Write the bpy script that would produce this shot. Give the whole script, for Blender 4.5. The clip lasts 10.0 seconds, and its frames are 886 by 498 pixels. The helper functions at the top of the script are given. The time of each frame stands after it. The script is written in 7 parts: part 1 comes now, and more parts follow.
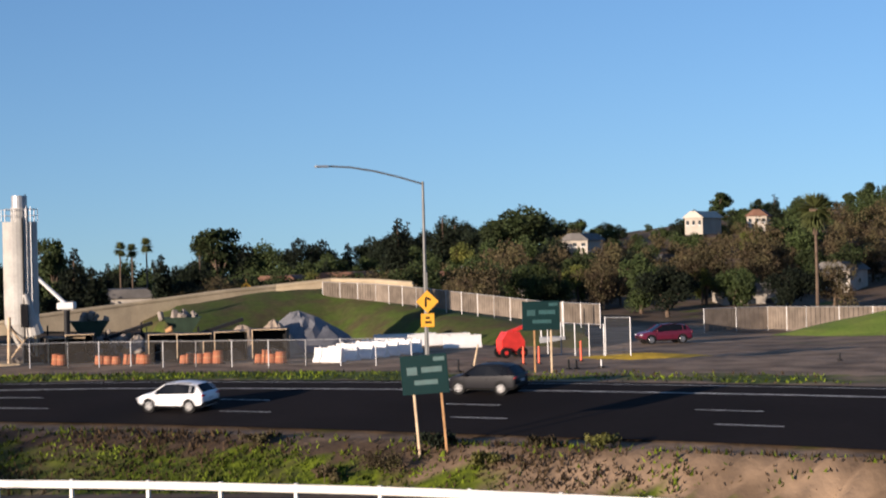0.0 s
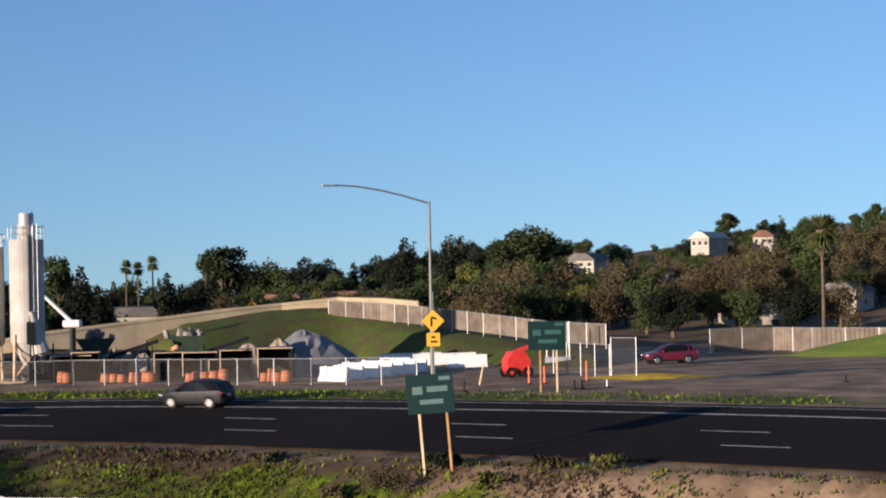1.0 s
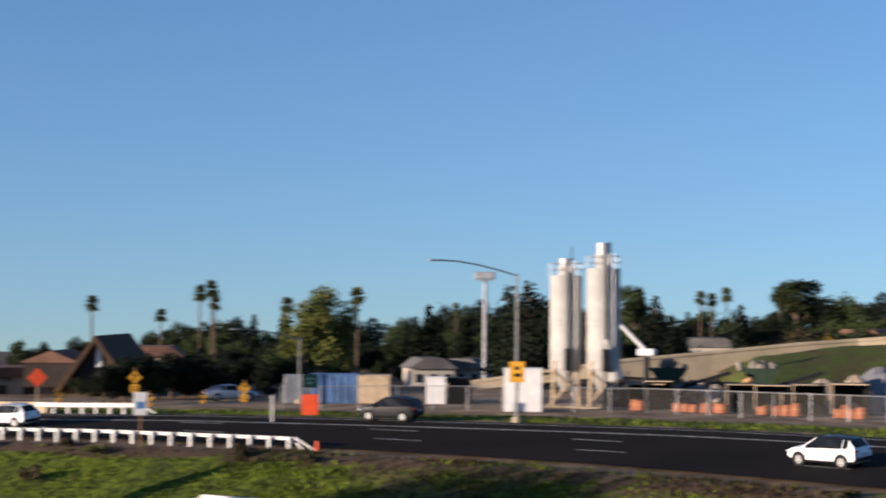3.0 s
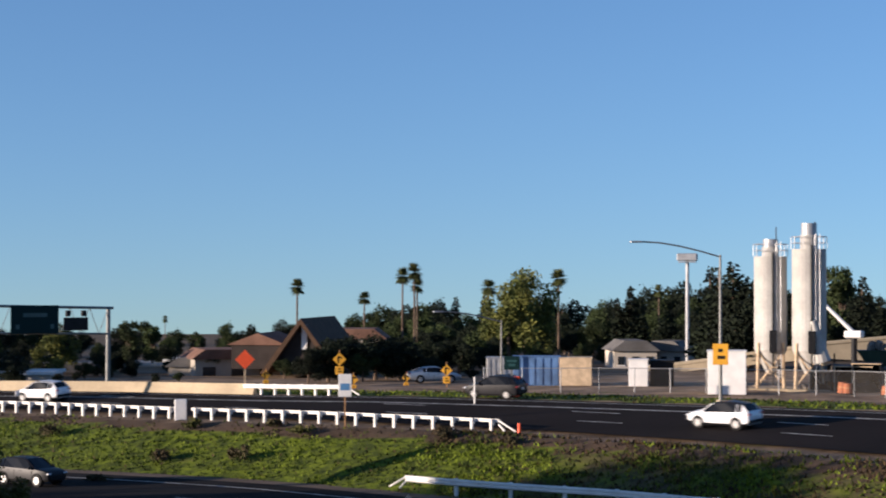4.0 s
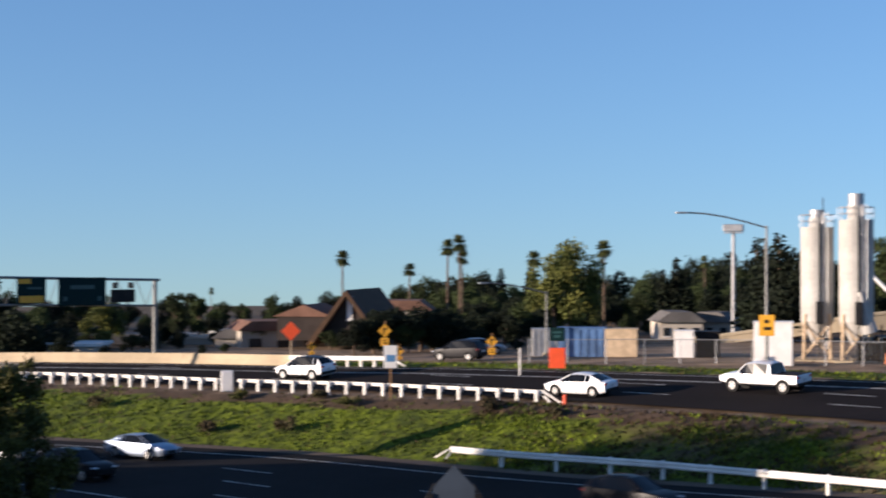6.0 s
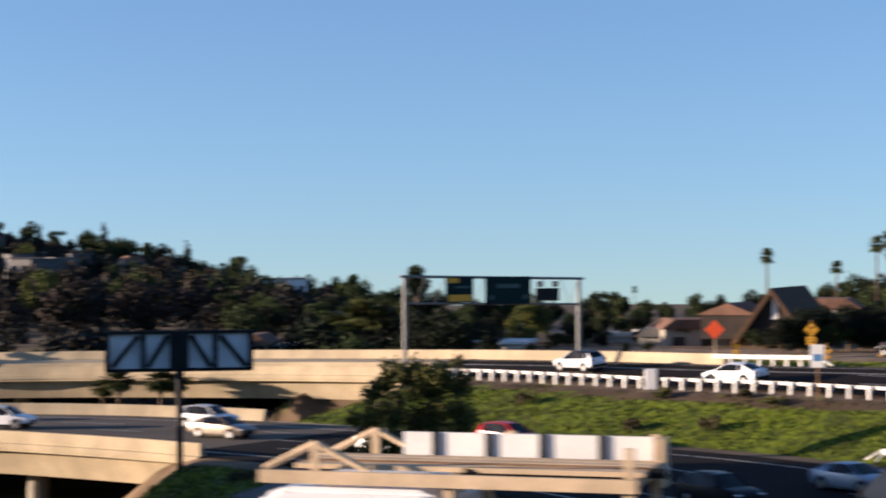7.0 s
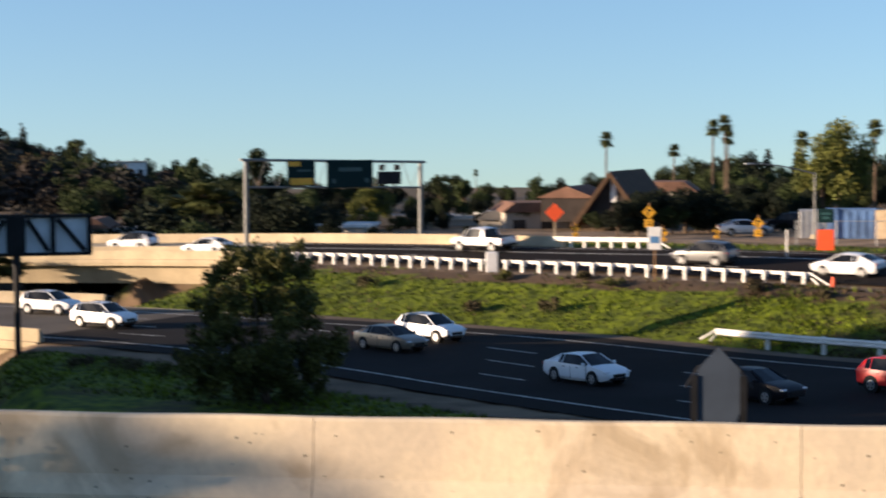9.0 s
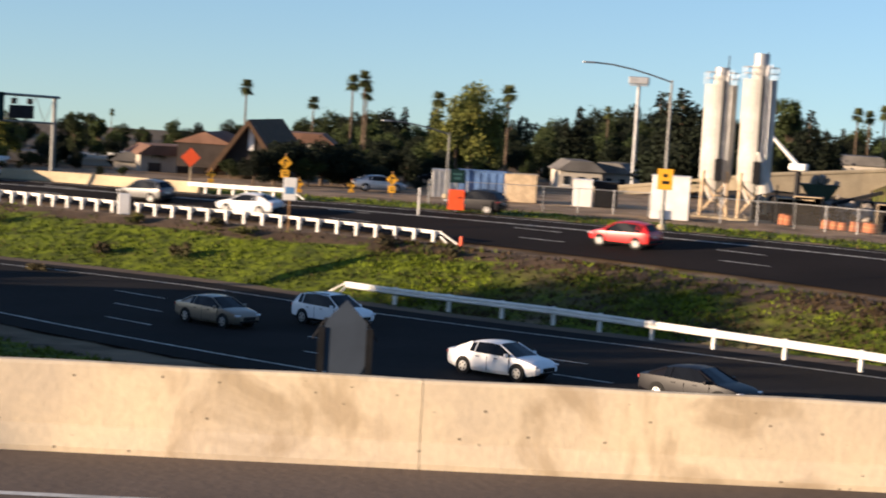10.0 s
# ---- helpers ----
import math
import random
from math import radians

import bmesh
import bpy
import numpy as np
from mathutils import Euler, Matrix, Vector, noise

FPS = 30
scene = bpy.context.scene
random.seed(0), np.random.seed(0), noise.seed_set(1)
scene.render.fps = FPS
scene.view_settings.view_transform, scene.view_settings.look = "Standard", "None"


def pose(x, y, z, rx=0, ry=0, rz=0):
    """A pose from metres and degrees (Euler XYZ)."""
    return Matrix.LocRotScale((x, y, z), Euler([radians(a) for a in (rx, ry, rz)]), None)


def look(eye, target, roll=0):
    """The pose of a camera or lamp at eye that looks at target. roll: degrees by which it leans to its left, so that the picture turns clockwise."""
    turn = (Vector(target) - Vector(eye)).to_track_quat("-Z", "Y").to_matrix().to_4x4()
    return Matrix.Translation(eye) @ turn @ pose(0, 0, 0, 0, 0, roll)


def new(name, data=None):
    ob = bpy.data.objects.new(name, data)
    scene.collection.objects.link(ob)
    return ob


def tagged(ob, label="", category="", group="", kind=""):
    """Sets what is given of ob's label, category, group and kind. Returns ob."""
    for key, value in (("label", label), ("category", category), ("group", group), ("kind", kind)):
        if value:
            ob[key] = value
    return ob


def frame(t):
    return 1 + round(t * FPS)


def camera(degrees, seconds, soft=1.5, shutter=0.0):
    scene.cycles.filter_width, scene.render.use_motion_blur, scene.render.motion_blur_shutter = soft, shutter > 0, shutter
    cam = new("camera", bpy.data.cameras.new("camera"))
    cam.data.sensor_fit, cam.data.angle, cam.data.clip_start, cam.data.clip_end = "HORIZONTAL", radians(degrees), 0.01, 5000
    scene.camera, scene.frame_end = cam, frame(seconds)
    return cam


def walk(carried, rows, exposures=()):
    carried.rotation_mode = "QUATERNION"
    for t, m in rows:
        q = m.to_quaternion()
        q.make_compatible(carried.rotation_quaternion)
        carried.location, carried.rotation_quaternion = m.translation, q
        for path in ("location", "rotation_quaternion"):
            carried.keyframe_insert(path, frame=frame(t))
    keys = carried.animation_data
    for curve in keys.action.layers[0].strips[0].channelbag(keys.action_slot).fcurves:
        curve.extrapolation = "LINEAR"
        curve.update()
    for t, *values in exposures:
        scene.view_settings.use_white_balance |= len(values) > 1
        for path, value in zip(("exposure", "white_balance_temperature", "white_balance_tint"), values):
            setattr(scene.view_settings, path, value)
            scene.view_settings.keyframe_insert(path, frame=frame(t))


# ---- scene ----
EYE = (0.0, 0.0, 9.0)
cam = camera(28.0, 10.0, soft=1.9, shutter=0.3)


def aim(yaw, pitch, roll):
    return pose(*EYE, 0, 0, yaw) @ pose(0, 0, 0, 90 + pitch) @ pose(0, 0, 0, 0, 0, roll)


PATH = [
    (0.0, 0.0, 0.11, -1.46), (0.5, 0.14, 1.59, -1.66), (1.0, 0.18, 0.74, -1.21), (1.5, 1.05, -0.5, -1.31), (2.0, 6.3, 1.17, 0.03),
    (2.2, 8.77, 1.89, 0.33), (2.3, 10.3, 2.2, 0.42), (2.5, 12.75, 2.16, 0.48), (2.7, 14.47, 1.98, 0.6), (3.0, 18.55, 1.9, 0.31),
    (3.2, 22.3, 1.77, 0.1), (3.7, 25.8, 1.4, 0.1), (4.3, 22.86, 1.21, 0.31), (4.5, 21.21, 1.23, 0.61), (5.0, 20.37, 1.22, 0.78),
    (5.2, 20.37, 1.14, 0.76), (5.75, 23.6, 0.65, 0.3), (6.3, 30.0, 0.28, -0.29), (6.5, 32.36, 0.32, -0.46), (6.8, 36.36, 0.38, -0.65),
    (7.0, 40.04, 0.38, -0.39), (7.2, 43.56, 0.34, -0.52), (7.5, 46.73, 0.33, -0.87), (7.8, 48.36, 0.08, -1.15), (8.0, 48.28, -0.75, -1.25),
    (8.2, 47.19, -2.06, -1.29), (8.5, 42.23, -2.37, -1.25), (9.0, 34.97, -3.41, -0.35), (9.5, 28.66, -4.46, 1.86), (10.0, 23.13, -4.73, 3.46),
]
EXPOSURES = [(0.0, 0.8, 5600, 18), (5.0, 1.0, 5500, 19), (6.5, 1.15, 5700, 20), (7.5, 1.4, 6100, 22), (8.5, 1.5, 6200, 20), (9.0, 1.4, 6250, 18), (10.0, 1.35, 6400, 18)]
walk(cam, [(t, aim(y, p, r)) for t, y, p, r in PATH], EXPOSURES)

# ---- world and sun ----
SUN_FROM = 132.4   # the sun's bearing, degrees to the left of +y
SUN_UP = 8.0
world = bpy.data.worlds.new("world")
scene.world = world
world.use_nodes = True
sky = world.node_tree.nodes.new("ShaderNodeTexSky")
sky.sky_type = "NISHITA"
sky.sun_disc = False
sky.sun_elevation = radians(SUN_UP)
sky.sun_rotation = radians(-SUN_FROM)
sky.air_density, sky.dust_density, sky.ozone_density = 1.0, 0.45, 2.8
back = world.node_tree.nodes["Background"]
back.inputs[1].default_value = 0.10
wn = world.node_tree
tc, lift = wn.nodes.new("ShaderNodeTexCoord"), wn.nodes.new("ShaderNodeVectorMath")
lift.operation = "ADD"
lift.inputs[1].default_value = (0, 0, 0.09)   # the land falls away: the sky reaches a little below eye level
wn.links.new(tc.outputs["Generated"], lift.inputs[0])
wn.links.new(lift.outputs[0], sky.inputs["Vector"])
wn.links.new(sky.outputs[0], back.inputs[0])
sun_data = bpy.data.lights.new("sun", "SUN")
sun_data.energy, sun_data.angle, sun_data.color = 5.0, radians(0.5), (1.0, 0.78, 0.52)
sun = new("sun", sun_data)
a, e = radians(SUN_FROM), radians(SUN_UP)
sun.matrix_world = look((-math.sin(a) * 100, math.cos(a) * 100, 100 * math.tan(e)), (0, 0, 0))


# ---- materials ----
def mat(name, color, rough=0.8, metal=0.0, vary=0.15, scale=3.0, fine=40.0, bump=0.0, tint=None, per_object=0.0, trans=0.0, island=0.0):
    """A surface with two scales of noise in its colour and a fine relief."""
    m = bpy.data.materials.new(name)
    m.use_nodes = True
    nt = m.node_tree
    b = nt.nodes["Principled BSDF"]
    b.inputs["Roughness"].default_value, b.inputs["Metallic"].default_value = rough, metal
    b.inputs["Specular IOR Level"].default_value = 0.5 if rough < 0.6 else 0.2
    geo = nt.nodes.new("ShaderNodeTexCoord")
    n1, n2 = nt.nodes.new("ShaderNodeTexNoise"), nt.nodes.new("ShaderNodeTexNoise")
    n1.inputs["Scale"].default_value, n1.inputs["Detail"].default_value = scale, 4
    n2.inputs["Scale"].default_value, n2.inputs["Detail"].default_value = fine, 2
    for n in (n1, n2):
        nt.links.new(geo.outputs["Object"], n.inputs["Vector"])
    mix = nt.nodes.new("ShaderNodeMix")
    mix.data_type = "RGBA"
    c2 = tint if tint else tuple(c * (1 - vary) for c in color)
    mix.inputs[6].default_value, mix.inputs[7].default_value = (*color, 1), (*c2, 1)
    ramp = nt.nodes.new("ShaderNodeValToRGB")
    ramp.color_ramp.elements[0].position, ramp.color_ramp.elements[1].position = 0.38, 0.62
    nt.links.new(n1.outputs[0], ramp.inputs[0])
    nt.links.new(ramp.outputs[0], mix.inputs[0])
    hsv = nt.nodes.new("ShaderNodeHueSaturation")
    nt.links.new(mix.outputs[2], hsv.inputs["Color"])
    val = nt.nodes.new("ShaderNodeMath")
    val.operation = "MULTIPLY_ADD"
    val.inputs[1].default_value, val.inputs[2].default_value = vary * 1.4, 1 - vary * 0.7
    nt.links.new(n2.outputs[0], val.inputs[0])
    last = val.outputs[0]
    for amount, node, out in ((per_object, "ShaderNodeObjectInfo", "Random"), (island, "ShaderNodeNewGeometry", "Random Per Island")):
        if amount:
            info = nt.nodes.new(node)
            f = nt.nodes.new("ShaderNodeMath")
            f.operation = "MULTIPLY_ADD"
            f.inputs[1].default_value, f.inputs[2].default_value = amount * 2, 1 - amount
            nt.links.new(info.outputs[out], f.inputs[0])
            g = nt.nodes.new("ShaderNodeMath")
            g.operation = "MULTIPLY"
            nt.links.new(last, g.inputs[0])
            nt.links.new(f.outputs[0], g.inputs[1])
            last = g.outputs[0]
    nt.links.new(last, hsv.inputs["Value"])
    nt.links.new(hsv.outputs[0], b.inputs["Base Color"])
    if bump:
        bp = nt.nodes.new("ShaderNodeBump")
        bp.inputs["Strength"].default_value, bp.inputs["Distance"].default_value = bump, 0.05
        nt.links.new(n2.outputs[0], bp.inputs["Height"])
        nt.links.new(bp.outputs[0], b.inputs["Normal"])
    return m


def ground_mat():
    """Grass, dry weeds and bare dirt by noise at three scales; greener where the ground slopes."""
    m = mat("ground_soil", (0.048, 0.029, 0.016), 0.95, vary=0.45, scale=0.35, fine=2.5, bump=1.0, tint=(0.022, 0.0145, 0.0085))
    nt = m.node_tree
    b = nt.nodes["Principled BSDF"]
    soil = b.inputs["Base Color"].links[0].from_socket
    pa = nt.nodes.new("ShaderNodeAttribute")
    pa.attribute_name = "pale"
    pn = nt.nodes.new("ShaderNodeTexNoise")
    pn.inputs["Scale"].default_value, pn.inputs["Detail"].default_value = 0.3, 6
    pc = nt.nodes.new("ShaderNodeTexCoord")
    nt.links.new(pc.outputs["Object"], pn.inputs["Vector"])
    pm = nt.nodes.new("ShaderNodeMath")
    pm.operation = "MULTIPLY"
    pm.use_clamp = True
    nt.links.new(pa.outputs["Fac"], pm.inputs[0])
    pr = nt.nodes.new("ShaderNodeValToRGB")
    pr.color_ramp.elements[0].position, pr.color_ramp.elements[1].position = 0.30, 0.62
    pr.color_ramp.elements[0].color = (0.25, 0.25, 0.25, 1)
    nt.links.new(pn.outputs[0], pr.inputs[0])
    nt.links.new(pr.outputs[0], pm.inputs[1])
    px = nt.nodes.new("ShaderNodeMix")
    px.data_type = "RGBA"
    px.inputs[7].default_value = (0.36, 0.25, 0.155, 1)
    nt.links.new(pm.outputs[0], px.inputs[0])
    nt.links.new(soil, px.inputs[6])
    soil = px.outputs[2]
    att = nt.nodes.new("ShaderNodeAttribute")
    att.attribute_name = "green"
    co = nt.nodes.new("ShaderNodeTexCoord")
    n = nt.nodes.new("ShaderNodeTexNoise")
    n.inputs["Scale"].default_value, n.inputs["Detail"].default_value = 0.22, 7
    nt.links.new(co.outputs["Object"], n.inputs["Vector"])
    add = nt.nodes.new("ShaderNodeMath")
    add.operation = "ADD"
    nt.links.new(att.outputs["Fac"], add.inputs[0])
    nt.links.new(n.outputs[0], add.inputs[1])
    ramp = nt.nodes.new("ShaderNodeValToRGB")
    ramp.color_ramp.elements[0].position, ramp.color_ramp.elements[1].position = 0.80, 1.0
    nt.links.new(add.outputs[0], ramp.inputs[0])
    fine = nt.nodes.new("ShaderNodeTexNoise")
    fine.inputs["Scale"].default_value, fine.inputs["Detail"].default_value = 1.3, 5
    nt.links.new(co.outputs["Object"], fine.inputs["Vector"])
    gr = nt.nodes.new("ShaderNodeValToRGB")
    gr.color_ramp.elements[0].color, gr.color_ramp.elements[1].color = (0.040, 0.055, 0.005, 1), (0.130, 0.165, 0.006, 1)
    gr.color_ramp.elements[0].position, gr.color_ramp.elements[1].position = 0.38, 0.66
    nt.links.new(fine.outputs[0], gr.inputs[0])
    mix = nt.nodes.new("ShaderNodeMix")
    mix.data_type = "RGBA"
    nt.links.new(ramp.outputs[0], mix.inputs[0])
    nt.links.new(soil, mix.inputs[6])
    nt.links.new(gr.outputs[0], mix.inputs[7])
    nt.links.new(mix.outputs[2], b.inputs["Base Color"])
    return m


M_GROUND = ground_mat()
M_ASPHALT = mat("asphalt", (0.017, 0.0135, 0.0125), 1.0, vary=0.3, scale=0.08, fine=3.0, bump=0.1)
M_ROADB = mat("worn_asphalt", (0.022, 0.020, 0.0195), 1.0, vary=0.3, scale=0.1, fine=3.0, bump=0.1)
for am in (M_ASPHALT, M_ROADB):
    am.node_tree.nodes["Principled BSDF"].inputs["Specular IOR Level"].default_value = 0.06
M_PAINT = mat("road_paint", (0.62, 0.61, 0.56), 0.7, vary=0.45, scale=1.2, fine=9)
M_CONCRETE = mat("concrete", (0.45, 0.365, 0.24), 0.85, vary=0.22, scale=0.4, fine=6, bump=0.15)
M_CONC_DARK = mat("stained_concrete", (0.36, 0.32, 0.26), 0.9, vary=0.3, scale=0.5, fine=6, bump=0.15)
M_GALV = mat("galvanised_steel", (0.42, 0.42, 0.42), 0.5, 0.55, vary=0.2, scale=1.5, fine=20)
M_POLE = mat("weathered_pole_steel", (0.20, 0.20, 0.19), 0.55, 0.4, vary=0.2, scale=1.5, fine=20)
M_WHITE = mat("white_paint", (0.80, 0.78, 0.74), 0.6, vary=0.12, scale=1.0, fine=15)
M_RAILWHITE = mat("white_guardrail_paint", (0.8, 0.77, 0.70), 0.55, vary=0.18, scale=0.8, fine=12)
M_SILO = mat("white_silo_paint", (0.46, 0.44, 0.40), 0.6, vary=0.25, scale=0.5, fine=6)
M_TIMBER = mat("timber", (0.42, 0.24, 0.11), 0.85, vary=0.3, scale=2, fine=20)
M_BEAM = mat("pale_timber", (0.62, 0.47, 0.30), 0.75, vary=0.25, scale=2, fine=20)
M_SIGNGREEN = mat("green_sign_sheeting", (0.002, 0.020, 0.021), 0.8, vary=0.1, scale=2)
M_SIGNYELLOW = mat("yellow_sign_sheeting", (0.72, 0.36, 0.015), 0.5, vary=0.1, scale=2)
M_ORANGE = mat("orange_sign_sheeting", (0.85, 0.10, 0.02), 0.5, vary=0.1, scale=2)
M_ORANGEPL = mat("orange_plastic", (0.34, 0.115, 0.05), 0.7, vary=0.2, scale=2)
M_RED = mat("red_machine_paint", (0.72, 0.045, 0.03), 0.4, vary=0.15, scale=2)
M_DARKSTEEL = mat("dark_steel", (0.018, 0.018, 0.02), 0.6, 0.3, vary=0.3, scale=2)
M_BLACK = mat("black_rubber", (0.012, 0.012, 0.012), 0.75, vary=0.2, scale=4)
M_GLASS = mat("dark_car_glass", (0.006, 0.007, 0.009), 0.2, vary=0.0)
M_GLASS.node_tree.nodes["Principled BSDF"].inputs["Specular IOR Level"].default_value = 0.2
M_CHROME = mat("wheel_alloy", (0.5, 0.5, 0.5), 0.3, 0.8, vary=0.1)
M_LAMPRED = mat("tail_lamp_red", (0.35, 0.01, 0.01), 0.3, vary=0.0)
M_LAMPCLEAR = mat("head_lamp_clear", (0.7, 0.7, 0.72), 0.15, vary=0.0)
M_PLATE = mat("plate_white", (0.6, 0.6, 0.6), 0.5, vary=0.05)
M_BARK = mat("bark", (0.14, 0.10, 0.07), 0.95, vary=0.35, scale=2, fine=12)
M_LEAF = mat("broad_leaves", (0.028, 0.038, 0.012), 0.8, vary=0.3, scale=0.4, fine=4, tint=(0.035, 0.05, 0.014), per_object=0.35, island=0.35)
M_LEAFDARK = mat("dark_conifer_leaves", (0.013, 0.019, 0.009), 0.85, vary=0.3, scale=0.4, fine=4, per_object=0.3, island=0.35)
# lifted brownish grey: the far hill's haze is put into the leaf colour
M_LEAFHAZE = mat("hazy_hillside_leaves", (0.029, 0.032, 0.026), 0.9, vary=0.4, scale=0.02, fine=2, tint=(0.042, 0.033, 0.027), island=0.35)
M_LEAFDRY = mat("dry_brown_leaves", (0.060, 0.043, 0.024), 0.85, vary=0.35, scale=0.4, fine=4, tint=(0.07, 0.06, 0.026), per_object=0.3, island=0.35)
M_LEAFYEL = mat("yellow_green_leaves", (0.13, 0.13, 0.025), 0.75, vary=0.3, scale=0.3, fine=4, tint=(0.07, 0.085, 0.02), per_object=0.15, island=0.4)
M_PALM = mat("palm_leaves", (0.07, 0.08, 0.025), 0.6, vary=0.3, scale=1, fine=6, per_object=0.25, island=0.3)
M_BUSHNEAR = mat("acacia_leaves", (0.10, 0.095, 0.02), 0.65, vary=0.35, scale=0.6, fine=5, tint=(0.045, 0.05, 0.012), island=0.5)
M_ROOF = mat("roof_tiles", (0.20, 0.11, 0.075), 0.9, vary=0.3, scale=0.5, fine=6)
M_ROOFGREY = mat("grey_shingles", (0.16, 0.15, 0.14), 0.9, vary=0.3, scale=0.5, fine=6)
M_STUCCO = mat("pale_stucco", (0.46, 0.41, 0.34), 0.9, vary=0.15, scale=0.4, fine=6, per_object=0.2)
M_WINDOW = mat("window_glass", (0.02, 0.025, 0.03), 0.1, vary=0.0)
M_SAND = mat("sand_pile", (0.34, 0.27, 0.20), 0.95, vary=0.25, scale=0.6, fine=8, bump=0.3)
# blue-grey of the heap's shaded side, put into the colour
M_SHADEPILE = mat("shaded_gravel", (0.20, 0.20, 0.21), 0.95, vary=0.25, scale=0.6, fine=8, bump=0.3)
M_YELLOWSAND = mat("yellow_gravel", (0.55, 0.36, 0.03), 0.95, vary=0.25, scale=1, fine=8)
M_DIRT = mat("packed_dirt", (0.15, 0.108, 0.075), 0.95, vary=0.3, scale=0.15, fine=3, bump=0.3)
M_BLUE = mat("blue_tarpaulin", (0.12, 0.22, 0.42), 0.5, vary=0.4, scale=0.8)
M_RUBBLE = mat("broken_concrete", (0.30, 0.26, 0.22), 0.95, vary=0.4, scale=1.5, fine=10, island=0.35)
M_DARKGREEN = mat("dark_green_steel", (0.03, 0.05, 0.03), 0.6, vary=0.3, scale=1)
M_SIGNBACK = mat("aluminium_sign_back", (0.72, 0.73, 0.76), 0.5, 0.0, vary=0.15, scale=1)


# ---- mesh helpers ----
def finish(name, bm, material, parent=None, label="", smooth=False):
    me = bpy.data.meshes.new(name)
    bm.to_mesh(me)
    bm.free()
    for m in material if isinstance(material, (list, tuple)) else (material,):
        me.materials.append(m)
    if smooth:
        for p in me.polygons:
            p.use_smooth = True
    ob = new(name, me)
    if parent:
        ob.parent = parent
    if label:
        ob["label"] = label
    return ob


def part(name, bm, material, parent, label="", smooth=False):
    """One mesh under a thing or under a part."""
    return finish(name, bm, material, parent, label, smooth)


def thing(name, m, label, category, group="", kind=""):
    ob = new(name)
    ob.empty_display_size = 0.2
    ob.matrix_basis = m
    return tagged(ob, label, category, group, kind)


def box(bm, cx, cy, cz, sx, sy, sz, bev=0.0, rot=None):
    m = Matrix.Translation((cx, cy, cz)) @ (rot.to_4x4() if rot else Matrix()) @ Matrix.Diagonal((sx, sy, sz, 1))
    r = bmesh.ops.create_cube(bm, size=1, matrix=m)
    if bev:
        es = {ed for v in r["verts"] for ed in v.link_edges}
        bmesh.ops.bevel(bm, geom=list(es), offset=bev, segments=1, affect="EDGES")
    return bm


def tube(bm, p, q, r1, r2=None, n=8, caps=True):
    p, q = Vector(p), Vector(q)
    d = q - p
    m = Matrix.Translation((p + q) / 2) @ d.to_track_quat("Z", "Y").to_matrix().to_4x4()
    bmesh.ops.create_cone(bm, cap_ends=caps, segments=n, radius1=r1, radius2=r1 if r2 is None else r2, depth=d.length, matrix=m)
    return bm


def bbox(*args, **kw):
    return box(bmesh.new(), *args, **kw)


def btube(*args, **kw):
    return tube(bmesh.new(), *args, **kw)


def prism(bm, outline, y0, y1):
    """An outline in x, z drawn out along y."""
    a = [bm.verts.new((x, y0, z)) for x, z in outline]
    b = [bm.verts.new((x, y1, z)) for x, z in outline]
    n = len(a)
    bm.faces.new(a)
    bm.faces.new(b[::-1])
    for i in range(n):
        bm.faces.new((a[i], b[i], b[(i + 1) % n], a[(i + 1) % n]))
    bmesh.ops.recalc_face_normals(bm, faces=bm.faces[:])
    return bm


def polar(az, d, z=0.0):
    """A place at a bearing to the left of +y, and a distance on the ground."""
    return Vector((-math.sin(radians(az)) * d, math.cos(radians(az)) * d, z))


# ---- the lines of the roads ----
def smooth_line(pts, n=6):
    p = np.array(pts, float)
    out = []
    for i in range(len(p) - 1):
        p0, p1, p2, p3 = p[max(i - 1, 0)], p[i], p[i + 1], p[min(i + 2, len(p) - 1)]
        for k in range(n):
            t = k / n
            out.append(0.5 * (2 * p1 + (p2 - p0) * t + (2 * p0 - 5 * p1 + 4 * p2 - p3) * t * t + (3 * p1 - p0 - 3 * p2 + p3) * t ** 3))
    out.append(p[-1])
    return np.array(out)


class Line:
    """A road's near edge in plan, with its height; u is the distance from it, away from the eye."""

    def __init__(self, pts, zs, width, bank):
        self.p = smooth_line(pts)
        seg = np.diff(self.p, axis=0)
        self.s = np.concatenate([[0], np.cumsum(np.hypot(*seg.T))])
        t = np.gradient(self.p, axis=0)
        t /= np.hypot(*t.T)[:, None]
        self.t = t
        self.n = np.stack([t[:, 1], -t[:, 0]], 1)   # the road runs to the left: its right hand is away from the eye
        self.z = np.interp(-self.p[:, 0], [-x for x, _ in zs], [z for _, z in zs])
        self.w = np.interp(-self.p[:, 0], [-x for x, _ in width], [w for _, w in width])
        self.bank = bank

    def at(self, s, u, dz=0.0):
        f = lambda a: np.interp(s, self.s, a)
        x, y = f(self.p[:, 0]) + f(self.n[:, 0]) * u, f(self.p[:, 1]) + f(self.n[:, 1]) * u
        return Vector((x, y, f(self.z) + self.bank * u + dz))

    def heading(self, s):
        return math.atan2(np.interp(s, self.s, self.t[:, 1]), np.interp(s, self.s, self.t[:, 0]))

    def su(self, x, y):
        """The distances along and across of plan points (arrays)."""
        d = (x[:, None] - self.p[None, :, 0]) ** 2 + (y[:, None] - self.p[None, :, 1]) ** 2
        i = d.argmin(1)
        rx, ry = x - self.p[i, 0], y - self.p[i, 1]
        return self.s[i] + rx * self.t[i, 0] + ry * self.t[i, 1], rx * self.n[i, 0] + ry * self.n[i, 1], i


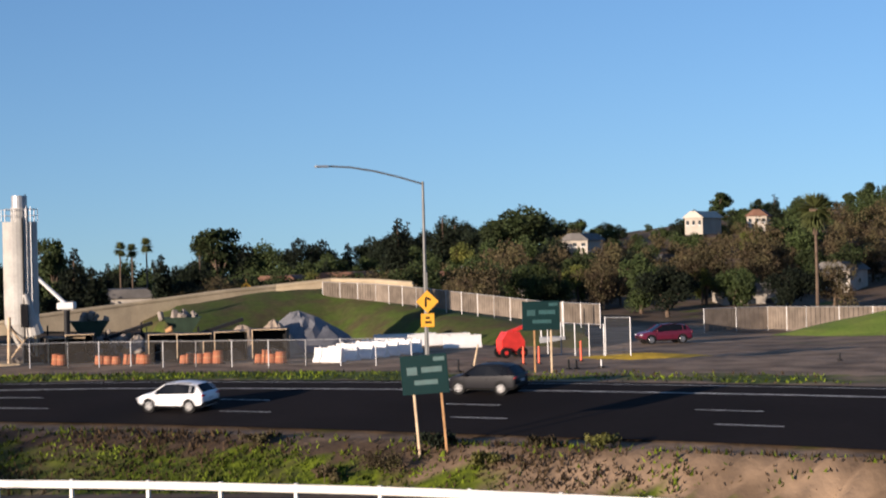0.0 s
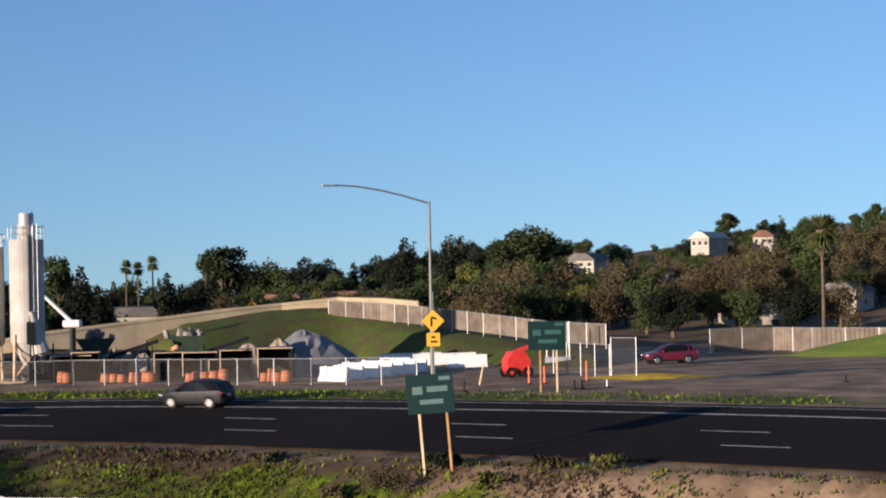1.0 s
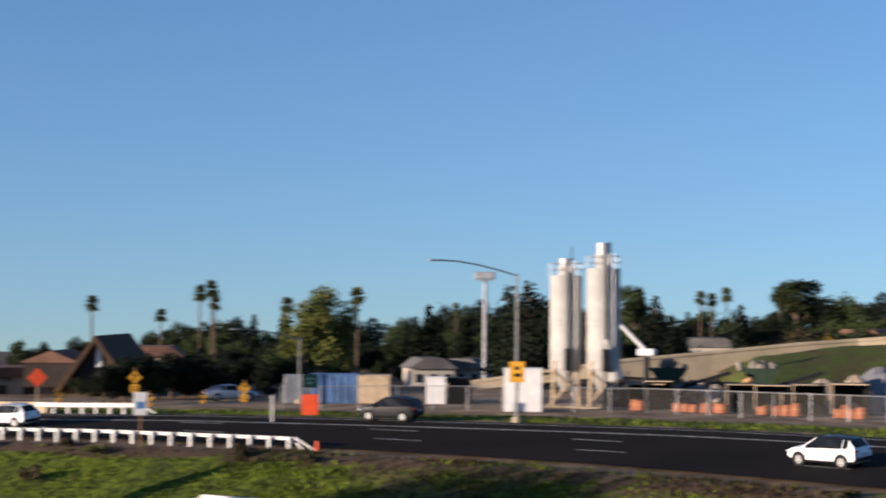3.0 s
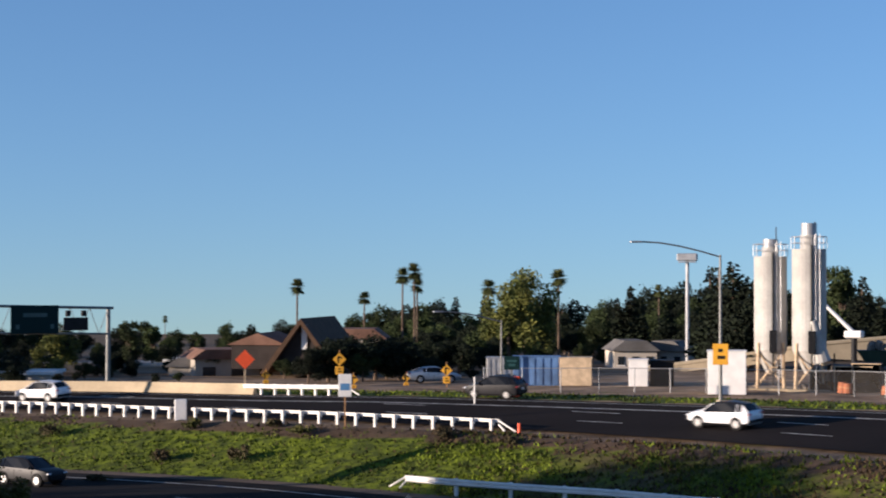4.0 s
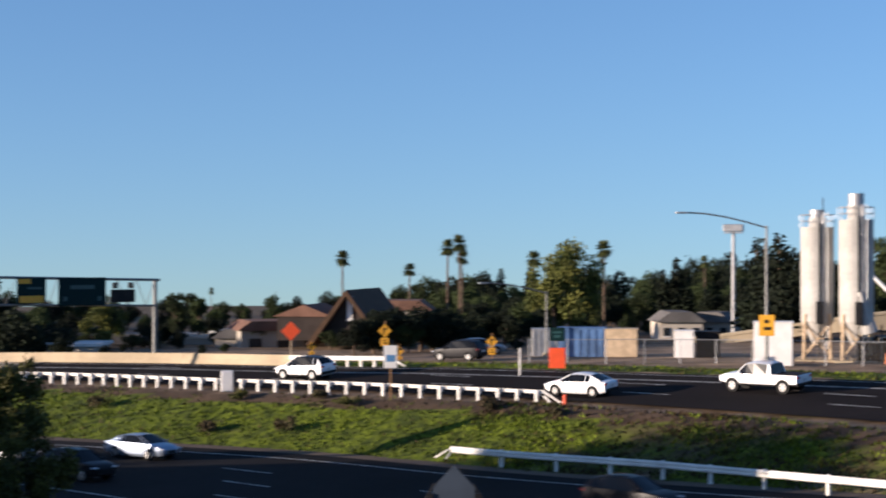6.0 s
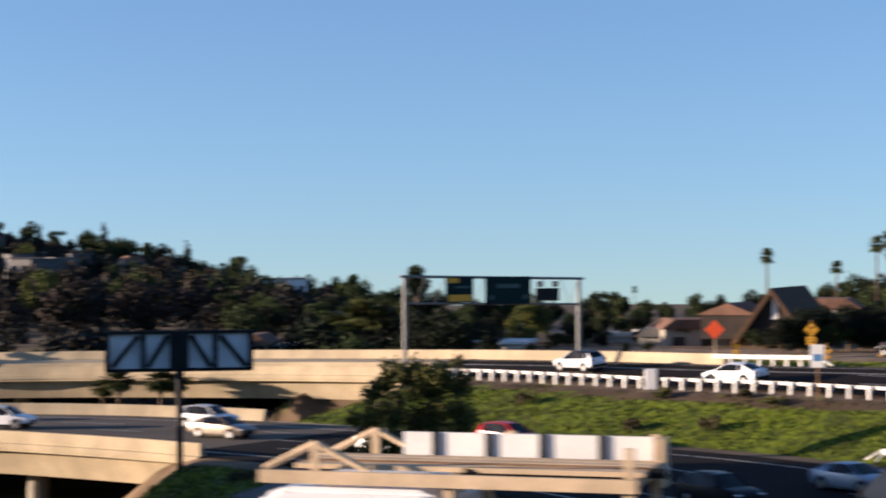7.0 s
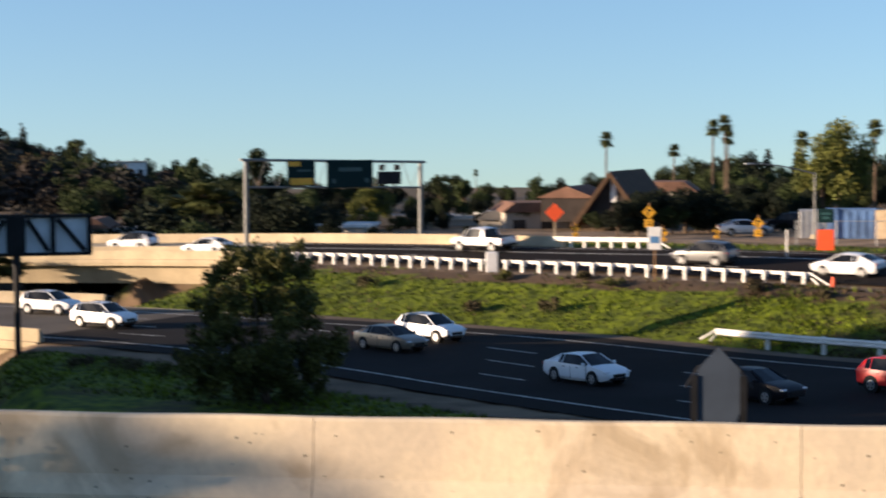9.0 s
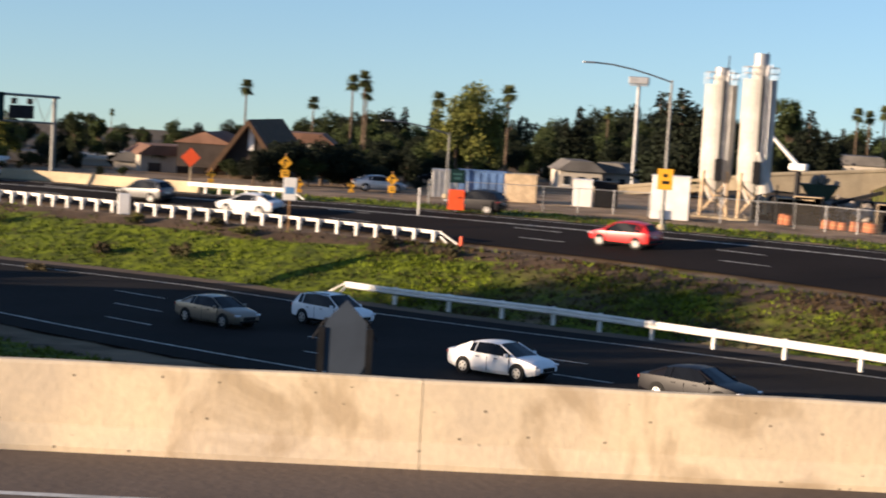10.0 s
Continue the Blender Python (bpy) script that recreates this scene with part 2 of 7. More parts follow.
ROAD_A = Line([(150, -80), (110, -22), (75, 23), (45, 53), (18.6, 76.4), (0, 88), (-13, 95.3), (-25.5, 101), (-42.5, 105.6), (-56, 107.2), (-70, 108.5),
               (-88, 112), (-100, 112.5), (-115.8, 111), (-131.7, 105.5), (-142.6, 99.5), (-159.4, 91), (-185, 74), (-230, 40), (-290, -20)],
              [(150, 0), (-60, 0), (-70, -0.15), (-88, -0.4), (-99, -0.6), (-116, -1.0), (-132, -1.3), (-143, -1.5), (-160, -1.7), (-290, -3)],
              [(150, 17.5), (0, 17), (-25, 15.5), (-45, 13.5), (-70, 12), (-95, 10.5), (-120, 10), (-290, 10)], 0.075)
ROAD_B = Line([(150, -60), (80, 0), (30, 38), (0, 53), (-20, 60.5), (-37.5, 65.8), (-57.5, 72.4), (-72, 75), (-82, 75), (-93, 74), (-104, 71.4), (-114, 64.3), (-140, 42), (-190, -10), (-250, -90)],
              [(150, -1.6), (20, -1.6), (-10, -2.0), (-50, -2.9), (-250, -3.2)],
              [(150, 24), (-20, 24), (-60, 21.5), (-75, 19), (-95, 19.5), (-115, 19), (-250, 19)], 0.0)


def ribbon(name, line, s0, s1, u0, u1, dz, material, parent=None, label="", step=2.0, kind="", across=1):
    """A strip of surface along a road, u0 and u1 numbers or functions of s."""
    bm = bmesh.new()
    n = max(1, int(math.ceil((s1 - s0) / step)))
    f = lambda u, s: u(s) if callable(u) else u
    rows = []
    for i in range(n + 1):
        s = s0 + (s1 - s0) * i / n
        a, b = f(u0, s), f(u1, s)
        rows.append([bm.verts.new(line.at(s, a + (b - a) * k / across, dz)) for k in range(across + 1)])
    for r, q in zip(rows, rows[1:]):
        for k in range(across):
            bm.faces.new((r[k], r[k + 1], q[k + 1], q[k]))
    bmesh.ops.recalc_face_normals(bm, faces=bm.faces[:])
    for fc in bm.faces:
        if fc.normal.z < 0:
            fc.normal_flip()
    ob = finish(name, bm, material, parent, label)
    if kind:
        tagged(ob, label, kind=kind)
    return ob


def sweep(bm, line, s0, s1, profile, u, step=2.0, dz=0.0):
    """A closed profile of (across, up) swept along a road at the offset u."""
    n = max(1, int(math.ceil((s1 - s0) / step)))
    rings = []
    for i in range(n + 1):
        s = s0 + (s1 - s0) * i / n
        uu = u(s) if callable(u) else u
        base = line.at(s, uu, dz)
        nx, ny = np.interp(s, line.s, line.n[:, 0]), np.interp(s, line.s, line.n[:, 1])
        rings.append([bm.verts.new((base.x + nx * a, base.y + ny * a, base.z + b)) for a, b in profile])
    k = len(profile)
    for r, q in zip(rings, rings[1:]):
        for i in range(k):
            bm.faces.new((r[i], r[(i + 1) % k], q[(i + 1) % k], q[i]))
    bm.faces.new(rings[0])
    bm.faces.new(rings[-1][::-1])
    bmesh.ops.recalc_face_normals(bm, faces=bm.faces[:])
    return bm


def s_near(line, az):
    """How far along a road its near edge crosses a bearing."""
    b = np.degrees(np.arctan2(-line.p[:, 0], line.p[:, 1]))
    return float(np.interp(az, b, line.s))


def s_at(line, u, az):
    """How far along a road a line at the offset u crosses a bearing."""
    ss = np.arange(20, line.s[-1] - 20, 0.5)
    b = np.unwrap([math.atan2(-q.x, q.y) for q in (line.at(s, u(s) if callable(u) else u) for s in ss)])
    return float(np.interp(math.radians(az), b, ss))


OVER_S = s_near(ROAD_A, 41.5)     # where the upper road goes onto its bridge
BRIDGE_S = s_near(ROAD_B, 47.8)   # where the lower road goes onto its bridge

# the barrier beside the eye: a straight line in plan
BAR0, BARD = np.array([-13.3, 18.05]), np.array([0.897, 0.442])
BARN = np.array([-0.442, 0.897])


def height(x, y):
    """The ground's height at plan points (arrays), and how green it is."""
    sa, ua, ia = ROAD_A.su(x, y)
    sb, ub, ib = ROAD_B.su(x, y)
    za, wa = ROAD_A.z[ia], ROAD_A.w[ia]
    zb, wb = ROAD_B.z[ib], ROAD_B.w[ib]
    v = (x - BAR0[0]) * BARN[0] + (y - BAR0[1]) * BARN[1]
    low = -7.2
    step = lambda a: np.clip(a, 0, 1) ** 2 * (3 - 2 * np.clip(a, 0, 1))
    # beyond the upper road
    far = za + ROAD_A.bank * wa - 0.01 * np.clip(ua - wa - 18, 0, 60)
    under = step((sa - OVER_S - 6) / 16) * step((45 - ua) / 20)
    z_far = far * (1 - under) + low * under
    g = np.where(ua >= 0, np.where(ua < wa, za + ROAD_A.bank * ua, z_far), 0)
    g = np.where((ua >= 0) & (ua < wa), g * (1 - under) + low * under, g)
    # between the roads
    gap = np.maximum(-ua + np.maximum(ub - wb, 0), 0.01)
    k = np.clip((-ua - 3.0) / np.maximum(gap - 4.5, 0.5), 0, 1)
    mid = (za - 0.1) * (1 - k) + (zb - 0.05) * k
    under2 = step((sa - OVER_S + 7) / 14)
    mid = mid * (1 - under2) + low * under2
    # the lower road and the ground on the eye's side of it
    underb = step((sb - BRIDGE_S - 1) / 9)
    onb = zb * (1 - underb) + low * underb
    near = np.where(v > 0, np.minimum(4.4, zb + (4.4 - zb) * step(1 - (v - 0.6) / 14.0)), 4.4)
    bear = np.degrees(np.arctan2(-x, np.maximum(y, 0.01)))
    cut = np.maximum(underb, step((bear - 47.9) / 3.6))
    nb = zb * (1 - cut) + low * cut
    near_b = np.where(v > 0, nb + (4.4 - nb) * step(1 - (v - 0.6) / 16.0), 4.4)
    g = np.where(ua < 0, np.where(ub > wb, mid, np.where(ub > 0, onb, near_b)), g)
    # behind the eye a bank rises
    g = np.where(v < -14, 4.4 + 4.0 * step((-v - 14) / 14), g)
    g = np.where((x > 34) & (ua < 0), np.minimum(g, 6.5 * step((58 - x) / 24) - 2.0), g)
    # far hills
    r = np.hypot(x, y)
    az = np.degrees(np.arctan2(-x, y))
    hr = 17 * step((r - 200) / 230) * step((11 - az) / 26) * (y > 0)
    hl = 23 * step((r - 330) / 330) * step((az - 41) / 17) * step((100 - az) / 30)
    g = np.where((ua > 25) | (az > 60), g + hr + hl, g)
    fall = 0.024 * np.clip(r - 250, 0, None) * step((az + 5) / 22) * step((50 - az) / 8)
    flat = step((r - 700) / 600)
    g = g * (1 - flat) - np.where(r > 700, 0.024 * (r - 250) * flat + fall * (1 - flat), fall)
    # how green: slopes between the roads, verges; the yard and the shoulders are bare
    green = np.full_like(x, 0.28)
    green = np.where((ua < -4.6) & (ub > wb), 0.66 - 0.18 * step((-sa + s_near(ROAD_A, 26)) / 18) , green)
    green = np.where((ua >= -4.6) & (ua < 0), 0.14, green)
    green = np.where((ua > wa + 1.8) & (ua < wa + 8.5), np.where(az > 1, 0.68, 0.46), green)
    green = np.where((ua > wa + 8.5), 0.16, green)
    green = np.where((ub <= 0) & (ub > -4), 0.1, green)
    green = np.where((ub <= -4), 0.55, green)
    green = np.where(r > 190, 0.25, green)
    pale = np.where(ua > wa, 0.85, 0.15) * np.where(r > 190, 0.4, 1.0)
    pale = np.where((ua < 0) & (ua > -2.5), 0.5, pale)
    pale = np.where((ub > wb) & (ub < wb + 2.2), 0.9, pale)
    pale = np.where((ub < 0) & (ub > -3.5), 0.55, pale)
    pale = np.where((ua < 0) & (ub > wb) & (x > -6), np.maximum(pale, 0.75 * step((x + 6) / 10)), pale)
    height.pale = pale
    return g, green


def z_at(x, y):
    return float(height(np.array([float(x)]), np.array([float(y)]))[0][0])


def build_ground():
    xs = np.concatenate([[-2600, -1800, -1300, -1000], np.arange(-800, -170, 20), np.arange(-170, 60, 1.5), np.arange(60, 400, 15), [480, 600, 800, 1100, 1700, 2600]])
    ys = np.concatenate([[-1500, -900, -500, -250, -120, -60, -30], np.arange(-15, 60, 3), np.arange(60, 136, 1.0), np.arange(136, 220, 4), np.arange(220, 800, 20), [900, 1100, 1500, 2600]])
    gx, gy = np.meshgrid(xs, ys)
    z, green, pale = [], [], []
    for row in range(len(ys)):
        a, b = height(gx[row], gy[row])
        z.append(a)
        green.append(b)
        pale.append(height.pale)
    z, green = np.array(z), np.array(green)
    ripple = np.sin(gx * 0.9 + np.sin(gy * 0.7) * 2) * np.sin(gy * 1.1 + gx * 0.23) * 0.06
    z = z - 0.05 + ripple * (np.abs(gx) < 300)
    n = len(xs)
    verts = np.stack([gx, gy, z], -1).reshape(-1, 3)
    faces = [(j * n + i, j * n + i + 1, (j + 1) * n + i + 1, (j + 1) * n + i) for j in range(len(ys) - 1) for i in range(n - 1)]
    me = bpy.data.meshes.new("ground")
    me.from_pydata(verts.tolist(), [], faces)
    at = me.attributes.new("green", "FLOAT", "POINT")
    at.data.foreach_set("value", green.reshape(-1).astype(np.float32))
    at = me.attributes.new("pale", "FLOAT", "POINT")
    at.data.foreach_set("value", np.array(pale).reshape(-1).astype(np.float32))
    for p in me.polygons:
        p.use_smooth = True
    me.materials.append(M_GROUND)
    tagged(new("ground", me), "dry dirt and patchy green winter grass", "ground", kind="structure")


build_ground()

# ---- the roads ----
A_END, B_END = ROAD_A.s[-1] - 20, ROAD_B.s[-1] - 20
WA = lambda s: float(np.interp(s, ROAD_A.s, ROAD_A.w))
WB = lambda s: float(np.interp(s, ROAD_B.s, ROAD_B.w))
ribbon("road_upper", ROAD_A, 10, A_END, 0, WA, 0.03, M_ASPHALT, None, "dark asphalt connector road, banked towards the inside", kind="structure", across=4)
ribbon("road_lower", ROAD_B, 10, B_END, -1.2, WB, 0.03, M_ROADB, None, "worn asphalt freeway lanes in long shade", kind="structure", across=4)
M_DECK = mat("worn_concrete_deck", (0.105, 0.088, 0.070), 0.95, vary=0.25, scale=0.2, fine=4, bump=0.1)
for line, s0, s1, ww, u0 in ((ROAD_B, BRIDGE_S + 2, B_END, WB, -0.7), (ROAD_A, OVER_S, A_END, WA, 0.0)):
    ribbon("bridge_deck", line, s0, s1, u0, ww, 0.036, M_DECK, None, "worn pale concrete bridge deck", kind="structure", across=2)
for name, line, u, w, s0, s1 in (("lane_line", ROAD_A, lambda s: WA(s) - 3.6, 0.22, 60, A_END), ("lane_line", ROAD_A, lambda s: WA(s) - 0.9, 0.12, 60, OVER_S),
                                 ("lane_line", ROAD_B, 1.0, 0.18, 40, BRIDGE_S + 2), ("lane_line", ROAD_B, lambda s: WB(s) - 2.6, 0.18, 40, B_END)):
    uu = u if callable(u) else (lambda s, u=u: u)
    tagged(ribbon(name, line, s0, s1, uu, lambda s, uu=uu, w=w: uu(s) + w, 0.045, M_PAINT), "solid white painted lane line", kind="structure")


def dashes(line, u, s0, s1, cycle, long, w=0.14):
    s = s0
    while s < s1:
        ob = ribbon("lane_dash", line, s, s + long, u, u + w, 0.045, M_PAINT, step=long)
        tagged(ob, "white painted lane dash", kind="structure")
        s += cycle


SA0 = s_near(ROAD_A, 0.3)
dashes(ROAD_A, 4.4, SA0 - 14.6 * 6 - 1.5, OVER_S, 14.6, 3.4)
dashes(ROAD_A, 8.3, SA0 - 14.6 * 6 + 1.0, OVER_S, 14.6, 3.4)
for u in (5.0, 9.0, 13.0):
    dashes(ROAD_B, u, 60 + u, BRIDGE_S + 60, 14.6, 3.6)


def up_to(d, el):
    """The height seen at an elevation angle over a distance."""
    return EYE[2] + d * math.tan(radians(el))


def place(az, d, z=None):
    p = polar(az, d)
    p.z = z_at(p.x, p.y) - 0.03 if z is None else z
    return p


def facing(az, d, z=None, turn=0.0):
    """A pose at a bearing and distance, whose -y side faces the eye."""
    p = place(az, d, z)
    return pose(p.x, p.y, p.z, 0, 0, az + turn)


# ---- barriers, bridges, guard rails ----
def near_barrier():
    """A long cast concrete safety barrier beside the near road, in cast lengths."""
    top = thing("concrete_barrier", Matrix(), "pale cast concrete safety barrier beside the near road", "barrier")
    prof = [(-0.30, 0.0), (-0.30, 0.08), (-0.17, 0.33), (-0.10, 1.06), (-0.07, 1.10), (0.07, 1.10), (0.10, 1.06), (0.17, 0.33), (0.30, 0.08), (0.30, 0.0)]
    q = -74.3
    while q < 10:
        bm = bmesh.new()
        n = 12
        rings = []
        for i in range(n + 1):
            qq = q + 6.09 * i / n
            b = BAR0 + BARD * qq
            wob = 0.006 * math.sin(qq * 2.1)
            rings.append([bm.verts.new((b[0] + BARN[0] * (a + wob), b[1] + BARN[1] * (a + wob), 4.42 + h + (wob if h > 1 else 0))) for a, h in prof])
        k = len(prof)
        for r, s in zip(rings, rings[1:]):
            for i in range(k):
                bm.faces.new((r[i], r[(i + 1) % k], s[(i + 1) % k], s[i]))
        bm.faces.new(rings[0])
        bm.faces.new(rings[-1][::-1])
        bmesh.ops.recalc_face_normals(bm, faces=bm.faces[:])
        part("barrier_length", bm, M_BARRIER, top)
        q += 6.1
    bm = bmesh.new()
    quad = [BAR0 + BARD * q + BARN * v for q, v in ((-80, -0.25), (44, -0.25), (44, -13), (-80, -13))]
    bm.faces.new([bm.verts.new((p[0], p[1], 4.43)) for p in quad])
    bmesh.ops.recalc_face_normals(bm, faces=bm.faces[:])
    tagged(finish("road_near", bm, M_NEARROAD), "sunlit worn asphalt and concrete shoulder of the near road", kind="structure")
    for v, w, m, lab in ((-2.55, 0.16, M_PAINT, "solid white painted edge line"), (-2.9, 0.1, M_ASPHALT, "dark tar seam in the pavement")):
        bm = bmesh.new()
        quad = [BAR0 + BARD * q + BARN * vv for q, vv in ((-80, v), (44, v), (44, v - w), (-80, v - w))]
        bm.faces.new([bm.verts.new((p[0], p[1], 4.437)) for p in quad])
        tagged(finish("lane_line", bm, m), lab, kind="structure")


def barrier_material():
    m = mat("stained_barrier_concrete", (0.80, 0.65, 0.43), 0.85, vary=0.18, scale=0.5, fine=9, bump=0.10, tint=(0.66, 0.54, 0.38))
    nt = m.node_tree
    b = nt.nodes["Principled BSDF"]
    src = b.inputs["Base Color"].links[0].from_socket
    co = nt.nodes.new("ShaderNodeTexCoord")
    mp = nt.nodes.new("ShaderNodeMapping")
    mp.inputs["Scale"].default_value = (0.8, 0.8, 0.75)
    nt.links.new(co.outputs["Object"], mp.inputs["Vector"])
    n = nt.nodes.new("ShaderNodeTexNoise")
    n.inputs["Scale"].default_value, n.inputs["Detail"].default_value, n.inputs["Distortion"].default_value = 1.0, 8, 1.2
    nt.links.new(mp.outputs[0], n.inputs["Vector"])
    r = nt.nodes.new("ShaderNodeValToRGB")
    r.color_ramp.elements[0].position, r.color_ramp.elements[1].position = 0.51, 0.64
    nt.links.new(n.outputs[0], r.inputs[0])
    mx = nt.nodes.new("ShaderNodeMix")
    mx.data_type = "RGBA"
    mx.inputs[7].default_value = (0.40, 0.29, 0.17, 1)
    half = nt.nodes.new("ShaderNodeMath")
    half.operation = "MULTIPLY"
    half.inputs[1].default_value = 0.6
    nt.links.new(r.outputs[0], half.inputs[0])
    nt.links.new(half.outputs[0], mx.inputs[0])
    nt.links.new(src, mx.inputs[6])
    # small dark pits
    v = nt.nodes.new("ShaderNodeTexVoronoi")
    v.inputs["Scale"].default_value = 4.2
    nt.links.new(co.outputs["Object"], v.inputs["Vector"])
    r2 = nt.nodes.new("ShaderNodeValToRGB")
    r2.color_ramp.elements[0].position, r2.color_ramp.elements[1].position = 0.05, 0.09
    r2.color_ramp.elements[0].color, r2.color_ramp.elements[1].color = (1, 1, 1, 1), (0, 0, 0, 1)
    nt.links.new(v.outputs["Distance"], r2.inputs[0])
    m2 = nt.nodes.new("ShaderNodeMix")
    m2.data_type = "RGBA"
    m2.inputs[7].default_value = (0.10, 0.075, 0.05, 1)
    nt.links.new(r2.outputs[0], m2.inputs[0])
    nt.links.new(mx.outputs[2], m2.inputs[6])
    nt.links.new(m2.outputs[2], b.inputs["Base Color"])
    return m


M_BARRIER = barrier_material()
M_NEARROAD = mat("near_road_pavement", (0.15, 0.115, 0.09), 0.9, vary=0.25, scale=0.3, fine=7, bump=0.15)
near_barrier()


def bridge(name, line, s0, s1, label, depth, w, near_h, bents, lead):
    top = thing(name, Matrix(), label, "bridge")
    W = lambda s: w(s)
    deck = sweep(bmesh.new(), line, s0, s1, [(0, 0), (0, -0.45), (0.9, -0.6), (1.6, -depth), (8, -depth), (8, 0)], -1.3, dz=-0.03)
    part("girder", deck, M_CONCRETE, top)
    far = sweep(bmesh.new(), line, s0, s1, [(0, 0), (0, -depth), (-7, -depth), (-7, 0)], lambda s: W(s) + 1.0, dz=-0.03)
    part("girder", far, M_CONCRETE, top)
    prof = [(-0.45, -0.30), (-0.45, 0.02), (-0.25, 0.06), (-0.22, near_h), (0.0, near_h), (0.08, 0.4), (0.22, 0.05), (0.22, -0.30)]
    part("parapet", sweep(bmesh.new(), line, s0 - 1, s1, prof, -0.95), M_CONCRETE, top, "sunlit concrete parapet")
    part("parapet", sweep(bmesh.new(), line, s0 - lead, s1, [(-a, b) for a, b in prof], lambda s: W(s) + 0.75), M_CONCRETE, top, "sunlit concrete parapet")
    for s, u in bents:
        p = line.at(s, u)
        bm = btube((p.x, p.y, -7.6), (p.x, p.y, p.z - depth + 0.05), 0.75, n=14)
        part("column", bm, M_CONC_DARK, top, smooth=False)
    ab = bmesh.new()
    p0, h = line.at(s0, W(s0) / 2), line.heading(s0)
    box(ab, 0, 0, -2.4, 1.6, W(s0) + 1.8, 3.6)
    bmesh.ops.transform(ab, matrix=Matrix.Translation((p0.x, p0.y, p0.z)) @ Matrix.Rotation(h, 4, "Z"), verts=ab.verts)
    part("abutment", ab, M_CONCRETE, top)


bridge("upper_bridge", ROAD_A, OVER_S, A_END - 5, "long sunlit concrete overpass with solid parapets", 2.1, WA, 0.80, [(OVER_S + 42, 4.8), (OVER_S + 84, 4.8), (OVER_S + 130, 4.8)], 24)
bridge("lower_bridge", ROAD_B, BRIDGE_S, B_END - 5, "curved sunlit concrete bridge with solid parapets", 2.2, WB, 0.85, [(BRIDGE_S + 17, 3.0), (BRIDGE_S + 17, 15.0), (BRIDGE_S + 40, 3.0), (BRIDGE_S + 40, 15.0), (BRIDGE_S + 75, 9.0)], BRIDGE_S - s_at(ROAD_B, WB, 46.0))

RAILP = [(-0.04, 0.45), (-0.10, 0.50), (-0.10, 0.58), (-0.05, 0.62), (-0.10, 0.66), (-0.10, 0.74), (-0.04, 0.79), (0.0, 0.79), (0.0, 0.45)]

RAILTHIN = [(a, 0.59 + (b - 0.45) * 0.6) for a, b in RAILP]


def guardrail(name, line, s0, s1, u, dz, label, post_step=1.5, flip=False, ends=(), prof=RAILP):
    """A steel beam rail on blocked-out posts; the beam is on the road's side."""
    top = thing(name, Matrix(), label, "guard rail")
    f = -1 if flip else 1
    uu = u if callable(u) else (lambda s: u)
    part("beam", sweep(bmesh.new(), line, s0, s1, [(a * f, b) for a, b in prof], uu, dz=dz, step=1.9), M_RAILWHITE, top)
    s = s0 + 0.4
    while s < s1:
        p, h = line.at(s, uu(s), dz), line.heading(s)
        n = Vector((math.sin(h), -math.cos(h), 0))
        rot = Matrix.Rotation(h, 3, "Z")
        b1 = p + n * (0.09 * f)
        b2 = p + n * (0.27 * f)
        part("block", bbox(b1.x, b1.y, p.z + 0.60, 0.15, 0.18, 0.36, rot=rot), M_RAILWHITE, top)
        part("post", bbox(b2.x, b2.y, p.z + 0.30, 0.15, 0.18, 1.0, rot=rot), M_RAILWHITE, top)
        s += post_step
    for s, d in ends:
        p, h = line.at(s, uu(s), dz), line.heading(s)
        bm = bmesh.new()
        c, sn = math.cos(h) * d, math.sin(h) * d
        tube(bm, (p.x, p.y, p.z + 0.7), (p.x + c * 1.3, p.y + sn * 1.3, p.z + 0.05), 0.06, n=6)
        tube(bm, (p.x, p.y, p.z + 0.45), (p.x + c * 0.5, p.y + sn * 0.5, p.z + 0.02), 0.07, n=6)
        part("end_strut", bm, M_RAILWHITE, top)
    return top


S_RE = s_near(ROAD_A, 22.9)     # end of the rail on the upper road's near side
S_POST = s_near(ROAD_A, 32.95)
guardrail("guard_rail", ROAD_A, S_RE, S_POST - 0.7, -1.2, 0.0, "white painted steel guard rail on blocked posts above the grass slope", flip=True, ends=((S_RE, -1),), prof=RAILTHIN)
guardrail("guard_rail", ROAD_A, S_POST + 0.7, OVER_S - 0.8, -1.2, 0.0, "white painted steel guard rail on blocked posts above the grass slope", flip=True, prof=RAILTHIN)
S_FE = s_at(ROAD_A, WA, 28.3)
guardrail("guard_rail", ROAD_A, S_FE, OVER_S - 23, lambda s: WA(s) + 0.6, 0.0, "long white guard rail along the far edge of the road", ends=((S_FE, -1),))
S2 = s_at(ROAD_B, lambda s: WB(s) + 0.9, 26.2)
guardrail("guard_rail", ROAD_B, S2 - 72, S2, lambda s: WB(s) + 0.9 - 0.17 * max(0.0, S2 - 14 - s), 0.35, "white guard rail sinking into the shaded dirt slope", post_step=3.8, ends=((S2, 1),), prof=[(a * 1.2, 0.42 + (b - 0.45) * 1.1) for a, b in RAILP])
p = ROAD_A.at(S_POST, -1.5)
tp = thing("end_block", pose(p.x, p.y, p.z - 0.3, 0, 0, 33), "pale concrete end block between two guard rails", "concrete block")
part("block", bbox(0, 0, 0.85, 0.85, 0.7, 1.7, bev=0.05), M_WHITE, tp)
p = ROAD_A.at(S_RE - 1.6, -1.2)
tp = thing("marker_post", pose(p.x, p.y, p.z), "orange plastic marker at the rail's end", "marker")
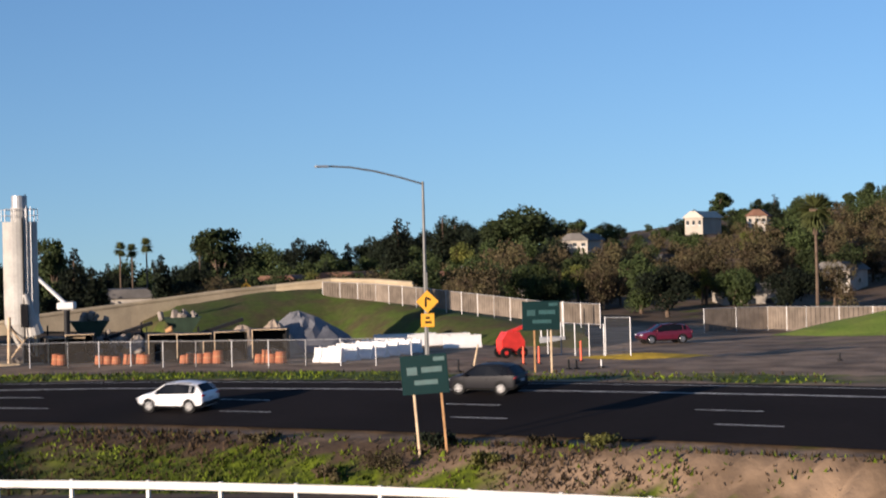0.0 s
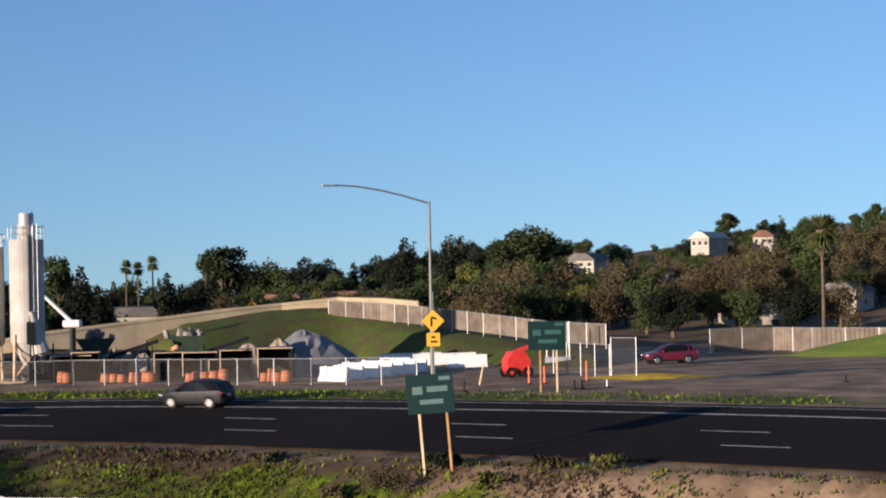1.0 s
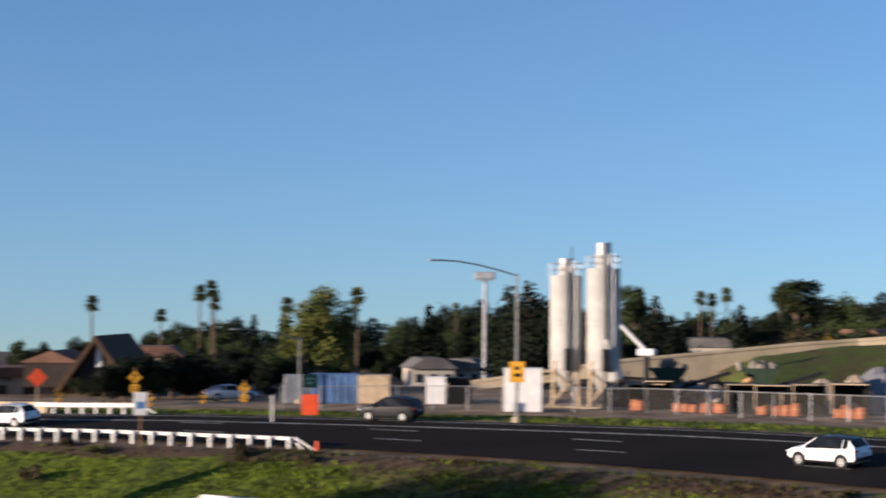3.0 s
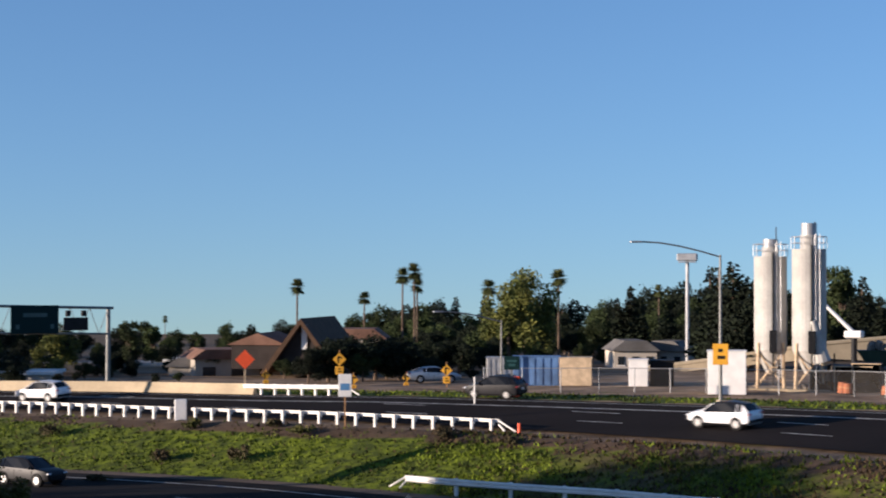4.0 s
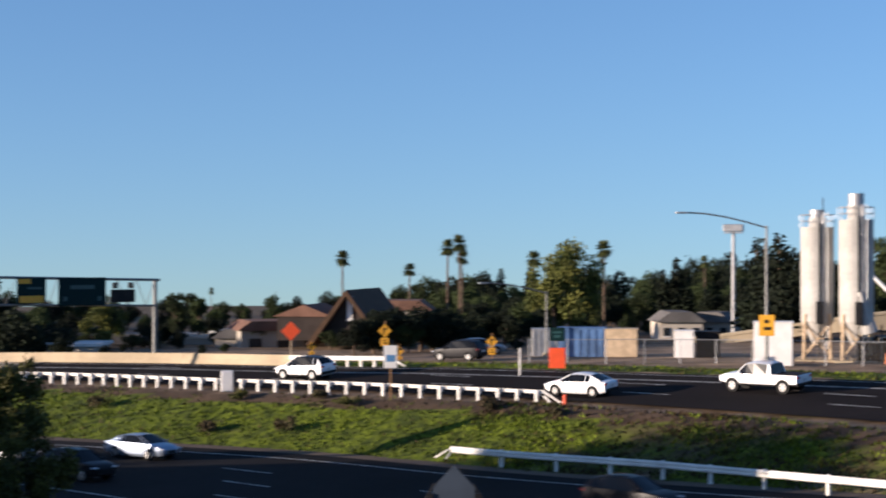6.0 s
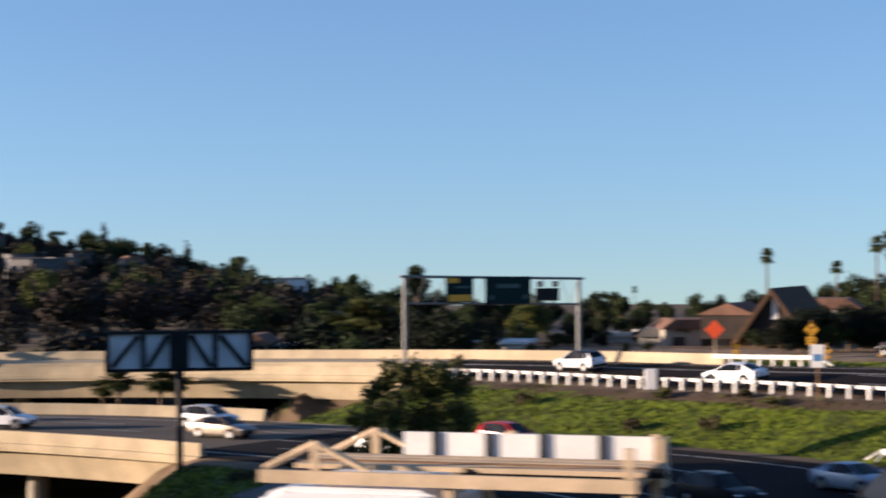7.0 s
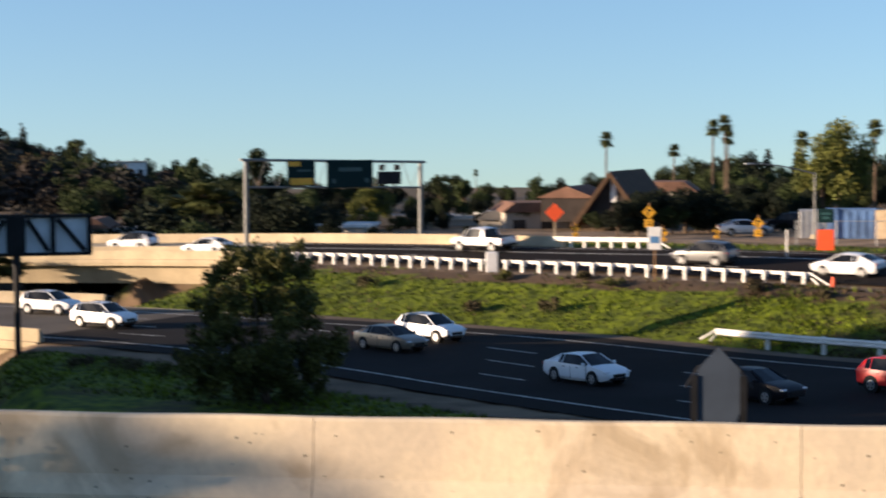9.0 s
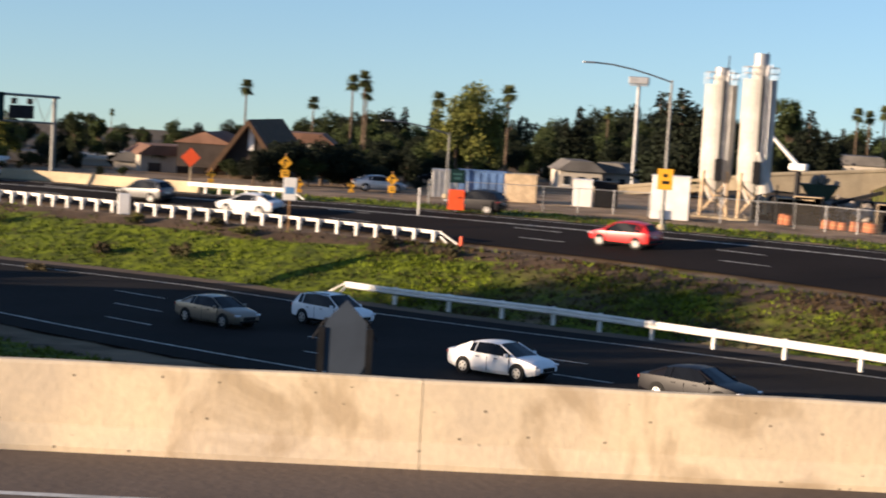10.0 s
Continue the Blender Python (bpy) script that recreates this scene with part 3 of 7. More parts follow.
part("marker", btube((0, 0, -0.2), (0, 0, 0.6), 0.12, 0.09, n=10), M_ORANGE, tp)


# ---- lamps, signs, gantry ----
def street_lamp(az, d, top_el, tip_az, tip_el, label):
    p = place(az, d)
    top = thing("street_lamp", pose(p.x, p.y, p.z), label, "street lamp", "street lamps along the road")
    h = up_to(d, top_el) - p.z
    part("base", btube((0, 0, -0.3), (0, 0, 0.35), 0.35, 0.3, n=10), M_CONCRETE, top)
    part("pole", btube((0, 0, 0.3), (0, 0, h), 0.14 if d < 140 else 0.09, 0.075 if d < 140 else 0.06, n=12), M_POLE, top)
    t = polar(tip_az, d - 1.5) - p
    e = up_to(d, tip_el) - p.z
    bm = bmesh.new()
    pts = [Vector((t.x * k, t.y * k, h - 0.15 + (e - h + 0.15) * math.sin(k * math.pi / 2))) for k in (0, 0.25, 0.5, 0.75, 1.0)]
    for a, b in zip(pts, pts[1:]):
        tube(bm, a, b, 0.055, n=8)
    part("arm", bm, M_POLE, top)
    yaw = math.atan2(t.y, t.x)
    hd = bbox(0, 0, 0, 0.85, 0.34, 0.13, bev=0.04)
    bmesh.ops.transform(hd, matrix=Matrix.Translation((t.x * 1.04, t.y * 1.04, e - 0.02)) @ Matrix.Rotation(yaw, 4, "Z"), verts=hd.verts)
    part("lamp_head", hd, M_GALV, top)
    return top


D1 = 109.5
street_lamp(0.6, D1, 2.30, 3.71, 2.83, "tall grey street lamp with a long curved arm")
street_lamp(16.15, 125.0, 1.12, 18.72, 1.53, "tall grey street lamp beside the fenced yard")
street_lamp(23.14, 150.0, -0.98, 25.1, -0.7, "slim street lamp standing before dark trees")


def board(top, w, h, z, material, dx=0.0, dy=0.0, name="panel", bars=(), barmat=None, rim=None):
    """A flat sign panel facing -y, with plain bars for writing."""
    part(name, bbox(dx, dy, z, w, 0.04, h, bev=0.01), material, top)
    if rim:
        for cx, cz, sx, sz in ((0, h / 2 - 0.05, w - 0.06, 0.04), (0, -h / 2 + 0.05, w - 0.06, 0.04), (w / 2 - 0.05, 0, 0.04, h - 0.06), (-w / 2 + 0.05, 0, 0.04, h - 0.06)):
            part("border", bbox(dx + cx, dy - 0.024, z + cz, sx, 0.01, sz), rim, top)
    for bx, bz, bw, bh in bars:
        part("writing", bbox(dx + bx, dy - 0.025, z + bz, bw, 0.012, bh), barmat or M_PAINT, top)


M_DIMWHITE = mat("weathered_sign_white", (0.02, 0.075, 0.075), 0.5, vary=0.2, scale=2)


def guide_sign(az, d, z0, w, h, zb, turn, label, posts, lean=0.0):
    p = place(az, d)
    top = thing("guide_sign", pose(p.x, p.y, p.z, 0, lean, az + turn), label, "road sign")
    for x, m, zz in posts:
        part("post", bbox(x, 0.09, (zz + zb) / 2, 0.12, 0.12, zb - zz, bev=0.01), m, top)
    board(top, w, h, zb, M_SIGNGREEN, bars=((-w * 0.26, 0.1 * h, w * 0.22, h * 0.2), (w * 0.16, 0.12 * h, w * 0.44, h * 0.14), (w * 0.02, -0.2 * h, w * 0.5, h * 0.12), (w * 0.33, 0.38 * h, w * 0.24, h * 0.1)), barmat=M_DIMWHITE)
    return top


dA = 84.0
zA = z_at(*polar(0.7, dA).xy)
hA = up_to(dA, -4.0) - zA
guide_sign(0.52, dA, 0, 2.3, 1.85, hA + 0.1, -14, "weathered green guide sign on two timber posts in the dirt verge", [(-0.62, M_BEAM, -0.7), (0.72, M_TIMBER, -0.2)], lean=-4)
dB = 113.0
zB2 = z_at(*polar(-3.1, dB).xy)
guide_sign(-3.1, dB, 0, 2.4, 1.85, up_to(dB, -2.1) - zB2, 0, "dark green guide sign on timber posts beside the dirt lot", [(-0.45, M_TIMBER, -0.2), (0.6, M_BEAM, -0.2)], lean=0)


def arrow_sign(top, z, s=0.95, y=-0.2):
    """A yellow curve warning sign on edge, with its plate under it."""
    bm = bmesh.new()
    box(bm, 0, y, z, s, 0.03, s, rot=Matrix.Rotation(radians(45), 3, "Y"))
    part("warning_panel", bm, M_SIGNYELLOW, top)
    bm = bmesh.new()
    box(bm, -0.1, y - 0.022, z - 0.08, 0.12, 0.012, 0.5)
    box(bm, 0.05, y - 0.022, z + 0.18, 0.36, 0.012, 0.12, rot=Matrix.Rotation(radians(25), 3, "Y"))
    part("arrow", bm, M_BLACK, top)


def yellow_square(top, z, w, h, y=-0.2, bars=True):
    board(top, w, h, z, M_SIGNYELLOW, dy=y, name="plate", bars=((0, 0.18 * h, w * 0.3, h * 0.16), (0.05 * w, -0.15 * h, w * 0.5, h * 0.16)), barmat=M_BLACK)


p = place(0.55, D1 - 0.9)
t = thing("warning_sign", pose(p.x, p.y, p.z, 0, 0, 0.5), "yellow curve arrow warning sign with a speed plate on a post", "road sign")
part("post", bbox(0, 0, 3.1, 0.08, 0.08, 7.0), M_POLE, t)
arrow_sign(t, up_to(D1 - 1, -1.57) - p.z, 0.98)
yellow_square(t, up_to(D1 - 1, -2.17) - p.z, 0.82, 0.82)
p = place(16.15, 124.0)
t = thing("warning_sign", pose(p.x, p.y, p.z, 0, 0, 16), "yellow square warning sign on a post beside the road", "road sign")
part("post", bbox(0, 0, 1.9, 0.08, 0.08, 4.6), M_POLE, t)
yellow_square(t, up_to(124, -2.04) - p.z, 1.05, 1.45)
p = place(22.8, 131.0)
t = thing("exit_sign", pose(p.x, p.y, p.z, 0, 0, 23), "green sign above a bright orange square panel on a post", "road sign")
part("post", bbox(0, 0.06, 1.3, 0.1, 0.1, 3.0), M_POLE, t)
board(t, 1.15, 1.0, up_to(131, -2.36) - p.z, M_SIGNGREEN, name="green_panel", bars=((0, 0.15, 0.7, 0.16), (0, -0.15, 0.5, 0.2)), barmat=M_DIMWHITE)
board(t, 1.18, 1.5, up_to(131, -3.12) - p.z, M_ORANGE, name="orange_panel")
p = place(24.0, 128.0)
t = thing("marker_post", pose(p.x, p.y, p.z), "thin pale marker post in the verge", "marker")
part("post", bbox(0, 0, 0.9, 0.1, 0.1, 2.2), M_GALV, t)

p = ROAD_A.at(s_near(ROAD_A, 27.38), -3.0)
d = math.hypot(p.x, p.y)
t = thing("parking_sign", pose(p.x, p.y, p.z - 0.3, 0, 0, 27.4), "white and blue square sign on a slim timber post", "road sign")
part("post", bbox(0, 0.05, 1.6, 0.1, 0.1, 3.6), M_TIMBER, t)
zt = up_to(d, -2.72) - p.z + 0.3
M_BLUESIGN = mat("blue_sign", (0.10, 0.24, 0.45), 0.5, vary=0.1)
board(t, 0.88, 1.5, zt - 0.75, M_WHITE, name="panel", bars=((0, -0.1, 0.6, 0.45),), barmat=M_BLUESIGN)

p = place(31.37, 150.0)
t = thing("works_sign", pose(p.x, p.y, p.z, 0, 0, 31), "bright orange diamond roadworks sign on a timber post", "road sign")
zc = up_to(150, -2.25) - p.z
part("post", bbox(0, 0.05, zc / 2 - 0.2, 0.14, 0.1, zc + 0.4), M_BEAM, t)
bm = bmesh.new()
box(bm, 0, -0.03, zc, 1.15, 0.03, 1.15, rot=Matrix.Rotation(radians(45), 3, "Y"))
part("panel", bm, M_ORANGE, t)
for az, dd, el, sz in ((28.35, 149.0, -2.25, 0.8), (24.9, 150.0, -2.6, 0.7), (27.9, 151.0, -2.9, 0.6), (30.7, 152.0, -2.75, 0.55), (26.2, 155.0, -2.85, 0.5), (6.35, 210.0, -0.95, 0.9)):
    p = place(az, dd)
    zc = up_to(dd, el) - p.z
    t = thing("warning_sign", pose(p.x, p.y, p.z, 0, 0, az), "yellow diamond warning sign with a plate on a post", "road sign", "yellow warning signs")
    part("post", bbox(0, 0.03, (zc + sz) / 2 - 0.2, 0.09, 0.09, zc + sz + 0.4), M_TIMBER, t)
    arrow_sign(t, zc, sz, y=-0.04)
    yellow_square(t, zc - sz * 1.15, sz * 0.85, sz * 0.85, y=-0.04)


def gantry():
    """The overhead sign frame across the upper road."""
    l, r = place(41.28, 148.0, 0), place(35.68, 158.0, 0)
    sA = s_near(ROAD_A, 41.28)
    zl, zr = -0.8, 0.2
    top = thing("sign_gantry", Matrix(), "steel overhead sign frame with green signs across the road", "sign gantry")
    ztl, ztr = up_to(148, -0.5), up_to(158, -0.6)
    part("leg", btube((l.x, l.y, zl - 1), (l.x, l.y, ztl), 0.22, 0.18, n=12), M_POLE, top)
    part("leg", btube((r.x, r.y, zr - 1), (r.x, r.y, ztr), 0.22, 0.18, n=12), M_POLE, top)
    a, b = Vector((l.x, l.y, ztl)), Vector((r.x, r.y, ztr))
    ax = (b - a).normalized()
    part("upper_chord", btube(a - ax * 0.5, b + ax * 0.5, 0.12, n=8), M_POLE, top)
    low = Vector((0, 0, -2.25))
    part("lower_chord", btube(a + low, b + low, 0.09, n=8), M_POLE, top)
    bm = bmesh.new()
    n = 9
    for i in range(n):
        p, q = a.lerp(b, i / n), a.lerp(b, (i + 0.5) / n) + low
        tube(bm, p, q, 0.03, n=6)
        tube(bm, q, a.lerp(b, (i + 1) / n), 0.03, n=6)
    part("lattice", bm, M_POLE, top)
    yaw = math.degrees(math.atan2(ax.y, ax.x))

    def on(az0, az1):
        ks = []
        for az in (az0, az1):
            t = math.tan(radians(az))
            k = -(a.x + a.y * t) / ((b.x - a.x) + (b.y - a.y) * t)
            ks.append(k)
        return ks

    for az0, az1, e0, e1, m, kind in ((40.01, 39.12, -0.52, -1.35, M_SIGNGREEN, "g"), (38.74, 37.27, -0.52, -1.41, M_SIGNGREEN, "g"), (37.12, 36.36, -0.90, -1.31, M_DARKSTEEL, "s")):
        k0, k1 = on(az0, az1)
        c = a.lerp(b, (k0 + k1) / 2)
        w = (b - a).length * abs(k1 - k0)
        dd = math.hypot(c.x, c.y)
        h = dd * (math.tan(radians(e0)) - math.tan(radians(e1)))
        zc = up_to(dd, (e0 + e1) / 2)
        pn = bbox(0, 0, 0, w, 0.08, h, bev=0.03)
        M0 = Matrix.Translation((c.x, c.y, zc)) @ Matrix.Rotation(radians(yaw), 4, "Z") @ Matrix.Translation((0, -0.25, 0))
        bmesh.ops.transform(pn, matrix=M0, verts=pn.verts)
        part("sign_panel", pn, m, top, "green guide panel" if kind == "g" else "dark message panel")
        if kind == "g":
            yel = [(0.0, -h * 0.32, w * 0.82, h * 0.26), (-w * 0.25, h * 0.36, w * 0.42, h * 0.18)] if w < 3 else []
            wht = [(0, h * 0.16, w * 0.5, h * 0.14), (-w * 0.36, -h * 0.25, w * 0.07, h * 0.16), (w * 0.36, -h * 0.25, w * 0.07, h * 0.16)] if w >= 3 else [(w * 0.1, h * 0.1, w * 0.5, h * 0.08)]
            for lst, mm in ((yel, M_SIGNYELLOW), (wht, M_DIMWHITE)):
                for bx, bz, bw, bh in lst:
                    q = bbox(bx, -0.05, bz, bw, 0.02, bh)
                    bmesh.ops.transform(q, matrix=M0, verts=q.verts)
                    part("writing", q, mm, top)
        else:
            for sx in (-0.32, 0.32):
                q = bbox(sx * w, 0, h * 0.5 + 0.35, 0.45, 0.25, 0.5, bev=0.03)
                bmesh.ops.transform(q, matrix=M0, verts=q.verts)
                part("signal_box", q, M_DARKSTEEL, top)


gantry()


def billboard():
    """The back of a large panel sign on one post above the mound."""
    d = 107.0
    p = place(48.5, d)
    top = thing("panel_sign", pose(p.x, p.y, p.z, 0, 0, 48.6), "large panel sign seen from its braced back on one steel post", "road sign")
    zt, zb = up_to(d, -2.22) - p.z, up_to(d, -3.42) - p.z
    w = 2 * d * math.tan(radians(2.27))
    part("post", btube((0, 0.1, -0.5), (0, 0.1, zb + 0.2), 0.19, n=12), M_DARKSTEEL, top)
    part("post_collar", btube((0, 0.1, zb - 0.7), (0, 0.1, zb), 0.25, n=12), M_DARKSTEEL, top)
    for i in range(4):
        x = -w / 2 + w * (i + 0.5) / 4
        part("back_sheet", bbox(x, 0.35, (zt + zb) / 2, w / 4 - 0.02, 0.06, zt - zb), M_SIGNBACK, top)
    for z in (zt, zb):
        part("beam", bbox(0, 0.15, z, w + 0.2, 0.22, 0.2), M_DARKSTEEL, top)
    for x in (-w / 2, -w / 4, w / 4, w / 2):
        part("upright", bbox(x, 0.1, (zt + zb) / 2, 0.28, 0.3, zt - zb), M_DARKSTEEL, top)
    part("mast_head", bbox(0, 0.05, (zt + zb) / 2, 1.1, 0.4, zt - zb), M_DARKSTEEL, top)
    for x0, x1 in ((-w / 2 + 0.3, -w / 4 - 0.3), (-w / 4 + 0.3, -0.7), (0.7, w / 4 - 0.3), (w / 4 + 0.3, w / 2 - 0.3)):
        f = 1 if x0 < 0 else -1
        a, b = (zb + 0.2, zt - 0.2) if f > 0 else (zt - 0.2, zb + 0.2)
        part("brace", btube((x0, 0.1, a), (x1, 0.1, b), 0.13, n=6), M_DARKSTEEL, top)


billboard()


# dark blue-grey: the shade on the aluminium back is put into its colour
M_SHADEDBACK = mat("shaded_sign_back", (0.050, 0.066, 0.092), 0.85, vary=0.2, scale=1)


def sign_back():
    """A pointed sign panel seen from behind, just past the barrier."""
    d = 44.0
    z = up_to(d, -8.9)
    p = place(26.12, d, z)
    top = thing("diamond_sign", pose(p.x, p.y, p.z, 0, 0, 26), "grey aluminium back of a pointed road sign on two dark posts", "road sign")
    h = d * (math.tan(radians(8.9)) - math.tan(radians(6.55)))
    bm = prism(bmesh.new(), [(0, h), (0.52, h * 0.70), (0.52, h * 0.12), (0.3, -0.3), (-0.3, -0.3), (-0.52, h * 0.70 - h * 0.58), (-0.52, h * 0.70)], -0.02, 0.02)
    part("panel", bm, M_SHADEDBACK, top)
    zg = z_at(p.x, p.y) - z - 0.3
    for x in (-0.6, 0.6):
        part("post", bbox(x, 0.0, (h * 0.62 + zg) / 2, 0.17, 0.12, h * 0.62 - zg), M_DARKSTEEL, top)
        part("strut", btube((x * 0.8, 0.0, h * 0.75), (x * 1.35, 0.0, h * 0.45), 0.03, n=6), M_DARKSTEEL, top)


sign_back()


ribbon("shoulder", ROAD_B, 150, BRIDGE_S - 2, WB, lambda s: WB(s) + 1.8, 0.02, M_DIRT, None, "pale dusty shoulder along the lower road", kind="structure")


# ---- the yard ----
def silo(az, d, el_cap, el_sh, r, label, stair):
    p = place(az, d)
    top = thing("silo", pose(p.x, p.y, p.z, 0, 0, az), label, "silo", "cement silos")
    cap, sh = up_to(d, el_cap) - p.z, up_to(d, el_sh) - p.z
    z0 = 3.2
    shell = bmesh.new()
    tube(shell, (0, 0, z0), (0, 0, sh), r, n=28)
    part("shell", shell, M_SILO, top, smooth=False)
    for z in np.arange(z0 + 1.6, sh - 0.2, 1.9):
        part("band", btube((0, 0, z), (0, 0, z + 0.06), r + 0.025, n=28), M_SILO, top)
    part("cone", btube((0, 0, 1.3), (0, 0, z0), 0.35, r, n=28), M_SILO, top)
    part("filter_drum", btube((0, 0, sh), (0, 0, cap), r * 0.46, n=18), M_GALV, top)
    part("filter_skirt", btube((0, 0, sh), (0, 0, sh + (cap - sh) * 0.55), r * 0.52, n=18), M_SILO, top)
    # ladder with its pipe
    for x in (r * 0.38, r * 0.62):
        part("ladder_rail", btube((x, -r * 0.93 - 0.06, 1.0), (x, -r * 0.93 - 0.06, sh + 1.2), 0.035, n=6), M_GALV, top)
    for z in np.arange(2.0, sh, 0.9):
        part("rung", btube((r * 0.38, -r * 0.93 - 0.06, z), (r * 0.62, -r * 0.93 - 0.06, z), 0.025, n=4), M_GALV, top)
    part("fill_pipe", btube((r * 0.15, -r - 0.08, 0.4), (r * 0.15, -r - 0.08, sh + 0.3), 0.07, n=8), M_DARKSTEEL, top)
    # roof rail
    ring = 10
    for i in range(ring):
        a0, a1 = 2 * math.pi * i / ring, 2 * math.pi * (i + 1) / ring
        pa, pb = (math.cos(a0) * (r + 0.05), math.sin(a0) * (r + 0.05)), (math.cos(a1) * (r + 0.05), math.sin(a1) * (r + 0.05))
        part("rail_post", btube((*pa, sh), (*pa, sh + 1.0), 0.03, n=5), M_GALV, top)
        part("rail", btube((*pa, sh + 1.0), (*pb, sh + 1.0), 0.03, n=5), M_GALV, top)
        part("rail", btube((*pa, sh + 0.5), (*pb, sh + 0.5), 0.025, n=5), M_GALV, top)
    # legs and braces
    for i in range(4):
        a0, a1 = math.pi / 4 + i * math.pi / 2, math.pi / 4 + (i + 1) * math.pi / 2
        pa, pb = (math.cos(a0) * r * 1.02, math.sin(a0) * r * 1.02), (math.cos(a1) * r * 1.02, math.sin(a1) * r * 1.02)
        part("leg", btube((pa[0] * 1.12, pa[1] * 1.12, -0.1), (*pa, z0 + 0.6), 0.13, n=8), M_BEAM, top)
        part("brace", btube((pa[0] * 1.1, pa[1] * 1.1, 0.3), (pb[0] * 1.02, pb[1] * 1.02, z0 - 0.2), 0.06, n=6), M_BEAM, top)
        part("brace", btube((pb[0] * 1.1, pb[1] * 1.1, 0.3), (pa[0] * 1.02, pa[1] * 1.02, z0 - 0.2), 0.06, n=6), M_BEAM, top)
    part("footing", bbox(0, 0, -0.02, r * 2.6, r * 2.6, 0.3, bev=0.03), M_CONCRETE, top)
    if stair:
        part("hopper_chute", btube((r * 0.7, -r * 0.6, 2.4), (r * 0.2, -r * 1.0, 5.6), 0.75, 0.2, n=12), M_SILO, top)
    else:
        for i in range(4):
            part("step", bbox(-r * 0.9 + i * 0.5, -r * 1.15, 0.35 + i * 0.5, 0.5, 0.5, 0.06), M_BEAM, top)
    part("vent_mast", btube((r * 0.35, 0.3, sh), (r * 0.35, 0.3, cap + (1.0 if not stair else 0.15)), 0.05, n=6), M_DARKSTEEL, top)
    part("control_box", bbox(r * 0.15, -r - 0.2, 3.9, 0.6, 0.5, 1.8, bev=0.04), M_DARKSTEEL, top)


silo(14.58, 147.0, 1.61, 1.06, 1.32, "tall white painted cement silo on braced legs", False)
silo(13.38, 146.0, 2.11, 1.29, 1.36, "taller white cement silo with a filter drum on top", True)


def fence(name, pts, h, label, step=3.0, fabric=None, slats=False, rail=True, zs=None):
    """Posts, a top rail and wire or slat infill between plan points."""
    top = thing(name, Matrix(), label, "fence")
    for seg, ((x0, y0), (x1, y1)) in enumerate(zip(pts, pts[1:])):
        L = math.hypot(x1 - x0, y1 - y0)
        n = max(1, round(L / step))
        ps = [Vector((x0 + (x1 - x0) * i / n, y0 + (y1 - y0) * i / n, 0)) for i in range(n + 1)]
        for i, q in enumerate(ps):
            q.z = z_at(q.x, q.y) - 0.05 if zs is None else zs[seg] + (zs[seg + 1] - zs[seg]) * i / n
        for q in ps:
            part("post", btube((q.x, q.y, q.z - 0.2), (q.x, q.y, q.z + h + 0.05), 0.045, n=6), M_GALV, top)
        for a, b in zip(ps, ps[1:]):
            up = Vector((0, 0, h))
            if rail:
                part("rail", btube(a + up, b + up, 0.03, n=5), M_GALV, top)
            if slats:
                bm = bmesh.new()
                m = 7
                for i in range(m):
                    c = a.lerp(b, (i + 0.5) / m)
                    r = Matrix.Rotation(math.atan2(b.y - a.y, b.x - a.x), 3, "Z")
                    box(bm, c.x, c.y, c.z + h / 2 + 0.05, (b - a).length / m * 0.9, 0.03, h - 0.1, rot=r)
                part("slats", bm, fabric, top)
            elif fabric:
                bm = bmesh.new()
                vs = [bm.verts.new(v) for v in (a + Vector((0, 0, 0.08)), b + Vector((0, 0, 0.08)), b + up, a + up)]
                bm.faces.new(vs)
                part("wire_mesh", bm, fabric, top)
    return top


def wire_material(cover):
    m = mat("chain_link_wire", (0.30, 0.28, 0.26), 0.6, 0.3, vary=0.2, scale=2)
    nt = m.node_tree
    b, out = nt.nodes["Principled BSDF"], nt.nodes["Material Output"]
    tr, mx = nt.nodes.new("ShaderNodeBsdfTransparent"), nt.nodes.new("ShaderNodeMixShader")
    mx.inputs[0].default_value = cover
    nt.links.new(tr.outputs[0], mx.inputs[1])
    nt.links.new(b.outputs[0], mx.inputs[2])
    nt.links.new(mx.outputs[0], out.inputs["Surface"])
    return m


M_WIRE = wire_material(0.06)
M_SLAT = mat("weathered_fence_slats", (0.19, 0.155, 0.12), 0.9, vary=0.3, scale=1, per_object=0.3)
xy = lambda az, d: tuple(polar(az, d).xy)
fence("yard_fence", [xy(23.7, 140), xy(20, 140.5), xy(16.6, 140), xy(12, 137), xy(8, 131), xy(4.5, 127), xy(1.1, 125)], 1.9, "galvanised chain-link fence round the yard", fabric=M_WIRE)
FZ = ((3.9, 191, -1.42), (2.2, 184, -1.55), (0.9, 177, -1.72), (-1.6, 165, -2.1), (-3.2, 159, -2.35), (-5.0, 152, -2.5))
fence("slat_fence", [xy(a, d) for a, d, e in FZ], 1.9, "pale slatted fence on the ramp's crest", fabric=M_SLAT, slats=True, zs=[up_to(d, e) for a, d, e in FZ])
fence("slat_fence", [xy(-8.3, 172), xy(-10.3, 176), xy(-11.5, 172), xy(-14.6, 168)], 2.3, "grey slatted fence below the wooded slope", fabric=M_SLAT, slats=True)
fence("ramp_fence", [xy(7.2, 198), xy(3.6, 198)], 1.9, "thin wire fence above the ramp wall", fabric=M_WIRE)
fence("entry_gate", [xy(-5.15, 128), xy(-5.95, 127)], 2.9, "open chain-link entry gate in a steel frame", step=1.7, fabric=M_WIRE)
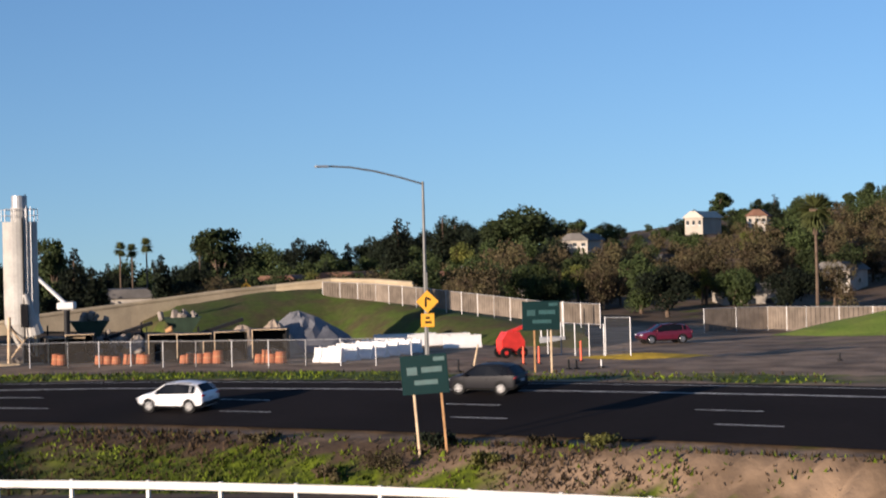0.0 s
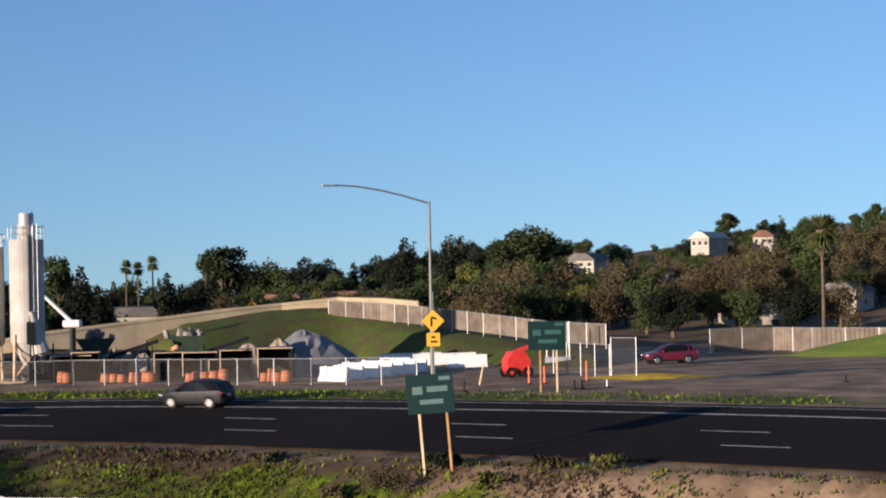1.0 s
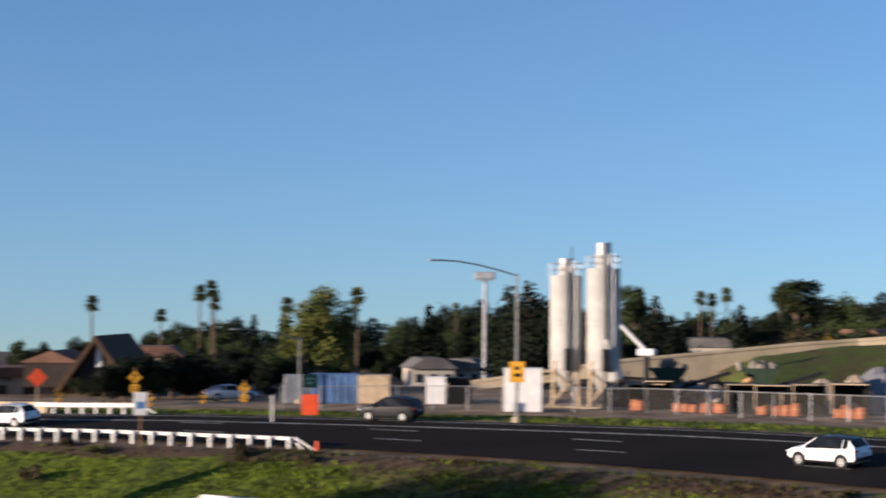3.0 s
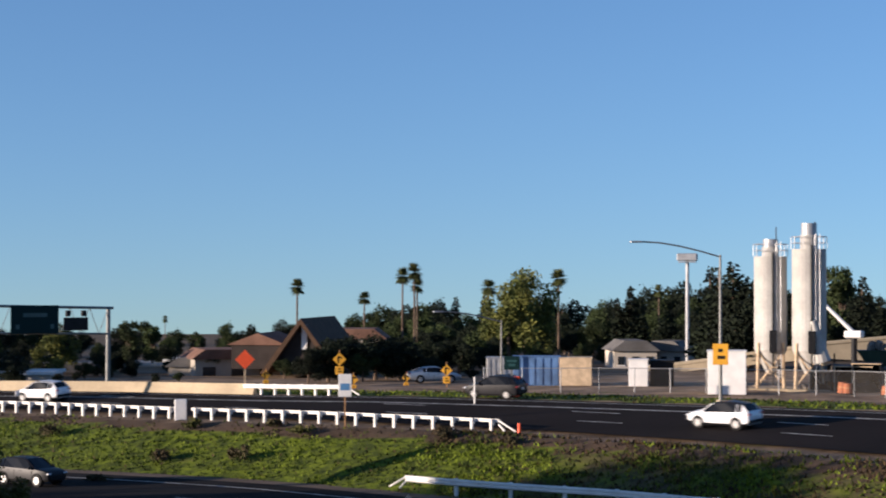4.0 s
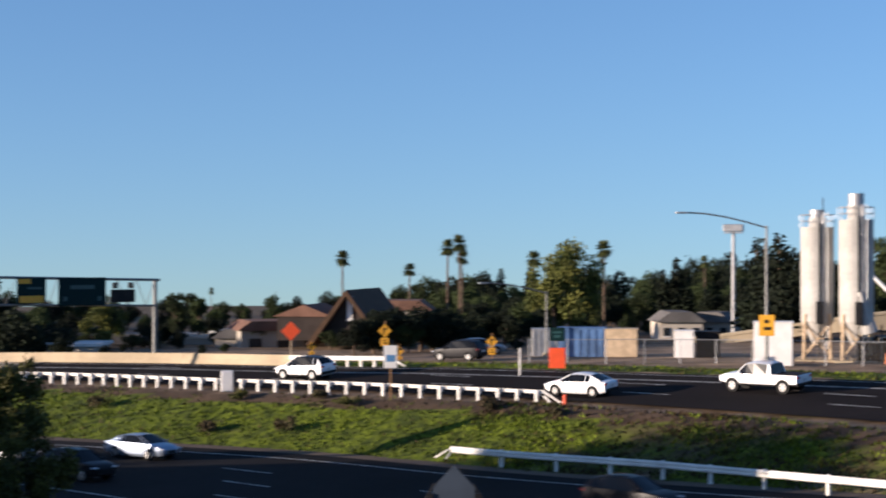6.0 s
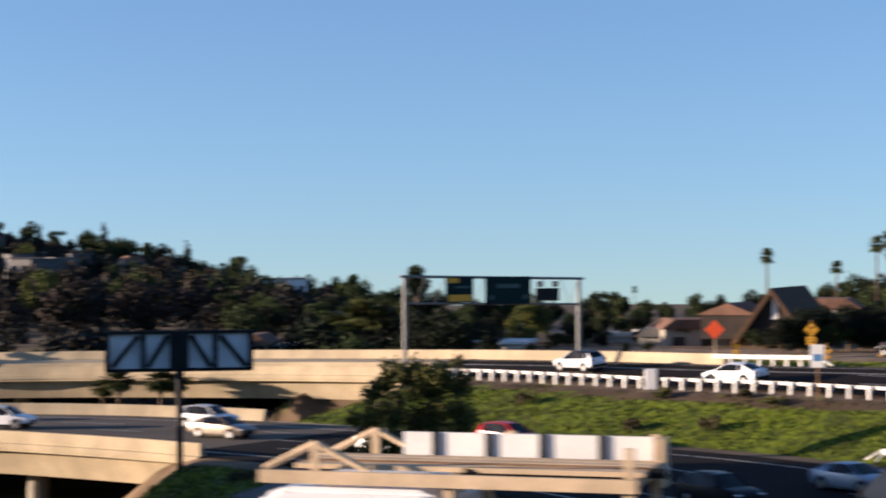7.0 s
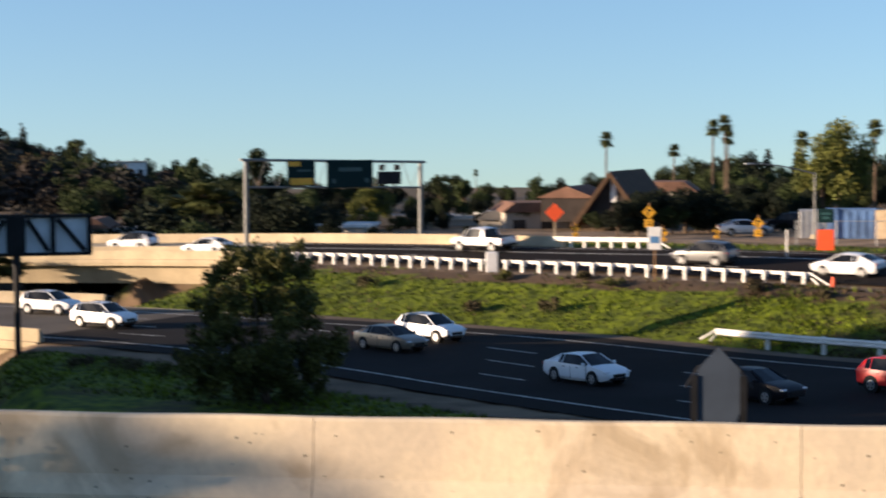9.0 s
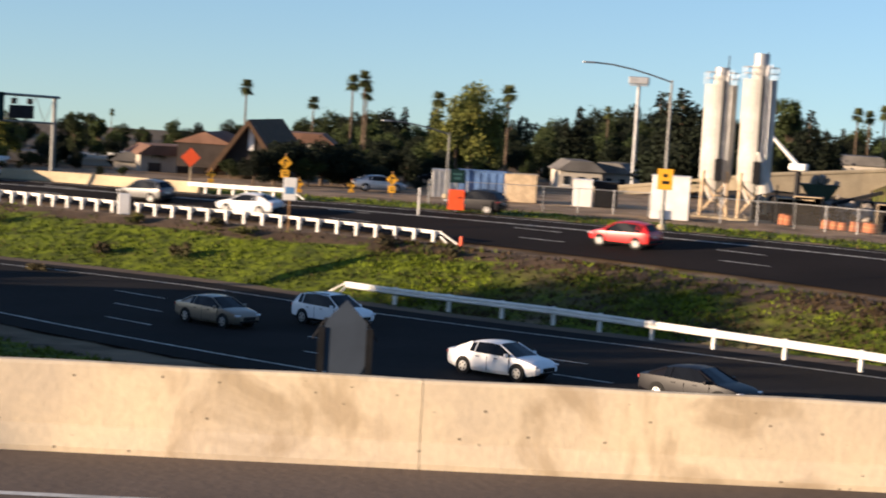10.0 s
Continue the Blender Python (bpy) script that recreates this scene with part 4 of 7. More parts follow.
fence("entry_gate", [xy(-3.3, 136), xy(-5.1, 128)], 2.4, "open chain-link entry gate in a steel frame", step=2.5, fabric=M_WIRE)


def heap(az, d, w, dep, h, material, label, name="gravel_heap", seed=1, turn=0):
    p = place(az, d)
    t = thing(name, pose(p.x, p.y, p.z - 0.05, 0, 0, az + turn), label, "heap")
    bm = bmesh.new()
    n, m = 22, 8
    rnd = random.Random(seed)
    rings = []
    for j in range(m):
        k = j / (m - 1)
        rings.append([bm.verts.new((math.cos(a) * w / 2 * (1 - k) * (1 + 0.12 * math.sin(3 * a + seed)), math.sin(a) * dep / 2 * (1 - k), h * (1 - (1 - k) ** 1.25) + rnd.uniform(-1, 1) * 0.05 * h * (0 < j < m - 1))) for a in [2 * math.pi * i / n for i in range(n)]])
    for a, b in zip(rings, rings[1:]):
        for i in range(n):
            bm.faces.new((a[i], a[(i + 1) % n], b[(i + 1) % n], b[i]))
    bmesh.ops.remove_doubles(bm, verts=bm.verts, dist=0.01)
    bmesh.ops.recalc_face_normals(bm, faces=bm.faces[:])
    part("mound_body", bm, material, t)


M_GRASS0 = mat("rise_grass", (0.10, 0.15, 0.022), 0.95, vary=0.35, scale=0.3, fine=3, bump=0.5, tint=(0.12, 0.15, 0.03))


def z_h(d, el0, el1):
    return d * (math.tan(radians(el0)) - math.tan(radians(el1)))


# one heap in two colours: shaded grey on the right, sunlit tan left
heap(4.7, 152, 10.5, 8, 3.5, M_SHADEPILE, "broad gravel heap in the yard, coloured as its shaded side", seed=2)
heap(5.5, 149, 5.0, 5, 2.9, M_SAND, "tan heap standing for the gravel heap's sunlit left side", seed=3)
heap(6.5, 150, 7.0, 5, 2.5, M_SAND, "low tan sand heap in the yard", seed=8)
heap(11.0, 150, 6.0, 4, 2.2, M_RUBBLE, "heap of broken concrete rubble", seed=4)
heap(9.8, 149, 4.0, 3, 2.0, M_RUBBLE, "heap of broken concrete rubble", seed=5)
heap(-6.3, 128, 11.0, 5, 0.35, M_YELLOWSAND, "flat spread of bright yellow gravel", "gravel_spread", seed=6)
heap(-15.6, 165, 30.0, 14, 2.6, M_GRASS0, "smooth grassy rise beside the dirt lot", "grass_rise", seed=9)
heap(-12.0, 175, 8.0, 6, 1.2, M_SAND, "pale sand heap near the fence", seed=7)


def rubble(az, d, n, spread, seed):
    p = place(az, d)
    t = thing("rubble_pile", pose(p.x, p.y, p.z, 0, 0, az), "jumbled pile of broken concrete and steel scrap", "rubble")
    rnd = random.Random(seed)
    for i in range(n):
        bm = bbox(0, 0, 0, rnd.uniform(0.3, 1.1), rnd.uniform(0.3, 0.8), rnd.uniform(0.2, 0.6), bev=0.06, rot=Euler((rnd.uniform(0, 3), rnd.uniform(0, 3), rnd.uniform(0, 3))).to_matrix())
        x = rnd.gauss(0, spread)
        bmesh.ops.transform(bm, matrix=Matrix.Translation((x, rnd.uniform(-1, 1), 0.3 + rnd.random() * 2.2 * math.exp(-(x / spread) ** 2))), verts=bm.verts)
        part("chunk", bm, rnd.choice((M_RUBBLE, M_RUBBLE, M_DARKSTEEL, M_TIMBER)), t)


rubble(10.6, 146, 40, 1.6, 1)
rubble(8.6, 147, 18, 2.2, 2)
rubble(12.2, 146, 14, 1.5, 3)


def crate(az, d, w, h, dep, material, label, name, category, ribs=0, roof=0.0, turn=0.0, group=""):
    """A box-shaped unit with corner posts, ribs and a lid."""
    p = place(az, d)
    t = thing(name, pose(p.x, p.y, p.z, 0, 0, az + turn), label, category, group)
    part("body", bbox(0, 0, h / 2, w, dep, h, bev=0.03), material, t)
    for i in range(ribs):
        x = -w / 2 + w * (i + 0.5) / ribs
        part("rib", bbox(x, -dep / 2 - 0.03, h / 2, w / ribs * 0.45, 0.06, h * 0.92), material, t)
    part("lid", bbox(0, 0, h + 0.04, w + 0.1, dep + 0.1, 0.08), material, t)
    if roof:
        bm = prism(bmesh.new(), [(-w / 2 - 0.1, h + 0.08), (w / 2 + 0.1, h + 0.08), (0, h + roof)], -dep / 2 - 0.1, dep / 2 + 0.1)
        part("roof", bm, material, t)
    return t


def open_bin(az, d, w, h, turn):
    """A dark bin with an open front, a pale edge along its lid and stuff heaped inside."""
    p = place(az, d)
    t = thing("material_bin", pose(p.x, p.y, p.z, 0, 0, az + turn), "dark open-fronted steel material bin with a pale lid edge", "bin", "bins in the yard")
    # low sun reaches in, so black walls stand in for the shade inside
    for sx in (-1, 1):
        part("side_wall", bbox(sx * (w / 2 - 0.04), 0, h / 2, 0.08, 2.0, h), M_BLACK, t)
    part("back_wall", bbox(0, 0.96, h / 2, w - 0.17, 0.08, h), M_BLACK, t)
    part("lid", bbox(0, 0, h + 0.05, w + 0.1, 2.1, 0.09), M_DARKSTEEL, t)
    part("lid_edge", bbox(0, -1.08, h + 0.05, w + 0.1, 0.05, 0.07), M_BEAM, t)
    part("front_post", bbox(-w / 2, -1.05, h / 2, 0.07, 0.07, h), M_BEAM, t)
    heaped = prism(bmesh.new(), [(-w / 2 + 0.1, 0.0), (w / 2 - 0.1, 0.0), (w * 0.3, h * 0.3), (w * 0.05, h * 0.42), (-w * 0.3, h * 0.28)], -0.5, 0.9)
    part("contents", heaped, M_DARKSTEEL, t)


d = 139
crate(15.95, d, 2.9, z_h(d, -1.75, -3.1), 2.6, M_WHITE, "plain white storage box beside the lamp post", "storage_box", "box")
crate(22.0, 152, 4.0, 2.4, 2.5, M_BLUE, "blue and white patterned cargo container", "cargo_container", "container", ribs=6)
crate(20.75, 152, 2.7, 2.3, 2.6, M_BEAM, "tan plywood site shed with a red roof edge", "site_shed", "shed")
crate(23.2, 153, 2.2, 2.3, 2.4, M_GALV, "grey corrugated cargo container", "cargo_container", "container", ribs=5)
crate(18.75, 151, 1.6, 2.2, 2.2, M_WHITE, "small white site cabin", "site_cabin", "cabin")
crate(18.0, 152, 2.0, 2.1, 2.2, M_DARKSTEEL, "dark steel site container", "site_container", "container", ribs=4)
rnd = random.Random(8)
for az, w, h, m in ((12.0, 2.4, 1.7, M_DARKSTEEL), (9.0, 2.2, 1.8, M_DARKGREEN), (8.0, 2.2, 1.8, M_DARKSTEEL), (6.9, 2.1, 1.9, M_DARKSTEEL), (5.6, 2.2, 2.0, M_DARKSTEEL), (11.6, 1.8, 1.9, M_DARKGREEN), (7.4, 1.7, 1.3, M_BLACK), (13.0, 1.4, 1.3, M_DARKSTEEL)):
    open_bin(az, float(np.interp(az, (4.5, 8, 12, 16), (137.0, 140.5, 145.0, 146))), w * 1.2, h * 1.15, rnd.uniform(-8, 8))


def drum(az, d, h, r, label="dusty orange plastic traffic drum beside the fence"):
    p = place(az, d)
    t = thing("traffic_drum", pose(p.x, p.y, p.z), label, "traffic drum", "orange drums along the fence")
    part("body", btube((0, 0, 0), (0, 0, h), r, r * 0.82, n=14), M_ORANGEPL, t)
    part("band", btube((0, 0, h * 0.55), (0, 0, h * 0.62), r * 0.93, r * 0.9, n=14), M_TIMBER, t)
    part("foot", btube((0, 0, 0), (0, 0, 0.08), r * 1.25, n=14), M_BLACK, t)


for az in (12.35, 12.2, 11.0, 10.75, 10.5, 10.1, 9.75, 9.6, 8.35, 8.15, 7.9, 7.6, 7.3, 6.0, 5.75, 5.6, 5.3):
    drum(az, 138 - (12 - az) * 1.25 + 1.5, rnd.uniform(0.65, 1.05), rnd.uniform(0.34, 0.5))


def jersey_block(az, d, w, label, turn, z=0.0, h=1.05):
    p = place(az, d)
    t = thing("barrier_block", pose(p.x, p.y, p.z + z, 0, 0, az + turn), label, "barrier block", "white barrier blocks")
    bm = bmesh.new()
    prof = [(-0.38, 0), (-0.38, 0.15), (-0.16, 0.45), (-0.12, h), (0.12, h), (0.16, 0.45), (0.38, 0.15), (0.38, 0)]
    a = [bm.verts.new((-w / 2, y, zz)) for y, zz in prof]
    b = [bm.verts.new((w / 2, y, zz)) for y, zz in prof]
    bm.faces.new(a)
    bm.faces.new(b[::-1])
    for i in range(8):
        bm.faces.new((a[i], a[(i + 1) % 8], b[(i + 1) % 8], b[i]))
    bmesh.ops.recalc_face_normals(bm, faces=bm.faces[:])
    part("block", bm, M_WHITE, t)
    for sx in (-w / 2 + 0.5, w / 2 - 0.5):
        part("lug", bbox(sx, 0, h + 0.03, 0.2, 0.12, 0.08), M_GALV, t)


for i, (az, d, tn) in enumerate(((3.75, 131, 20), (3.3, 133, 25), (2.8, 135, 25), (2.35, 137, 22), (2.0, 139, 24), (1.6, 141, 22), (1.25, 143, 20), (3.0, 138, 24), (2.5, 141, 24), (2.2, 144, 22), (1.8, 146, 22))):
    jersey_block(az, d, 2.6, "white plastic barrier block stored in a staggered row", tn - 60 + i * 2)
jersey_block(-0.55, 150, 3.2, "white barrier block standing alone", 8)
for az, d in ((1.3, 158), (0.2, 156)):
    jersey_block(az, d, 5.6, "long pale concrete barrier length", 12, h=1.0)

# the ramp: an earth mound with its wall
t = thing("ramp_mound", Matrix(), "grassy ramp embankment behind the yard", "embankment")
bm = bmesh.new()
ridge = [(9.7, 190, -1.95), (8.6, 191, -1.5), (7.1, 193, -1.30), (5.5, 195, -1.1), (3.6, 195, -1.05), (2.0, 186, -1.45), (0.6, 178, -1.75), (-1.6, 168, -2.15), (-4.5, 158, -2.55)]
rows = []
for az, d, el in ridge:
    zt = up_to(d, el)
    lowd = 17 if az < 9 else 3
    foot = polar(az - 0.3, d - lowd)
    backf = polar(az, d + 26)
    rows.append([bm.verts.new(v) for v in ((foot.x, foot.y, z_at(foot.x, foot.y) - 0.3), (*polar(az, d - lowd * 0.45).xy, zt * 0.62 + 0.55), (*polar(az, d - 1.5).xy, zt), (*polar(az, d + 10).xy, zt), (backf.x, backf.y, z_at(backf.x, backf.y) - 0.4))])
for a, b in zip(rows, rows[1:]):
    for i in range(4):
        bm.faces.new((a[i], a[i + 1], b[i + 1], b[i]))
bmesh.ops.subdivide_edges(bm, edges=bm.edges[:], cuts=2, use_grid_fill=True)
rnd = random.Random(4)
for v in bm.verts:
    v.co += Vector((rnd.uniform(-0.2, 0.2), rnd.uniform(-0.2, 0.2), rnd.uniform(-0.12, 0.08)))
bmesh.ops.recalc_face_normals(bm, faces=bm.faces[:])
M_GRASS = mat("ramp_grass", (0.060, 0.085, 0.012), 0.95, vary=0.6, scale=0.3, fine=1.6, bump=1.0, tint=(0.065, 0.055, 0.022))
part("slope", bm, M_GRASS, t, smooth=True)


def ramp_wall(pts, h, label, material, thick=0.5):
    t = thing("ramp_wall", Matrix(), label, "wall")
    for (a0, d0, e0, h0), (a1, d1, e1, h1) in zip(pts, pts[1:]):
        p, q = polar(a0, d0, up_to(d0, e0)), polar(a1, d1, up_to(d1, e1))
        bm = bmesh.new()
        n = Vector((0, 0, 0)) + (Vector((p.x, p.y, 0)).normalized() * thick)
        vs = [bm.verts.new(v) for v in (p, q, q - Vector((0, 0, h1)), p - Vector((0, 0, h0)), p + n, q + n, q + n - Vector((0, 0, h1)), p + n - Vector((0, 0, h0)))]
        for f in ((0, 1, 2, 3), (4, 5, 6, 7), (0, 1, 5, 4), (3, 2, 6, 7), (0, 3, 7, 4), (1, 2, 6, 5)):
            bm.faces.new([vs[i] for i in f])
        bmesh.ops.recalc_face_normals(bm, faces=bm.faces[:])
        part("wall_length", bm, material, t)
        cap = btube(p + Vector((0, 0, -0.1)) + n * 0.2, q + Vector((0, 0, -0.1)) + n * 0.2, 0.22, n=6)
        part("coping", cap, M_CONCRETE, t)


ramp_wall([(19.0, 187, -2.55, 0.9), (16.5, 187, -2.2, 1.0), (13.0, 187, -1.66, 1.6), (10.0, 190, -1.36, 3.0), (7.1, 193, -1.05, 1.6), (5.4, 195, -0.92, 1.2), (3.6, 195, -0.77, 1.2), (2.2, 190, -0.83, 0.5), (1.0, 187, -0.95, 0.5)], 1.5, "long sunlit concrete ramp wall rising behind the yard", M_CONCRETE)


def crushing_plant(az, d, seed):
    """A low jumble of dark hopper, belt frame and cabinets."""
    p = place(az, d)
    t = thing("crushing_plant", pose(p.x, p.y, p.z, 0, 0, az), "dark steel hopper and conveyor plant heaped with rubble", "machine")
    rg = random.Random(seed)
    part("hopper", prism(bmesh.new(), [(-1.6, 3.2), (1.6, 3.2), (0.6, 1.7), (-0.6, 1.7)], -1.0, 1.0), M_DARKGREEN, t)
    for x in (-1.3, 1.3):
        part("hopper_leg", bbox(x, -0.8, 1.2, 0.16, 0.16, 2.4), M_DARKSTEEL, t)
    part("belt_frame", bbox(2.9, 0, 2.2, 4.6, 0.7, 0.3, rot=Matrix.Rotation(radians(-17), 3, "Y")), M_DARKSTEEL, t)
    for x, z in ((1.8, 1.6), (3.4, 2.1), (4.6, 2.5)):
        part("belt_leg", bbox(x, -0.3, z / 2, 0.1, 0.1, z), M_DARKSTEEL, t)
    part("engine_box", bbox(-2.9, 0, 1.0, 2.2, 1.6, 2.0, bev=0.08), M_BLACK, t)
    part("engine_vent", bbox(-2.9, -0.82, 1.1, 1.2, 0.06, 0.8), M_DARKSTEEL, t)
    part("exhaust", btube((-3.4, 0, 2.0), (-3.4, 0, 2.9), 0.07, n=8), M_DARKSTEEL, t)
    for i in range(12):
        bm = bbox(0, 0, 0, rg.uniform(0.3, 0.8), rg.uniform(0.3, 0.6), rg.uniform(0.25, 0.5), bev=0.05, rot=Euler((rg.uniform(0, 3), rg.uniform(0, 3), rg.uniform(0, 3))).to_matrix())
        bmesh.ops.transform(bm, matrix=Matrix.Translation((rg.gauss(0, 0.7), rg.uniform(-0.8, 0.8), 3.25 + rg.random() * 0.4)), verts=bm.verts)
        part("rubble_load", bm, M_RUBBLE, t)


crushing_plant(11.3, 149, 3)
crushing_plant(8.4, 151, 4)


def boom_lift():
    """A red boom machine parked in the lot."""
    p = place(-2.1, 131)
    t = thing("boom_lift", pose(p.x, p.y, p.z, 0, 0, 20), "small red wheeled site machine with a folded arm", "machine")
    bm = prism(bmesh.new(), [(-0.9, 0.5), (0.9, 0.5), (0.9, 1.2), (0.5, 1.9), (-0.5, 1.9), (-0.9, 1.3)], -0.6, 0.6)
    part("body", bm, M_RED, t)
    for x in (-0.65, 0.65):
        for y in (-0.65, 0.65):
            w = btube((x, y - 0.12, 0.4), (x, y + 0.12, 0.4), 0.4, n=14)
            wh = part("wheel", w, M_BLACK, t)
            part("hub", btube((x, y - 0.14, 0.4), (x, y + 0.14, 0.4), 0.16, n=10), M_RED, wh)
    part("arm", bbox(0.3, 0, 2.0, 1.9, 0.25, 0.25, rot=Matrix.Rotation(radians(-18), 3, "Y")), M_RED, t)
    part("seat", bbox(-0.3, 0, 1.3, 0.5, 0.5, 0.5, bev=0.05), M_BLACK, t)


boom_lift()
# a site crane arm and posts
p = place(12.0, 178)
t = thing("crane", pose(p.x, p.y, p.z), "white boom crane with a bent arm behind the silo", "crane")
b0 = polar(12.9, 176, up_to(176, -0.45)) - p
b1 = polar(12.0, 176, up_to(176, -1.35)) - p
part("boom", btube(b0, b1, 0.16, 0.2, n=8), M_WHITE, t)
part("drop_arm", btube(b0, b0 + Vector((-0.3, 0, -2.6)), 0.1, n=6), M_WHITE, t)
part("cab", bbox(b1.x, b1.y, b1.z - 0.1, 1.7, 1.2, 0.7, bev=0.12), M_WHITE, t)
part("mast", btube((b1.x, b1.y, b1.z), (b1.x, b1.y, -0.1), 0.3, n=8), M_DARKSTEEL, t)

for az, d, h, m, lean in ((-0.9, 121, 1.5, M_BEAM, 12), (-4.35, 124, 1.4, M_ORANGE, 0), (-3.0, 122, 1.2, M_ORANGE, 0), (-2.5, 122, 1.2, M_ORANGE, 0), (-4.2, 116, 0.6, M_BLACK, 0), (-3.95, 116, 0.6, M_BLACK, 0), (-0.4, 116, 0.8, M_DARKSTEEL, 0), (-5.0, 117, 0.5, M_GALV, 0), (-12.5, 120, 0.5, M_DARKSTEEL, 0)):
    p = place(az, d)
    t = thing("marker_post", pose(p.x, p.y, p.z, 0, lean, 0), {M_BEAM.name: "leaning pale timber stake in the dirt", M_ORANGE.name: "thin orange delineator post in the dirt"}.get(m.name, "short dark marker post in the dirt"), "marker")
    part("stake", btube((0, 0, -0.15), (0, 0, h), 0.075, 0.06, n=8), m, t)
    part("base", btube((0, 0, -0.02), (0, 0, 0.06), 0.2, n=8), M_BLACK, t)

p = place(-3.45, 150)
t = thing("portable_sign", pose(p.x, p.y, p.z, 0, 0, -3), "pale portable message board frame on a trailer", "portable sign")
part("frame", bbox(0, 0, 3.1, 1.9, 0.1, 1.1), M_WIRE, t)
for x in (-0.95, 0.95):
    part("upright", bbox(x, 0, 2.0, 0.1, 0.12, 3.4), M_WHITE, t)
part("trailer", bbox(0, 0, 0.5, 2.2, 1.2, 0.5, bev=0.05), M_GALV, t)


# ---- the mast sign ----
p = place(17.19, 205)
t = thing("lighted_billboard", pose(p.x, p.y, p.z, 0, 0, 12), "grey box sign on one tall steel mast", "mast sign")
zt = up_to(205, 1.02) - p.z
part("mast", btube((0, 0, -0.3), (0, 0, zt), 0.24, 0.20, n=12), M_GALV, t)
part("sign_box", bbox(0, 0, zt + 0.1, 2.3, 1.2, 0.85, bev=0.1), M_GALV, t)
part("sign_ledge", bbox(0, 0, zt - 0.45, 2.0, 1.3, 0.12), M_GALV, t)


# ---- trees ----
def leaf_mesh(name, lobes, count, size, material, seed, flat=0.0, shell=0.55):
    """Many small leaf clumps, each a bent quad, over the outer part of the lobes."""
    rg = np.random.RandomState(seed)
    vol = np.array([r[0] * r[1] * r[2] for _, r in lobes])
    pick = rg.choice(len(lobes), count, p=vol / vol.sum())
    c = np.array([l[0] for l in lobes], float)[pick]
    r = np.array([l[1] for l in lobes], float)[pick]
    d = rg.normal(size=(count, 3))
    d /= np.linalg.norm(d, axis=1)[:, None]
    k = (shell + (1 - shell) * rg.rand(count)) * (1 + 0.18 * rg.normal(size=count) * (rg.rand(count) < 0.3))
    pos = c + d * r * k[:, None]
    a = rg.normal(size=(count, 3))
    a[:, 2] *= 1 - flat
    a /= np.linalg.norm(a, axis=1)[:, None]
    b = np.cross(a, rg.normal(size=(count, 3)))
    b /= np.linalg.norm(b, axis=1)[:, None]
    s = size * (0.6 + 0.8 * rg.rand(count))[:, None]
    n = np.cross(a, b) * s * 0.25
    v = np.stack([pos - a * s, pos - b * s * 0.55 + n, pos + a * s, pos + b * s * 0.55 + n], 1).reshape(-1, 3)
    f = (np.arange(count)[:, None] * 4 + np.arange(4)[None]).tolist()
    me = bpy.data.meshes.new(name)
    me.from_pydata(v.tolist(), [], f)
    me.materials.append(material)
    return me


def trunk_mesh(limbs, n=7):
    bm = bmesh.new()
    for p, q, r1, r2 in limbs:
        tube(bm, p, q, r1, r2, n=n)
    me = bpy.data.meshes.new("trunk")
    bm.to_mesh(me)
    bm.free()
    me.materials.append(M_BARK)
    return me


PROTO = {}


def proto(kind, name, label, trunk, crown):
    PROTO[kind] = (name, label, trunk, crown)


